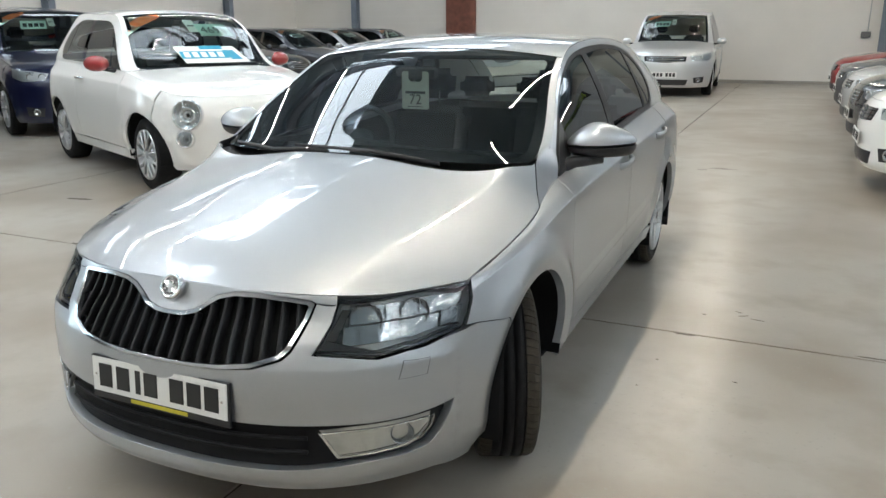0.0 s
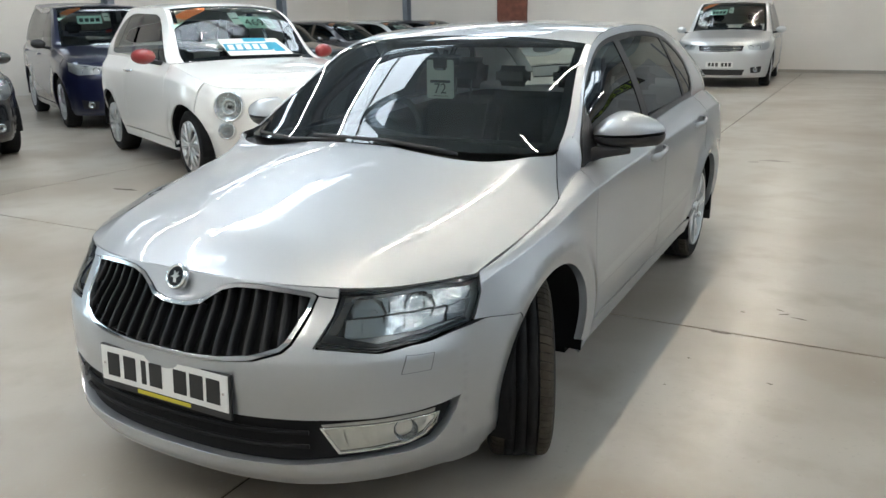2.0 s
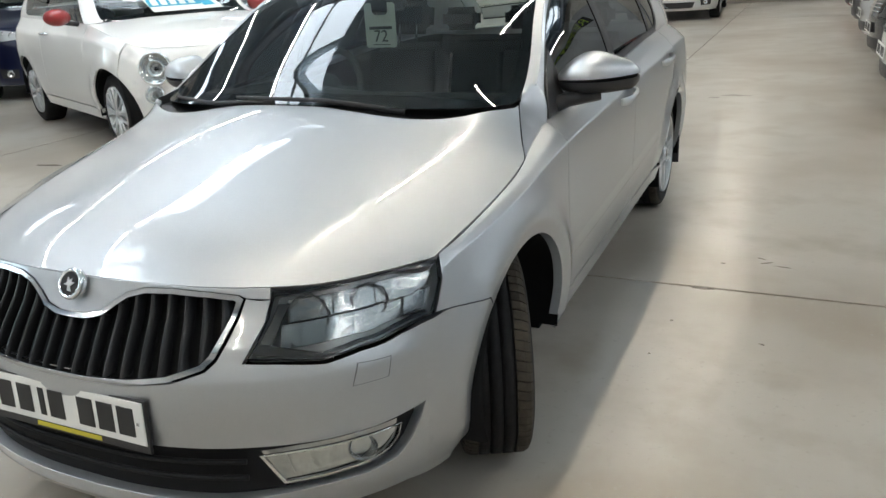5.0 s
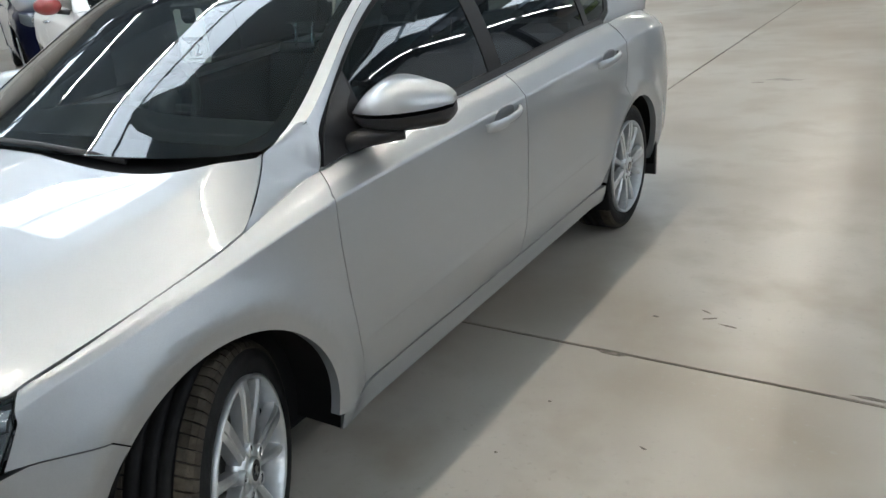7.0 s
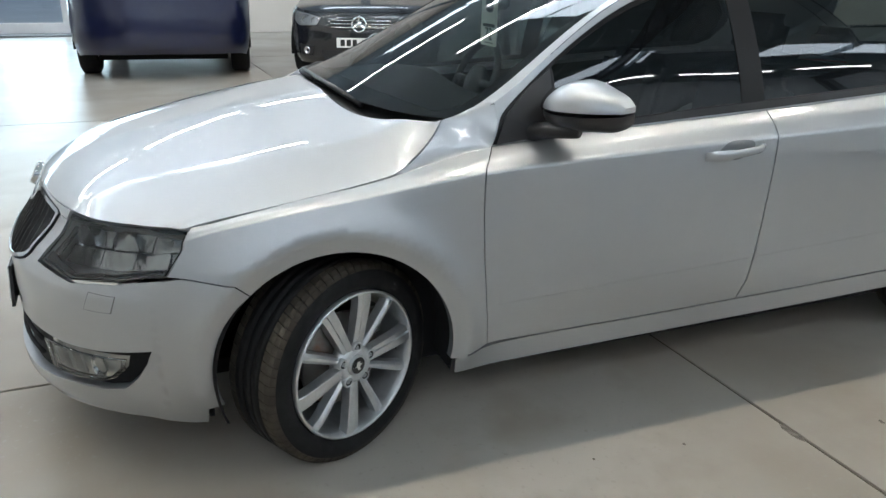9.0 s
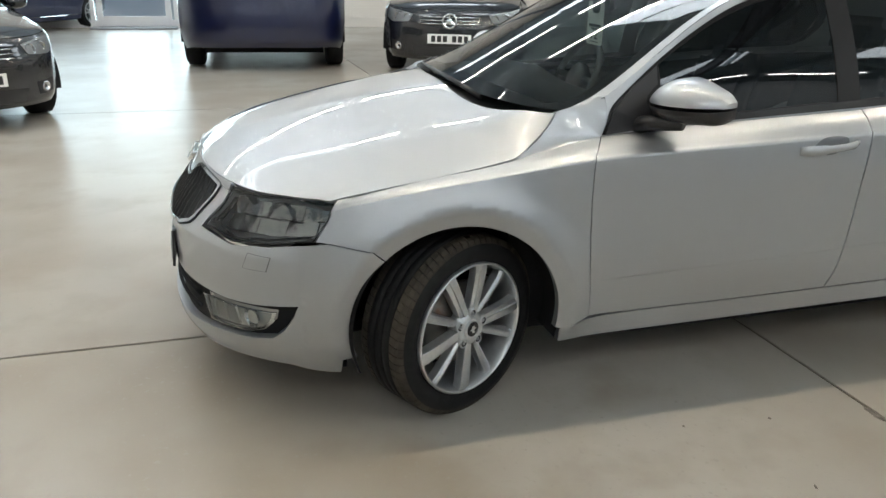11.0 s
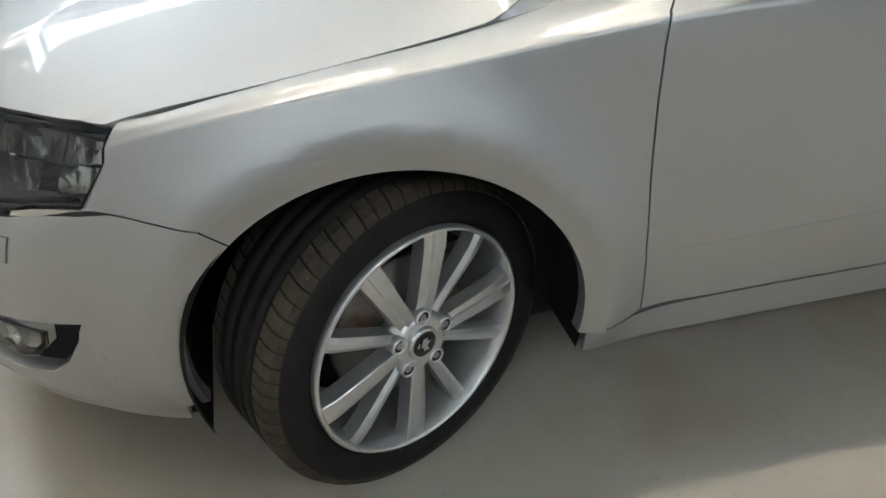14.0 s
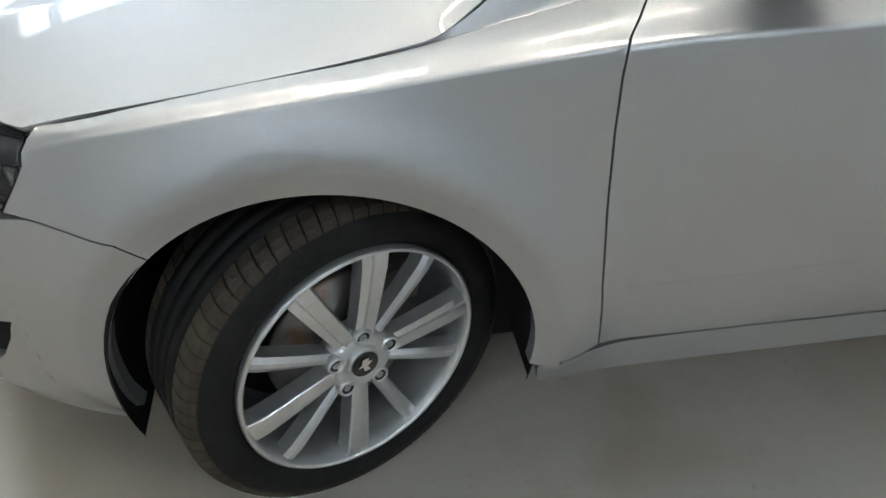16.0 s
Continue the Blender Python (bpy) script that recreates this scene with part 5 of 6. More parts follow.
for sx in (-.37, .37):
    seat = thing("front_seat", "", "")
    seat.parent = car
    seat["label"] = "black cloth front seat"
    part("seat_cushion", padded((sx - .25, 1.15, .40), (sx + .25, 1.68, .56), .06), CLOTH, seat, smooth=50)
    part("backrest", padded((sx - .24, 1.60, .50), (sx + .24, 1.75, 1.10), .06, -16, (sx, 1.65, .5)), CLOTH, seat, smooth=50)
    part("headrest", padded((sx - .135, 1.64, 1.14), (sx + .135, 1.74, 1.32), .045, -14, (sx, 1.65, .55)), CLOTH, seat, smooth=50)
    for dx in (-.05, .05):
        part("headrest_post", bm_tube([(sx + dx, 1.79, 1.06), (sx + dx, 1.82, 1.18)], .007, 8), CHROME, seat)
part("rear_bench", padded((-.62, 2.05, .42), (.62, 2.55, .60), .06), CLOTH, car, smooth=50)
part("rear_backrest", padded((-.62, 2.45, .55), (.62, 2.60, 1.06), .06, -18, (0, 2.5, .55)), CLOTH, car, smooth=50)
for x in (-.42, 0, .42):
    part("rear_headrest", padded((x - .13, 2.62, 1.06), (x + .13, 2.70, 1.20), .04), CLOTH, car, smooth=50)
bm = bmesh.new()
rows = []
for y, z, w in ((.25, .985, .66), (.45, 1.0, .70), (.62, 1.005, .71), (.74, .985, .71), (.80, .93, .71), (.78, .80, .71), (.72, .60, .70)):
    rows.append([bm.verts.new((x * w, y, z + .035 * math.exp(-((x * w + .37) / .2) ** 2) * (.5 < y < .79))) for x in np.linspace(-1, 1, 25)])
for r0, r1 in zip(rows, rows[1:]):
    for k in range(24):
        bm.faces.new((r0[k], r0[k + 1], r1[k + 1], r1[k]))
part("dashboard", bm, DASH, car, smooth=60)
wheel_m = Matrix.Translation((-.37, .95, .96)) @ pose(0, 0, 0, 66, 0, 0)
ring = [wheel_m @ Vector((.182 * math.cos(k * math.tau / 36), .182 * math.sin(k * math.tau / 36), 0)) for k in range(37)]
steering = part("steering_wheel", bm_tube(ring, .016, 10, caps=False), DASH, car, smooth=80)
for a in (0, 180, 270):
    part("spoke", bm_tube([wheel_m @ Vector((.05 * math.cos(radians(a)), .05 * math.sin(radians(a)), -.01)), wheel_m @ Vector((.175 * math.cos(radians(a)), .175 * math.sin(radians(a)), 0))], .016, 8), DASH, steering, smooth=60)
bm = bm_lathe([(-.05, .05), (-.02, .075), (.012, .07), (.018, .001)], 24, axis="z")
bm.transform(wheel_m)
part("boss", bm, DASH, steering, smooth=60)
# rear-view mirror with the numbered hanger over it
part("inner_mirror", padded((-.11, .845, 1.285), (.11, .875, 1.345), .014), BLACK, car, smooth=50)
part("mirror_stalk", bm_tube([(0, .875, 1.31), (0, .90, 1.36)], .012, 8), BLACK, car)
hang_m = Matrix.Translation((0, .838, 1.235)) @ pose(0, 0, 0, 90, 0, 0)
outline = [(-.070, -.080), (-.063, -.087), (.063, -.087), (.070, -.080), (.070, .080), (.061, .087), (.036, .087), (.036, .052), (.024, .040), (-.024, .040), (-.036, .052), (-.036, .087), (-.061, .087), (-.070, .080)]
hanger = thing("mirror_hanger", "white card hanger numbered 72 on the mirror", "tag")
part("card", bm_prism(outline, -.0008, .0008, hang_m), CARD, hanger)
part("bar", bm_prism([(-.052, -.016), (.052, -.016), (.052, -.004), (-.052, -.004)], .0009, .0016, hang_m), INK, hanger)
part("bar", bm_prism([(-.040, -.077), (.040, -.077), (.040, -.074), (-.040, -.074)], .0009, .0016, hang_m), INK, hanger)
text_mesh("number", "72", .066, hang_m @ Matrix.Translation((0, -.044, .0018)), INK, hanger)


# angles of the ten spokes, broad and slim in turn
SPOKES = [80, 48, 8, -23, -64, -97, -136, -168, 154, 118]
BROAD = (0, 2, 5, 7, 9)


def road_wheel(host, m, r=.317, w=.215, rim=.229, wide=5, name="wheel", detail=True, alloy=SATIN):
    """A wheel whose outer face looks along +x at the matrix m, the hub's face at the origin."""
    wh = thing(name, "", "")
    wh.parent = host
    wh.matrix_basis = m
    h = w / 2
    c = -h - .004                                  # middle of the tyre
    tread = r - .010
    prof = [(c - h * .80, rim - .004), (c - h * .98, rim + .022), (c - h, (r + rim) / 2), (c - h * .93, r - .022), (c - h * .78, tread), (c + h * .78, tread), (c + h * .93, r - .022), (c + h, (r + rim) / 2), (c + h * .98, rim + .022), (c + h * .88, rim + .004), (c + h * .80, rim - .004)]
    tyre = part("tyre", bm_lathe(prof, 72 if detail else 40), RUBBER, wh, "black road tyre", smooth=40)
    if detail:
        for a, b in ((-.50, -.20), (-.16, .14), (.18, .46)):
            ribp = [(c + h * a, tread - .002), (c + h * (a + .015), r), (c + h * (b - .015), r), (c + h * b, tread - .002)]
            part("tread_rib", bm_lathe(ribp, 72), RUBBER, tyre, smooth=30)
        verts, faces = [], []
        n = 70
        for side in (-1, 1):
            for k in range(n):
                a0, a1 = math.tau * k / n, math.tau * (k + .86) / n
                prof2 = [(.51, tread - .004), (.52, r), (.74, r - .001), (.87, r - .008), (.94, r - .021)]
                base = len(verts)
                for a, sk in ((a0, 0), (a1, 0)):
                    for x, rr in prof2:
                        aa = a + side * (x - .5) * .08
                        verts.append((c + side * h * x, rr * math.cos(aa), rr * math.sin(aa)))
                    verts.append((c + side * h * .90, (tread - .03) * math.cos(a), (tread - .03) * math.sin(a)))
                m6 = len(prof2) + 1
                for j in range(m6):
                    j2 = (j + 1) % m6
                    f = (base + j, base + j2, base + m6 + j2, base + m6 + j)
                    faces.append(f if side < 0 else f[::-1])
                faces.append(tuple(base + j for j in range(m6)))
                faces.append(tuple(base + m6 + j for j in reversed(range(m6))))
        tb = mesh_object("shoulder_tread", verts, faces, TREAD, tyre)
        tb["kind"] = "stuff"
    barrel = [(c - h * .8, rim - .030), (-.07, rim - .022), (-.030, rim - .012), (-.006, rim - .0075), (.0, rim - .003), (-.004, rim + .003), (c + h * .80, rim)]
    rm = part("rim", bm_lathe(barrel, 64), alloy, wh, "silver alloy rim", smooth=50)
    bm = bm_lathe([(-.052, .001), (-.05, .072), (-.03, .066), (-.012, .058), (-.006, .046), (-.010, .034), (-.012, .001)], 40)
    part("hub", bm, alloy, rm, smooth=40)
    R = rim - .004
    for k in range(10):
        a = radians(SPOKES[k])
        big = k in BROAD
        w0, w1 = (.0165, .0240) if big else (.010, .0150)
        rows = []
        bm = bmesh.new()
        for q in np.linspace(0, 1, 7):
            rr = .045 + (R - .045) * q
            ww = w0 + (w1 - w0) * q
            x = -.012 + .010 * math.sin(q * math.pi * .5) - .004 * (q > .9) - (0 if big else .006)
            sw = 0.0
            sec = [(-ww * 1.12, -.034), (-ww, -.002), (-ww * .9, 0), (ww * .18, 0), (ww * .28, -.0045), (ww, -.006), (ww * 1.12, -.034)] if big else [(-ww * 1.2, -.034), (-ww, -.006), (-ww * .3, 0), (ww * .3, 0), (ww, -.006), (ww * 1.2, -.034)]
            rows.append([bm.verts.new((x + d, rr * math.cos(a) - (t + sw) * math.sin(a), rr * math.sin(a) + (t + sw) * math.cos(a))) for t, d in sec])
        for r0, r1 in zip(rows, rows[1:]):
            for j in range(len(r0) - 1):
                bm.faces.new((r0[j], r0[j + 1], r1[j + 1], r1[j]))
        part("spoke", bm, alloy, rm)
    for k in range(5):
        a = radians(15 + 72 * k)
        at = Matrix.Translation((0, .056 * math.cos(a), .056 * math.sin(a)))
        bm = bm_lathe([(-.006, .0115), (-.0035, .0135), (-.0035, .0150), (-.008, .0175), (-.020, .0180)], 20)
        bm.transform(at)
        well = part("nut_well", bm, alloy, rm, smooth=40)
        bm = bm_lathe([(-.0085, .001), (-.0085, .012), (-.0055, .0121)], 16)
        bm.transform(at)
        part("well_floor", bm, BLACK, well)
        bm = bm_lathe([(-.0065, .001), (-.0065, .0070), (-.0088, .0078)], 6)
        bm.transform(at)
        part("bolt", bm, ALLOY_DARK, well)
    bm = bm_lathe([(-.0035, .001), (-.002, .027), (-.0005, .029), (-.003, .032), (-.010, .0335)], 32)
    cp = part("centre_cap", bm, alloy, wh, smooth=40)
    part("cap_face", bm_lathe([(-.0026, .001), (-.0012, .0258)], 28), GLOSS_BLACK, cp)
    bm = bm_prism([(-.003, -.014), (.009, -.014), (.004, -.004), (.014, .004), (.006, .006), (.007, .013), (-.005, .013), (-.008, .002), (-.015, -.003), (-.005, -.004)], -.0009, .0002, Matrix(((0, 0, 1, 0), (1, 0, 0, 0), (0, 1, 0, 0), (0, 0, 0, 1))))
    part("cap_mark", bm, CHROME, cp)
    bm = bm_lathe([(-.075, .001), (-.075, .145), (-.095, .145), (-.095, .001)], 40)
    part("brake_disc", bm, IRON, wh, smooth=40)
    if detail:
        part("brake_caliper", bm_box((-.115, .06, .04), (-.058, .155, .135)), IRON, wh, bevel=.01)
    bm = bm_lathe([(c - h * .7, .001), (c - h * .7, rim - .02)], 32)
    part("back_plate", bm, VOID, wh)
    return wh


road_wheel(car, Matrix.Translation((.858, .037, .317)) @ pose(0, 0, 0, 0, 0, 26))
road_wheel(car, Matrix.Translation((-.858, .037, .317)) @ pose(0, 0, 0, 0, 0, 206 - 0))
road_wheel(car, Matrix.Translation((.868, 2.688, .317)))
road_wheel(car, Matrix.Translation((-.868, 2.688, .317)) @ pose(0, 0, 0, 0, 0, 180))


# ---- the other cars ----
LAMP_BOWL = material("lamp_bowl", (.45, .46, .47), .22, .8)


def plain_shell(hw, fo, wb, ro, hood_front, hood_rear, cowl, top_y, high, roof_end, tail_y, tail_z, belt0, belt1, wheel_r, np_=2.6, tp=2.8, bulge=0.0, rise=0.0):
    """A shell from a few sizes: half width, overhangs, wheelbase, heights of hood, roof, belt and tail."""
    hf = hood_front

    def side(y, crease, edge, b=0.0):
        return [(-.055, .215), (-.03, .30), (-.008 + b, .42), (b, .52 + rise), (b, .52 + .5 * (crease - .52) + rise * .5), (-.012, crease), (-.05, crease + .45 * (edge - crease)), (-.085, edge)]

    e = lambda y: float(np.interp(y, [-fo * .5, cowl + .18], [hf + .04, belt0]))
    bl = lambda y: float(np.interp(y, [.4, wb + ro * .3], [belt0, belt1]))
    rows = [("x", 0.0, [(-.05, .20), (-.01, .26), (0, .38), (.006, .48), (.004, hf - .22), (-.015, hf - .13), (-.045, hf - .05), (-.085, hf)]),
            ("x", hw * .5, [(-.05, .20), (-.01, .26), (0, .38), (.006, .48), (.004, hf - .22), (-.015, hf - .13), (-.045, hf - .05), (-.085, hf)]),
            ("x", hw * .82, [(-.04, .20), (0, .27), (.015, .39), (.015, .49), (.012, hf - .21), (-.004, hf - .11), (-.03, hf - .03), (-.06, hf + .012)]),
            ("y", -fo * .48, [(-.05, .20), (-.02, .28), (0, .41), (.006, .51), (.008, hf - .18), (0, hf - .07), (-.02, hf), (-.04, hf + .035)])]
    for y in (-.12, .08):
        rows.append(("y", y, side(y, e(y) - .07, e(y), bulge)))
    for y in (cowl + .22, .75, 1.2, wb * .7, wb, wb + ro * .3):
        if y > rows[-1][1] + .1:
            rows.append(("y", y, side(y, bl(y) - .11, bl(y), bulge)))
    rows.append(("y", wb + ro * .72, [(-.05, .26), (0, .36), (.012, .50), (.012, .60), (.004, .75), (-.02, belt1 - .12), (-.06, belt1 - .05), (-.10, belt1)]))
    rows.append(("end", 0, [(-.05, .28), (0, .36), (.012, .50), (.006, .60), (-.01, .75), (-.04, belt1 - .12), (-.08, belt1 - .04), (-.12, belt1)]))
    rail_rows = [(cowl + .20, hw - .155, belt0 + .005), (cowl + .34, hw - .165, belt0 + .07), ((cowl + .2 + top_y) / 2 + .06, hw - .21, (belt0 + high) / 2 + .03), (top_y, hw - .262, high - .085), (top_y + .3, hw - .275, high - .05), ((top_y + roof_end) / 2 + .2, hw - .28, high - .04), (roof_end, hw - .27, high - .085), ((roof_end + tail_y) / 2, hw - .22, (high + tail_z) / 2 - .01), (tail_y, hw - .15, tail_z)]
    d = top_y - cowl
    mid_rows = [(cowl, hood_rear), (cowl + .15, hood_rear + .08), (cowl + d * .48, (hood_rear + high) / 2 + .03), (top_y - .10, high - .055), (top_y + .24, high - .012), ((top_y + roof_end) / 2 + .2, high), (roof_end + .03, high - .045), ((roof_end + tail_y) / 2 + .06, (high + tail_z) / 2 + .03), (tail_y + .10, tail_z + .01)]
    nose = fo + .1
    hoods = [(-fo + .05, hf - .01), (-fo + .10, hf + .015), (-fo + .17, hf + .05), (-fo + .3, hf + .09), (-.15, hf + (hood_rear - hf) * .72), (cowl, hood_rear), (cowl + .4, hood_rear + .03)]
    return Shell(hw, nose, .1, np_, ro * .9, wb + ro * .1, tp, rows, [(0, wheel_r + .012), (wb, wheel_r + .012)], wheel_r + .045, rail_rows, mid_rows, hoods, flare=.012)


def plain_wheel(host, m, r, rim, w=.20, spokes=5, alloy=SATIN):
    wh = thing("wheel", "", "")
    wh.parent = host
    wh.matrix_basis = m
    h, c = w / 2, -w / 2 - .004
    part("tyre", bm_lathe([(c - h, rim), (c - h, r - .03), (c - h * .8, r), (c + h * .8, r), (c + h, r - .03), (c + h * .98, rim + .015), (c + h * .85, rim)], 36), RUBBER, wh, smooth=40)
    rm = part("rim", bm_lathe([(c - h * .6, rim - .012), (-.03, rim - .02), (-.004, rim - .006), (0, rim), (c + h * .8, rim + .003)], 36), alloy, wh, smooth=50)
    part("hub", bm_lathe([(-.05, .07), (-.012, .055), (-.006, .001)], 20), alloy, rm, smooth=50)
    for k in range(spokes):
        for o in (-.10, .10):
            a = math.tau * k / spokes + .4
            p = [(x, q * math.cos(a + o * s) , q * math.sin(a + o * s)) for x, q, s in ((-.014, .04, 1.0), (-.006, rim * .6, 1.5), (-.008, rim - .005, 2.2))]
            part("spoke", bm_tube(p, [.013, .011, .014], 6), alloy, rm, smooth=60)
    part("back_plate", bm_lathe([(-.10, .001), (-.10, rim - .02)], 24), VOID, wh)


def plain_car(label, m, sh, colour, wheel_r=.33, lamp_style="swept", doors=2, mirror=None, plate=True, rear_plate=False, dlo=None, cards=True, group="", spokes=5, glass_mat=TINT, big_card=False, bar_grille=True, emblem=False):
    car_ = thing("car", label, "car", group, m)
    B = lambda x, z: sh.uv(sh.ux(x), z)
    D = lambda y, z: sh.uv(sh.uy(y), z)
    hw, end = sh.half_w, sh.end
    (fa, fz), (ra, rz) = sh.arches
    wb = ra
    st = .05
    nose_z = sh.table[0, -1, 1]
    bot = [(u, .0) for u in np.linspace(sh.uy(fa - sh.arch_r - .02), 0, 12)]
    # front bumper and nose, up to the hood
    half = [(u, .698) for u in np.linspace(0, sh.uy(-.30 if fa - sh.arch_r * .7 > -.30 else fa - sh.arch_r * .7), 14)]
    half += sh.arch(0, 0, 128, 190, 10) + bot
    lampz0, lampz1 = nose_z - .16, nose_z - .035
    panel("front_bumper", sh.body, half + [(-a, b) for a, b in reversed(half)][1:-1], colour, car_, st, .02)
    for mi in (False, True):
        s = -1 if mi else 1
        fen = [(u, .698) for u in np.linspace(sh.uy(-.28 if fa - sh.arch_r * .7 > -.28 else fa - sh.arch_r * .7), sh.uy(.42), 12)] + [D(.43, .6), D(.46, .30), D(fa + sh.arch_r, .30)] + sh.arch(0, 0, 0, 127, 20)
        panel("front_fender", sh.body, fen, colour, car_, st, .015, mirror=mi)
        cuts = [.425] + ([1.45, 2.45] if doors == 2 else [1.55])
        cuts = [.425, 1.42, wb - .12] if doors == 2 else [.425, min(1.62, wb - .45)]
        for k, (a, b) in enumerate(zip(cuts, cuts[1:])):
            poly = [D(a + .004 + (.03 if k == 0 else 0), .31), D(a + .004, .6)] + [(u, .698) for u in np.linspace(sh.uy(a + .004), sh.uy(b), 10)] + ([D(b, .6), D(b, .31)] if b < wb - sh.arch_r - .05 else [D(b, rz + sh.arch_r + .03)] + sh.arch(1, .03, 108, 172, 10) + [D(wb - sh.arch_r - .06, .31)])
            dr = panel("door", sh.body, poly, colour, car_, st, .012, mirror=mi)
            yh = b - .16
            zb = sh.table[int(sh.uy(yh) / sh.ut[1]), 100, 1]
            q = [sh.body(np.array([D(yh + d, zb)]))[0] for d in (-.09, -.05, .05, .09)]
            part("handle", bm_tube([(s * (p[0] + o), p[1], p[2]) for p, o in zip(q, (.0, .03, .03, .0))], [.010, .012, .012, .010], 6), CHROME if colour is WHITE else colour, dr, smooth=60)
        lastc = cuts[-1]
        quart = [(u, .698) for u in np.linspace(sh.uy(lastc + .004), end, 20)] + [(end, 0.0), (sh.uy(wb + sh.arch_r + .02), 0.0)] + sh.arch(1, 0, -8, 180, 30) + [D(wb - sh.arch_r - .004, .30)]
        quart += ([D(lastc + .004, .31), D(lastc + .004, .6)] if lastc < wb - sh.arch_r - .05 else [D(wb - sh.arch_r - .056, .31)] + sh.arch(1, .026, 172, 108, 10) + [D(lastc + .004, rz + sh.arch_r + .03)])
        panel("rear_quarter", sh.body, quart, colour, car_, st, .015, mirror=mi)
        panel("sill", sh.body, [D(fa + sh.arch_r, .298), D(wb - sh.arch_r, .298), D(wb - sh.arch_r - .01, .215), D(fa + sh.arch_r + .01, .215)], colour if colour is not GREYP else BLACK, car_, .08, .04, mirror=mi)
        for (cy, cz) in sh.arches:
            bm = bm_lathe([(hw - .02, sh.arch_r + .002), (hw - .04, sh.arch_r + .008), (hw - .36, sh.arch_r + .008), (hw - .36, .02)], 24, a0=radians(-10), a1=radians(190))
            bm.transform(Matrix.Translation((0, cy, cz)))
            if mi:
                bmesh.ops.scale(bm, vec=(-1, 1, 1), verts=bm.verts)
            part("wheel_housing", bm, VOID, car_)
        for y in (0, wb):
            plain_wheel(car_, Matrix.Translation((s * (hw - .03), y, wheel_r)) @ pose(0, 0, 0, 0, 0, 0 if s > 0 else 180), wheel_r, wheel_r * .70, spokes=spokes)
        # lamps
        if lamp_style == "round":
            for x, z, r in ((hw * .74, nose_z - .13, .108), (hw * .76, nose_z - .315, .060)):
                c = sh.body(np.array([B(x, z)]))[0]
                n = np.array([math.sin(radians(40)), -math.cos(radians(40)), .18])
                mm = Matrix.Translation((s * (c[0] + n[0] * .034), c[1] + n[1] * .034, c[2])) @ (Vector((s * n[0], n[1], n[2])).to_track_quat("Z", "Y").to_matrix().to_4x4())
                lp = part("headlamp" if r > .07 else "fog_lamp", bm_lathe([(-.07, r + .014), (.012, r + .010), (.018, r + .004), (.014, r)], 32, axis="z"), CHROME, car_, smooth=50)
                lp.matrix_basis = mm
                part("bowl", bm_lathe([(-.03, .004), (-.028, r * .35), (-.012, r * .75), (.012, r)], 28, axis="z"), LAMP_BOWL, lp, smooth=50)
                part("inner_ring", bm_lathe([(-.026, r * .34), (-.004, r * .50), (-.004, r * .56), (-.022, r * .62)], 24, axis="z"), REFLECTOR, lp, smooth=40)
                part("bulb", bm_lathe([(-.03, r * .16), (-.008, r * .15), (-.002, .001)], 14, axis="z"), GLOSS_BLACK, lp, smooth=60)
                part("lens", bm_lathe([(.034, .001), (.030, r * .5), (.020, r * .85), (.012, r)], 28, axis="z"), LENS, lp, smooth=50)
        else:
            inner = hw * .52
            pol = [B(inner, lampz1 - .02), B(hw * .72, lampz1 + .012), D(-sh.arch_r * 1.12, lampz1 + .045), D(-sh.arch_r * 1.2, lampz0 + .06), B(hw * .80, lampz0 + .005), B(inner + .04, lampz0 + .02)]
            lp = panel("headlamp", sh.body, pol, LENS, car_, .06, .0, mirror=mi, label="clear headlamp", lift=.012)
            panel("housing", sh.body, pol, LAMP_BACK, lp, .06, .02, mirror=mi, lift=.002)
            for x in (.60, .74):
                c = sh.body(np.array([B(hw * x, (lampz0 + lampz1) / 2 + .005)]))[0]
                bm = bm_lathe([(-.02, .004), (-.012, .026), (.004, .040), (.007, .045), (.0, .047)], 20, axis="z")
                bm.transform(Matrix.Translation((s * c[0], c[1] - .002, c[2])) @ pose(0, 0, 0, 90, 0, s * 25))
                part("bowl", bm, REFLECTOR, lp, smooth=50)
            fogp = [B(hw * .60, .40), B(hw * .80, .42), B(hw * .79, .30), B(hw * .62, .29)]
            fg = panel("fog_surround", sh.body, fogp, BLACK, car_, .05, .01, mirror=mi, lift=.002)
            c = sh.body(np.array([B(hw * .70, .35)]))[0]
            bm = bm_lathe([(-.01, .001), (.004, .030), (.008, .042), (.002, .046)], 20, axis="z")
            bm.transform(Matrix.Translation((s * c[0], c[1] - .006, c[2])) @ pose(0, 0, 0, 90, 0, s * 25))
            part("fog_lamp", bm, REFLECTOR, car_, smooth=50)
        # tail lamp
        panel("tail_lamp", sh.body, [D(wb + .36, sh.table[-40, -1, 1] - .06), D(wb + .48, sh.table[-40, -1, 1] - .05), (end - hw * .62, .695), (end - hw * .62, .60), D(wb + .42, .86)], material("tail_lens", (.30, .015, .012), .2, coat=1.0), car_, .06, .01, mirror=mi, lift=.003)
        # glazed side
        H = lambda y, h: (y, h * .4)
        y0, y1 = sh.y0, sh.y1
        a0, a1 = dlo
        cabp = [H(y0 + .02, 0), H(y0 + .02, 1)] + [H(y, 1) for y in np.linspace(y0 + .1, y1 - .06, 14)] + [H(y1 - .06, 0)]
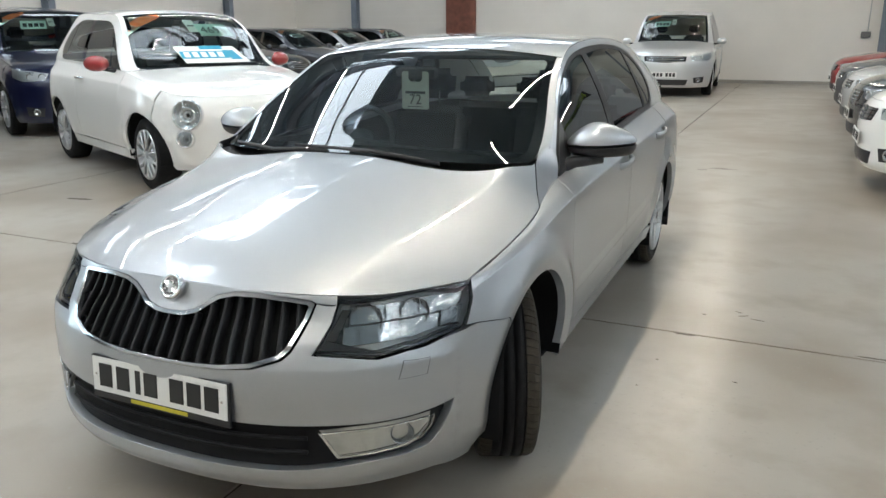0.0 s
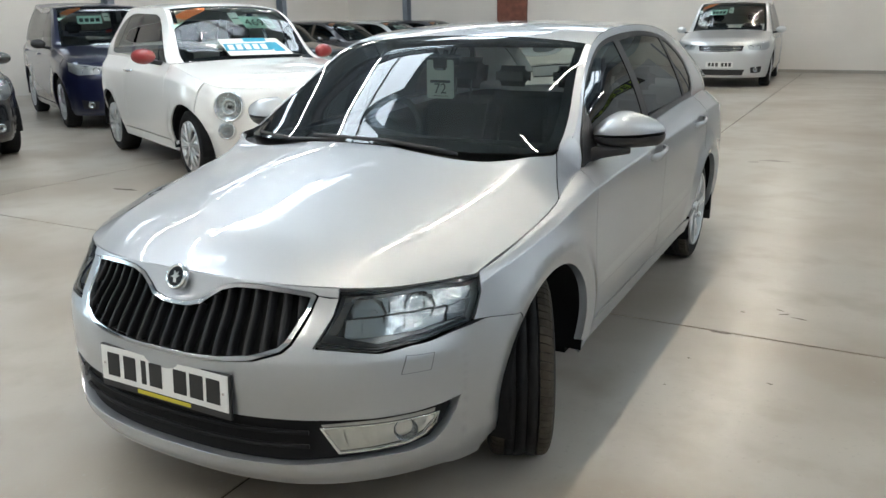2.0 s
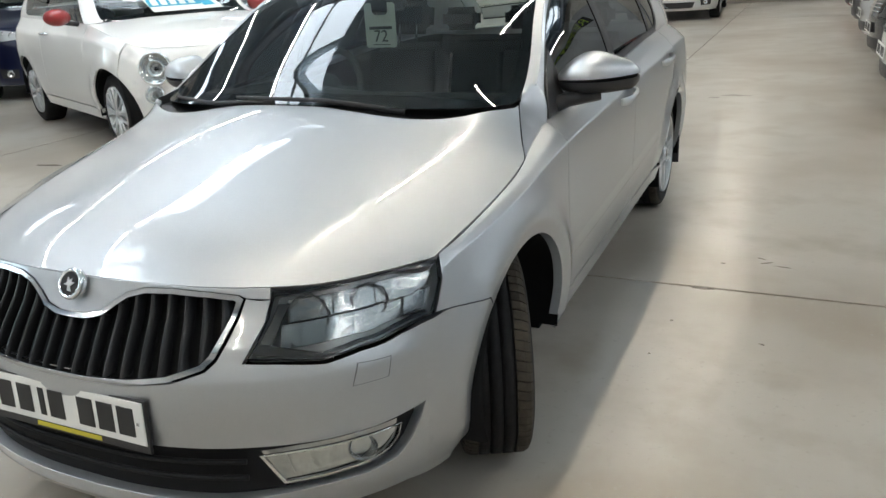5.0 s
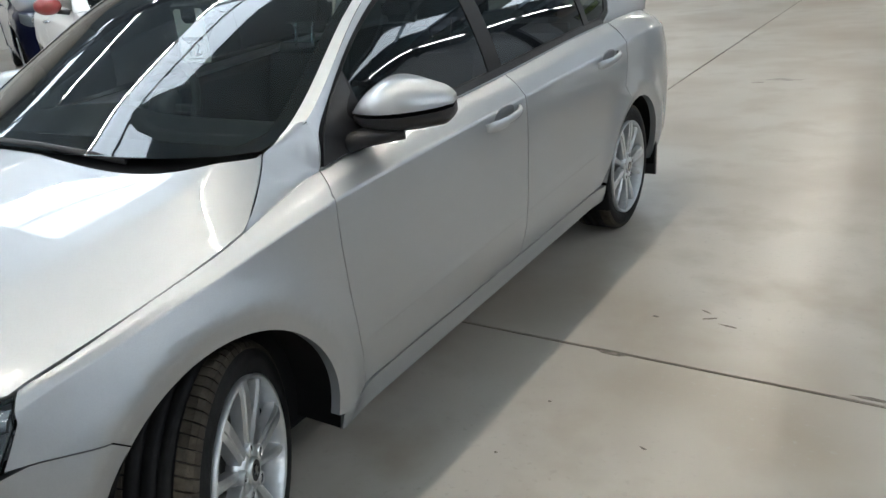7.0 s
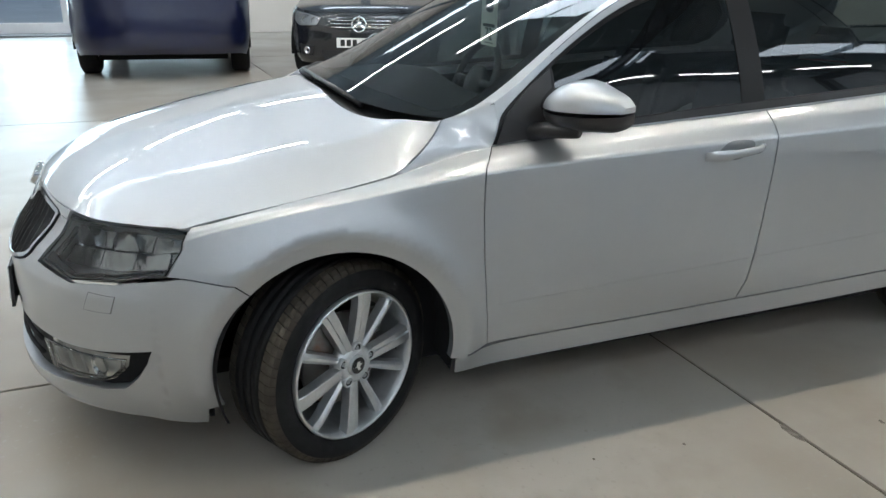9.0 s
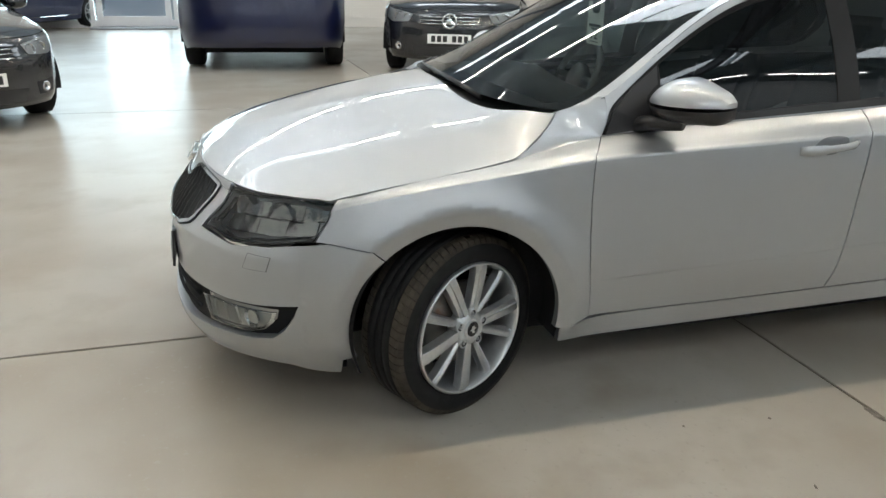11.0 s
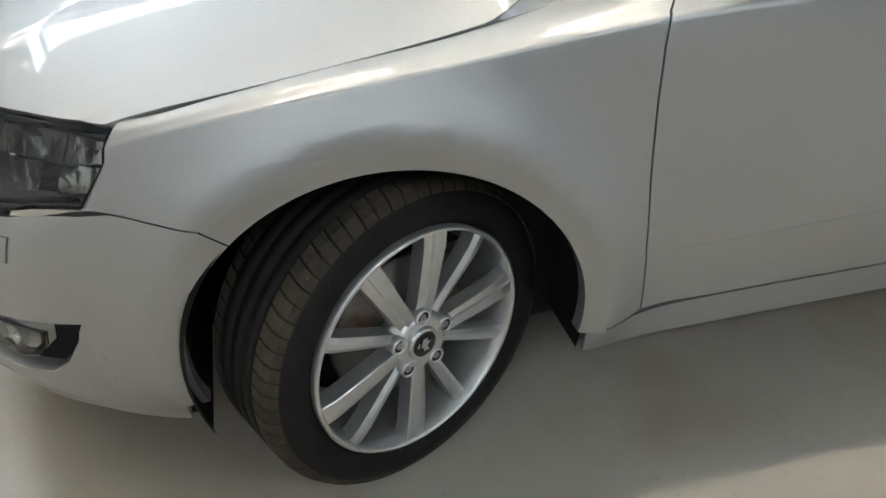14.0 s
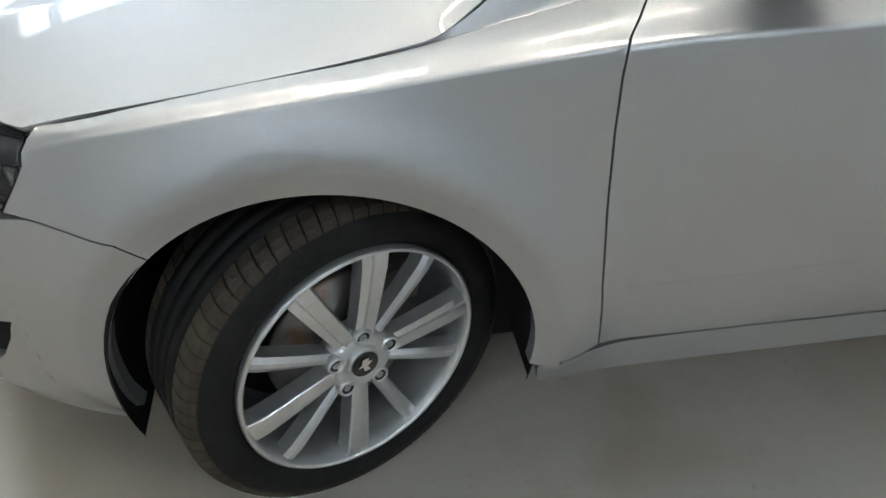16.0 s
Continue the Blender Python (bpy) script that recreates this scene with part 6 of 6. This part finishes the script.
        win = [H(a0, .05)] + [H(y, h) for y, h in smooth_line([(a0 + .08, .34), (a0 + .28, .66), (a0 + .52, .83), (a0 + .8, .88), ((a0 + a1) / 2 + .2, .89), (a1 - .35, .86), (a1 - .12, .70), (a1, .35)], 3)] + [H(a1 - .02, .10), H(a1 - .10, .05)]
        win = [p for p in win]
        fr = panel("side_frame", sh.cabin, cabp, colour, car_, .07, .01, holes=[win], mirror=mi)
        split = cuts[1] if doors == 2 else cuts[-1] - .05
        arr = np.array(win)
        for nm, lo, hi in (("front_window", a0, split - .02), ("rear_window", split + .03, a1)):
            pts = [p for p in dense(win, .03) if lo <= p[0] <= hi]
            if len(pts) > 3:
                panel(nm, sh.cabin, pts, glass_mat, fr, .10, 0, mirror=mi, lift=-.004)
        # mirror
        c = sh.cabin(np.array([H(a0 + .12, .10)]))[0]
        bm = bmesh.new()
        bmesh.ops.create_uvsphere(bm, u_segments=18, v_segments=10, radius=1)
        for v in bm.verts:
            v.co = Vector((v.co.x * .105, v.co.y * (.075 if v.co.y < 0 else .03), v.co.z * .068))
        bm.transform(Matrix.Translation((s * (c[0] + .15), c[1] + .06, c[2] + .045)) @ pose(0, 0, 0, 0, 0, s * 15))
        mr = part("door_mirror", bm, mirror or colour, car_, smooth=60)
        part("arm", bm_tube([(s * (c[0] - .01), c[1] + .02, c[2] - .02), (s * (c[0] + .10), c[1] + .06, c[2])], [.022, .018], 8), BLACK, mr, smooth=60)
    part("floor_pan", bm_box((-hw + .28, -.5, .19), (hw - .28, wb + .5, .26)), VOID, car_)
    part("floor_pan", bm_box((-hw + .08, sh.arch_r + .05, .20), (hw - .08, wb - sh.arch_r - .05, .26)), VOID, car_)
    # hood
    e = sh.edge
    ymax = float(e[-1, 1])
    sd = [(max(0, a - .004), b + .003) for a, b in e[::8, :2]]
    cy = sh.mid(np.array([sh.y0]))[0, 0]
    xr = sd[-1][0]
    hp = sd + [(a, cy + .01 + (ymax - cy - .01) * (a / xr) ** 2.2) for a in np.linspace(xr, 0, 12)]
    panel("hood", sh.hood, hp + [(-a, b) for a, b in reversed(hp)][1:-1], colour, car_, .05, .012)
    # roof, screens and pillars
    T = lambda t, q: (t, q * .6)
    t0, t1 = sh.y0 + .01, sh.y1 - .05
    ty = float(np.interp(1, [0, 1], [0, 1]))
    ta = sh.top_y
    tb = sh.roof_end
    ws = [T(t0, q) for q in np.linspace(-.92, .92, 9)] + [T(t, .935) for t in np.linspace(t0 + .05, ta, 8)] + [T(ta + .02, q) for q in np.linspace(.92, -.92, 9)] + [T(t, -.935) for t in np.linspace(ta, t0 + .05, 8)]
    wi = [T(t0 + .07, q) for q in np.linspace(-.85, .85, 9)] + [T(t, .88) for t in np.linspace(t0 + .1, ta - .03, 8)] + [T(ta - .015, q) for q in np.linspace(.85, -.85, 9)] + [T(t, -.88) for t in np.linspace(ta - .03, t0 + .1, 8)]
    sc = panel("windscreen", sh.roof, ws, SCREEN, car_, .10, 0, flip=True, lift=-.002)
    panel("screen_border", sh.roof, ws, GLOSS_BLACK, sc, .08, 0, holes=[wi], flip=True, lift=-.005)
    for s in (-1, 1):
        for p0, p1, q in ((t0, ta + .02, .937), (tb, t1, .86)):
            pil = [T(t, s * q) for t in np.linspace(p0, p1, 8)] + [T(t, s * 1.0) for t in np.linspace(p1, p0, 8)]
            panel("pillar", sh.roof, pil if s < 0 else pil[::-1], colour, car_, .06, .005, flip=True)
    panel("roof_panel", sh.roof, [T(ta + .025, q) for q in np.linspace(-1, 1, 9)] + [T(tb - .005, q) for q in np.linspace(1, -1, 9)], colour, car_, .08, .006, flip=True)
    panel("back_window", sh.roof, [T(tb, -.855), T(tb, .855), T(t1, .855), T(t1, -.855)], glass_mat, car_, .10, 0, flip=True)
    # grille, plates, seats
    if bar_grille:
        gz0, gz1, gx = nose_z - .185, nose_z - .055, hw * .46
        g = panel("grille", sh.body, [B(0, gz1), B(gx, gz1 - .005), B(gx - .03, gz0 + .02), B(0, gz0)] + [(-a, b) for a, b in [B(gx - .03, gz0 + .02), B(gx, gz1 - .005)]], GLOSS_BLACK, car_, .04, .01, lift=.004)
        for z in np.linspace(gz0 + .03, gz1 - .025, 3):
            part("grille_bar", bm_tube([tuple(sh.body(np.array([B(abs(x), z)]))[0] * (1 if x >= 0 else -1, 1, 1) + np.array((0, -.008, 0))) for x in np.linspace(-gx + .05, gx - .05, 9)], .006, 6), CHROME if colour is not WHITE else BLACK, g, smooth=60)
    panel("lower_intake", sh.body, [B(0, .36), B(hw * .5, .36), B(hw * .46, .25), B(0, .245)] + [(-a, b) for a, b in [B(hw * .46, .25), B(hw * .5, .36)]], BLACK, car_, .05, .01, lift=.003)
    yb = float(sh.body(np.array([B(0, .46)]))[0, 1])
    if plate:
        pm = pose(0, yb - .012, .455, 88, 0, 0)
        pl = part("number_plate", bm_prism([(-.26, -.055), (.26, -.055), (.26, .055), (-.26, .055)], -.004, 0, pm), PLATE, car_)
        for x in (-.19, -.12, -.05, .06, .13, .20):
            part("plate_bar", bm_prism([(x - .025, -.036), (x + .025, -.036), (x + .025, .036), (x - .025, .036)], .0005, .002, pm), INK, pl)
    if emblem:
        em = pose(0, float(sh.body(np.array([B(0, nose_z - .12)]))[0, 1]) - .03, nose_z - .12, 82, 0, 0)
        bm = bm_lathe([(.0, .070), (.012, .074), (.012, .086), (-.01, .092)], 32, axis="z")
        bm.transform(em)
        ring = part("emblem", bm, CHROME, car_, "plain round chrome emblem", smooth=40)
        bm = bm_lathe([(.002, .001), (.004, .030), (-.01, .034)], 20, axis="z")
        bm.transform(em)
        part("emblem_disc", bm, CHROME, ring, smooth=40)
        for q in (90, 210, 330):
            part("emblem_bar", bm_tube([em @ Vector((.03 * math.cos(radians(q)), .03 * math.sin(radians(q)), .004)), em @ Vector((.075 * math.cos(radians(q)), .075 * math.sin(radians(q)), .006))], [.012, .006], 6), CHROME, ring)
    if rear_plate:
        ye = float(sh.body(np.array([(end, .35)]))[0, 1])
        pm = pose(0, ye + .025, 1.02, 88, 0, 180)
        pl = part("number_plate", bm_prism([(-.26, -.055), (.26, -.055), (.26, .055), (-.26, .055)], -.02, 0, pm), material("plate_yellow", (.75, .55, .03), .35), car_)
        for x in (-.19, -.12, -.05, .06, .13, .20):
            part("plate_bar", bm_prism([(x - .025, -.036), (x + .025, -.036), (x + .025, .036), (x - .025, .036)], .0005, .002, pm), INK, pl)
    for sx in (-.36, .36):
        seat = thing("front_seat", "", "")
        seat.parent = car_
        zs = sh.seat_z
        part("seat_cushion", padded((sx - .22, 1.0, zs - .12), (sx + .22, 1.45, zs), .05), CLOTH, seat)
        part("backrest", padded((sx - .22, 1.38, zs), (sx + .22, 1.50, zs + .55), .05, -14, (sx, 1.4, zs)), CLOTH, seat)
        part("headrest", padded((sx - .12, 1.50, zs + .57), (sx + .12, 1.58, zs + .74), .04), CLOTH, seat)
    dz = sh.rail(np.array([sh.y0]))[0, 1]
    part("dashboard", padded((-hw + .17, sh.y0 + .10, dz - .35), (hw - .17, sh.y0 + .52, dz - .01), .04), DASH, car_)
    # cards in the screen: hanger, price card and corner flash
    if cards:
        def on_screen(t, q, dz_=-.02):
            p0 = sh.roof(np.array([T(t, q)]))[0]
            px = sh.roof(np.array([T(t, q + .02)]))[0] - sh.roof(np.array([T(t, q - .02)]))[0]
            pt = sh.roof(np.array([T(t + .02, q)]))[0] - sh.roof(np.array([T(t - .02, q)]))[0]
            ex, et = Vector(px).normalized(), Vector(pt)
            ez = ex.cross(et).normalized()
            et = ez.cross(ex)
            mm = Matrix((ex, et, ez)).transposed().to_4x4()
            mm.translation = Vector(p0) + ez * dz_
            return mm
        tm = (t0 + ta) / 2
        card = lambda nm, mm, w, h, mat, d=0.0: part(nm, bm_prism([(-w, -h), (w, -h), (w, h), (-w, h)], d, d + .0012, mm), mat, car_)
        mm = on_screen(tm + .14, -.02)
        card("hanger", mm, .045, .10, CARD)
        card("hanger_bar", mm, .03, .008, INK, .002)
        mm = on_screen(tm + .10, -.36 if not big_card else .32)
        card("price_card", mm, .17, .09, MINT)
        if big_card:
            tx = text_mesh("price", "4695", .14, mm @ Matrix.Translation((0, -.01, .004)), INK, car_)
        else:
            for k in range(4):
                part("price_bar", bm_prism([(-.14 + .075 * k, -.05), (-.085 + .075 * k, -.05), (-.085 + .075 * k, .03), (-.14 + .075 * k, .03)], .002, .003, mm), INK, car_)
        mm = on_screen(ta - .10, -.72)
        part("corner_flash", bm_prism([(-.12, -.13), (.16, .09), (.16, .14), (.02, .14), (-.12, .02)], 0, .001, mm), ORANGE, car_)
        part("corner_flash", bm_prism([(-.14, -.20), (-.02, -.06), (-.12, .0), (-.16, -.10)], 0, .001, mm), MINT, car_)
        if big_card:
            mm = on_screen(t0 + .13, .06, .012)
            part("big_card", bm_prism([(-.30, -.10), (.32, -.10), (.24, .13), (-.34, .13)], 0, .003, mm), CARD, car_)
            part("card_band", bm_prism([(-.10, .085), (.12, .085), (.12, .135), (-.10, .135)], .0035, .005, mm), TEAL, car_)
            part("card_band", bm_prism([(.16, -.06), (.26, -.06), (.21, .07), (.10, .07)], .0035, .005, mm), TEAL, car_)
            part("card_band", bm_prism([(-.31, -.04), (.14, -.04), (.14, .06), (-.31, .06)], .0035, .005, mm), TEAL, car_)
            for k in range(5):
                part("card_bar", bm_prism([(-.28 + .08 * k, -.025), (-.225 + .08 * k, -.025), (-.225 + .08 * k, .045), (-.28 + .08 * k, .045)], .0055, .007, mm), CARD, car_)
    return car_


def shell(*a, **k):
    """A plain shell that also keeps the screen's head, the roof's end and the seat height."""
    sh = plain_shell(*a, **k)
    sh.top_y, sh.roof_end, sh.seat_z = a[7], a[9], .50 + (a[8] - 1.45) * .8
    return sh


#                half_w fo  wb    ro   hoodf hoodr cowl top_y high roofend tail tailz belt0 belt1 wheel
CITY = shell(.825, .71, 2.30, .55, .78, .98, .22, .98, 1.49, 2.25, 2.72, 1.00, .95, 1.00, .295, np_=2.3, bulge=.01)
SUV = shell(.925, .90, 2.69, .90, .88, 1.10, .25, 1.15, 1.68, 3.05, 3.50, 1.12, 1.06, 1.14, .355, np_=2.6)
WAGON = shell(.945, .90, 2.75, .90, .90, 1.12, .25, 1.10, 1.72, 3.15, 3.60, 1.14, 1.08, 1.16, .355, np_=2.6)
SALOON = shell(.905, .85, 2.76, 1.05, .78, 1.00, .25, 1.20, 1.45, 2.75, 3.62, 1.02, .95, 1.02, .325, np_=2.5)
HATCH = shell(.885, .86, 2.60, .80, .78, 1.00, .22, 1.10, 1.46, 2.75, 3.22, 1.05, .95, 1.03, .315, np_=2.5)
MPV = shell(.95, .92, 2.92, 1.01, .88, 1.12, .15, 1.05, 1.72, 3.30, 3.80, 1.12, 1.05, 1.10, .345, np_=2.7)

plain_car("white two-door city car with red mirrors and cards in its screen", pose(-3.72, 4.04, 0, 0, 0, 65) @ Matrix.Scale(1.18, 4), CITY, WHITE, .295, "round", 1, REDP, dlo=(.52, 2.30), big_card=True, bar_grille=False, spokes=7, glass_mat=SCREEN)
plain_car("navy blue family car with a price card behind its screen", pose(-8.85, 6.5, 0, 0, 0, 63) @ Matrix.Scale(1.10, 4), WAGON, NAVY, .355, dlo=(.55, 3.10), mirror=BLACK)
plain_car("black saloon car with a chrome-barred grille", pose(-8.0, 2.78, 0, 0, 0, 67) @ Matrix.Scale(1.12, 4), SALOON, BLACKP, .325, dlo=(.50, 2.95), emblem=True)
plain_car("navy blue car standing tail first with a yellow rear plate", pose(-12.3, .50, 0, 0, 0, -96) @ Matrix.Scale(1.22, 4), WAGON, NAVY, .355, dlo=(.55, 3.10), plate=False, rear_plate=True, cards=False)
plain_car("black car with a broad chrome-barred grille near the entrance", pose(-5.03, -3.02, 0, 0, 0, 120), SALOON, BLACKP, .325, dlo=(.50, 2.95), cards=False, emblem=True)
plain_car("dark blue car parked by the glazed shop front", pose(-14.0, -5.0, 0, 0, 0, 60), HATCH, NAVY, .315, dlo=(.50, 2.72))
for k, (x, y, tn, sh, col, what) in enumerate([(-9.8, 9.9, 84, SUV, BLACKP, "black saloon car in the row of parked cars"), (-9.8, 12.8, 88, HATCH, BLACKP, "black hatchback car in the row of parked cars"), (-9.8, 15.6, 90, SALOON, GREYP, "dark grey saloon car in the row of parked cars"), (-9.8, 18.3, 90, SALOON, PALEP, "pale silver saloon car in the row of parked cars"), (-9.8, 20.9, 90, HATCH, GREYP, "dark grey hatchback car in the row of parked cars")]):
    plain_car(what, pose(x, y, 0, 0, 0, tn) @ Matrix.Scale(1.12, 4), sh, col, .32, dlo=(.50, 2.75), group="row of parked cars")
plain_car("pale silver people carrier facing out from the white wall", pose(-1.35, 17.5, 0, 0, 0, 3) @ Matrix.Scale(1.13, 4), MPV, PALEP, .345, dlo=(.45, 3.45))
for y, sh, col, what in ((6.35, HATCH, WHITE, "white hatchback car parked nose to the aisle"), (8.75, SALOON, BLACKP, "black saloon car parked nose to the aisle"), (11.0, SALOON, PALEP, "pale silver saloon car parked nose to the aisle"), (13.6, HATCH, GREYP, "dark grey hatchback car parked nose to the aisle"), (17.0, HATCH, REDP, "red hatchback car parked nose to the aisle")):
    plain_car(what, pose(3.16, y, 0, 0, 0, -88) @ Matrix.Scale(1.10, 4), sh, col, .32, dlo=(.50, 2.75), cards=False, group="cars along the aisle")
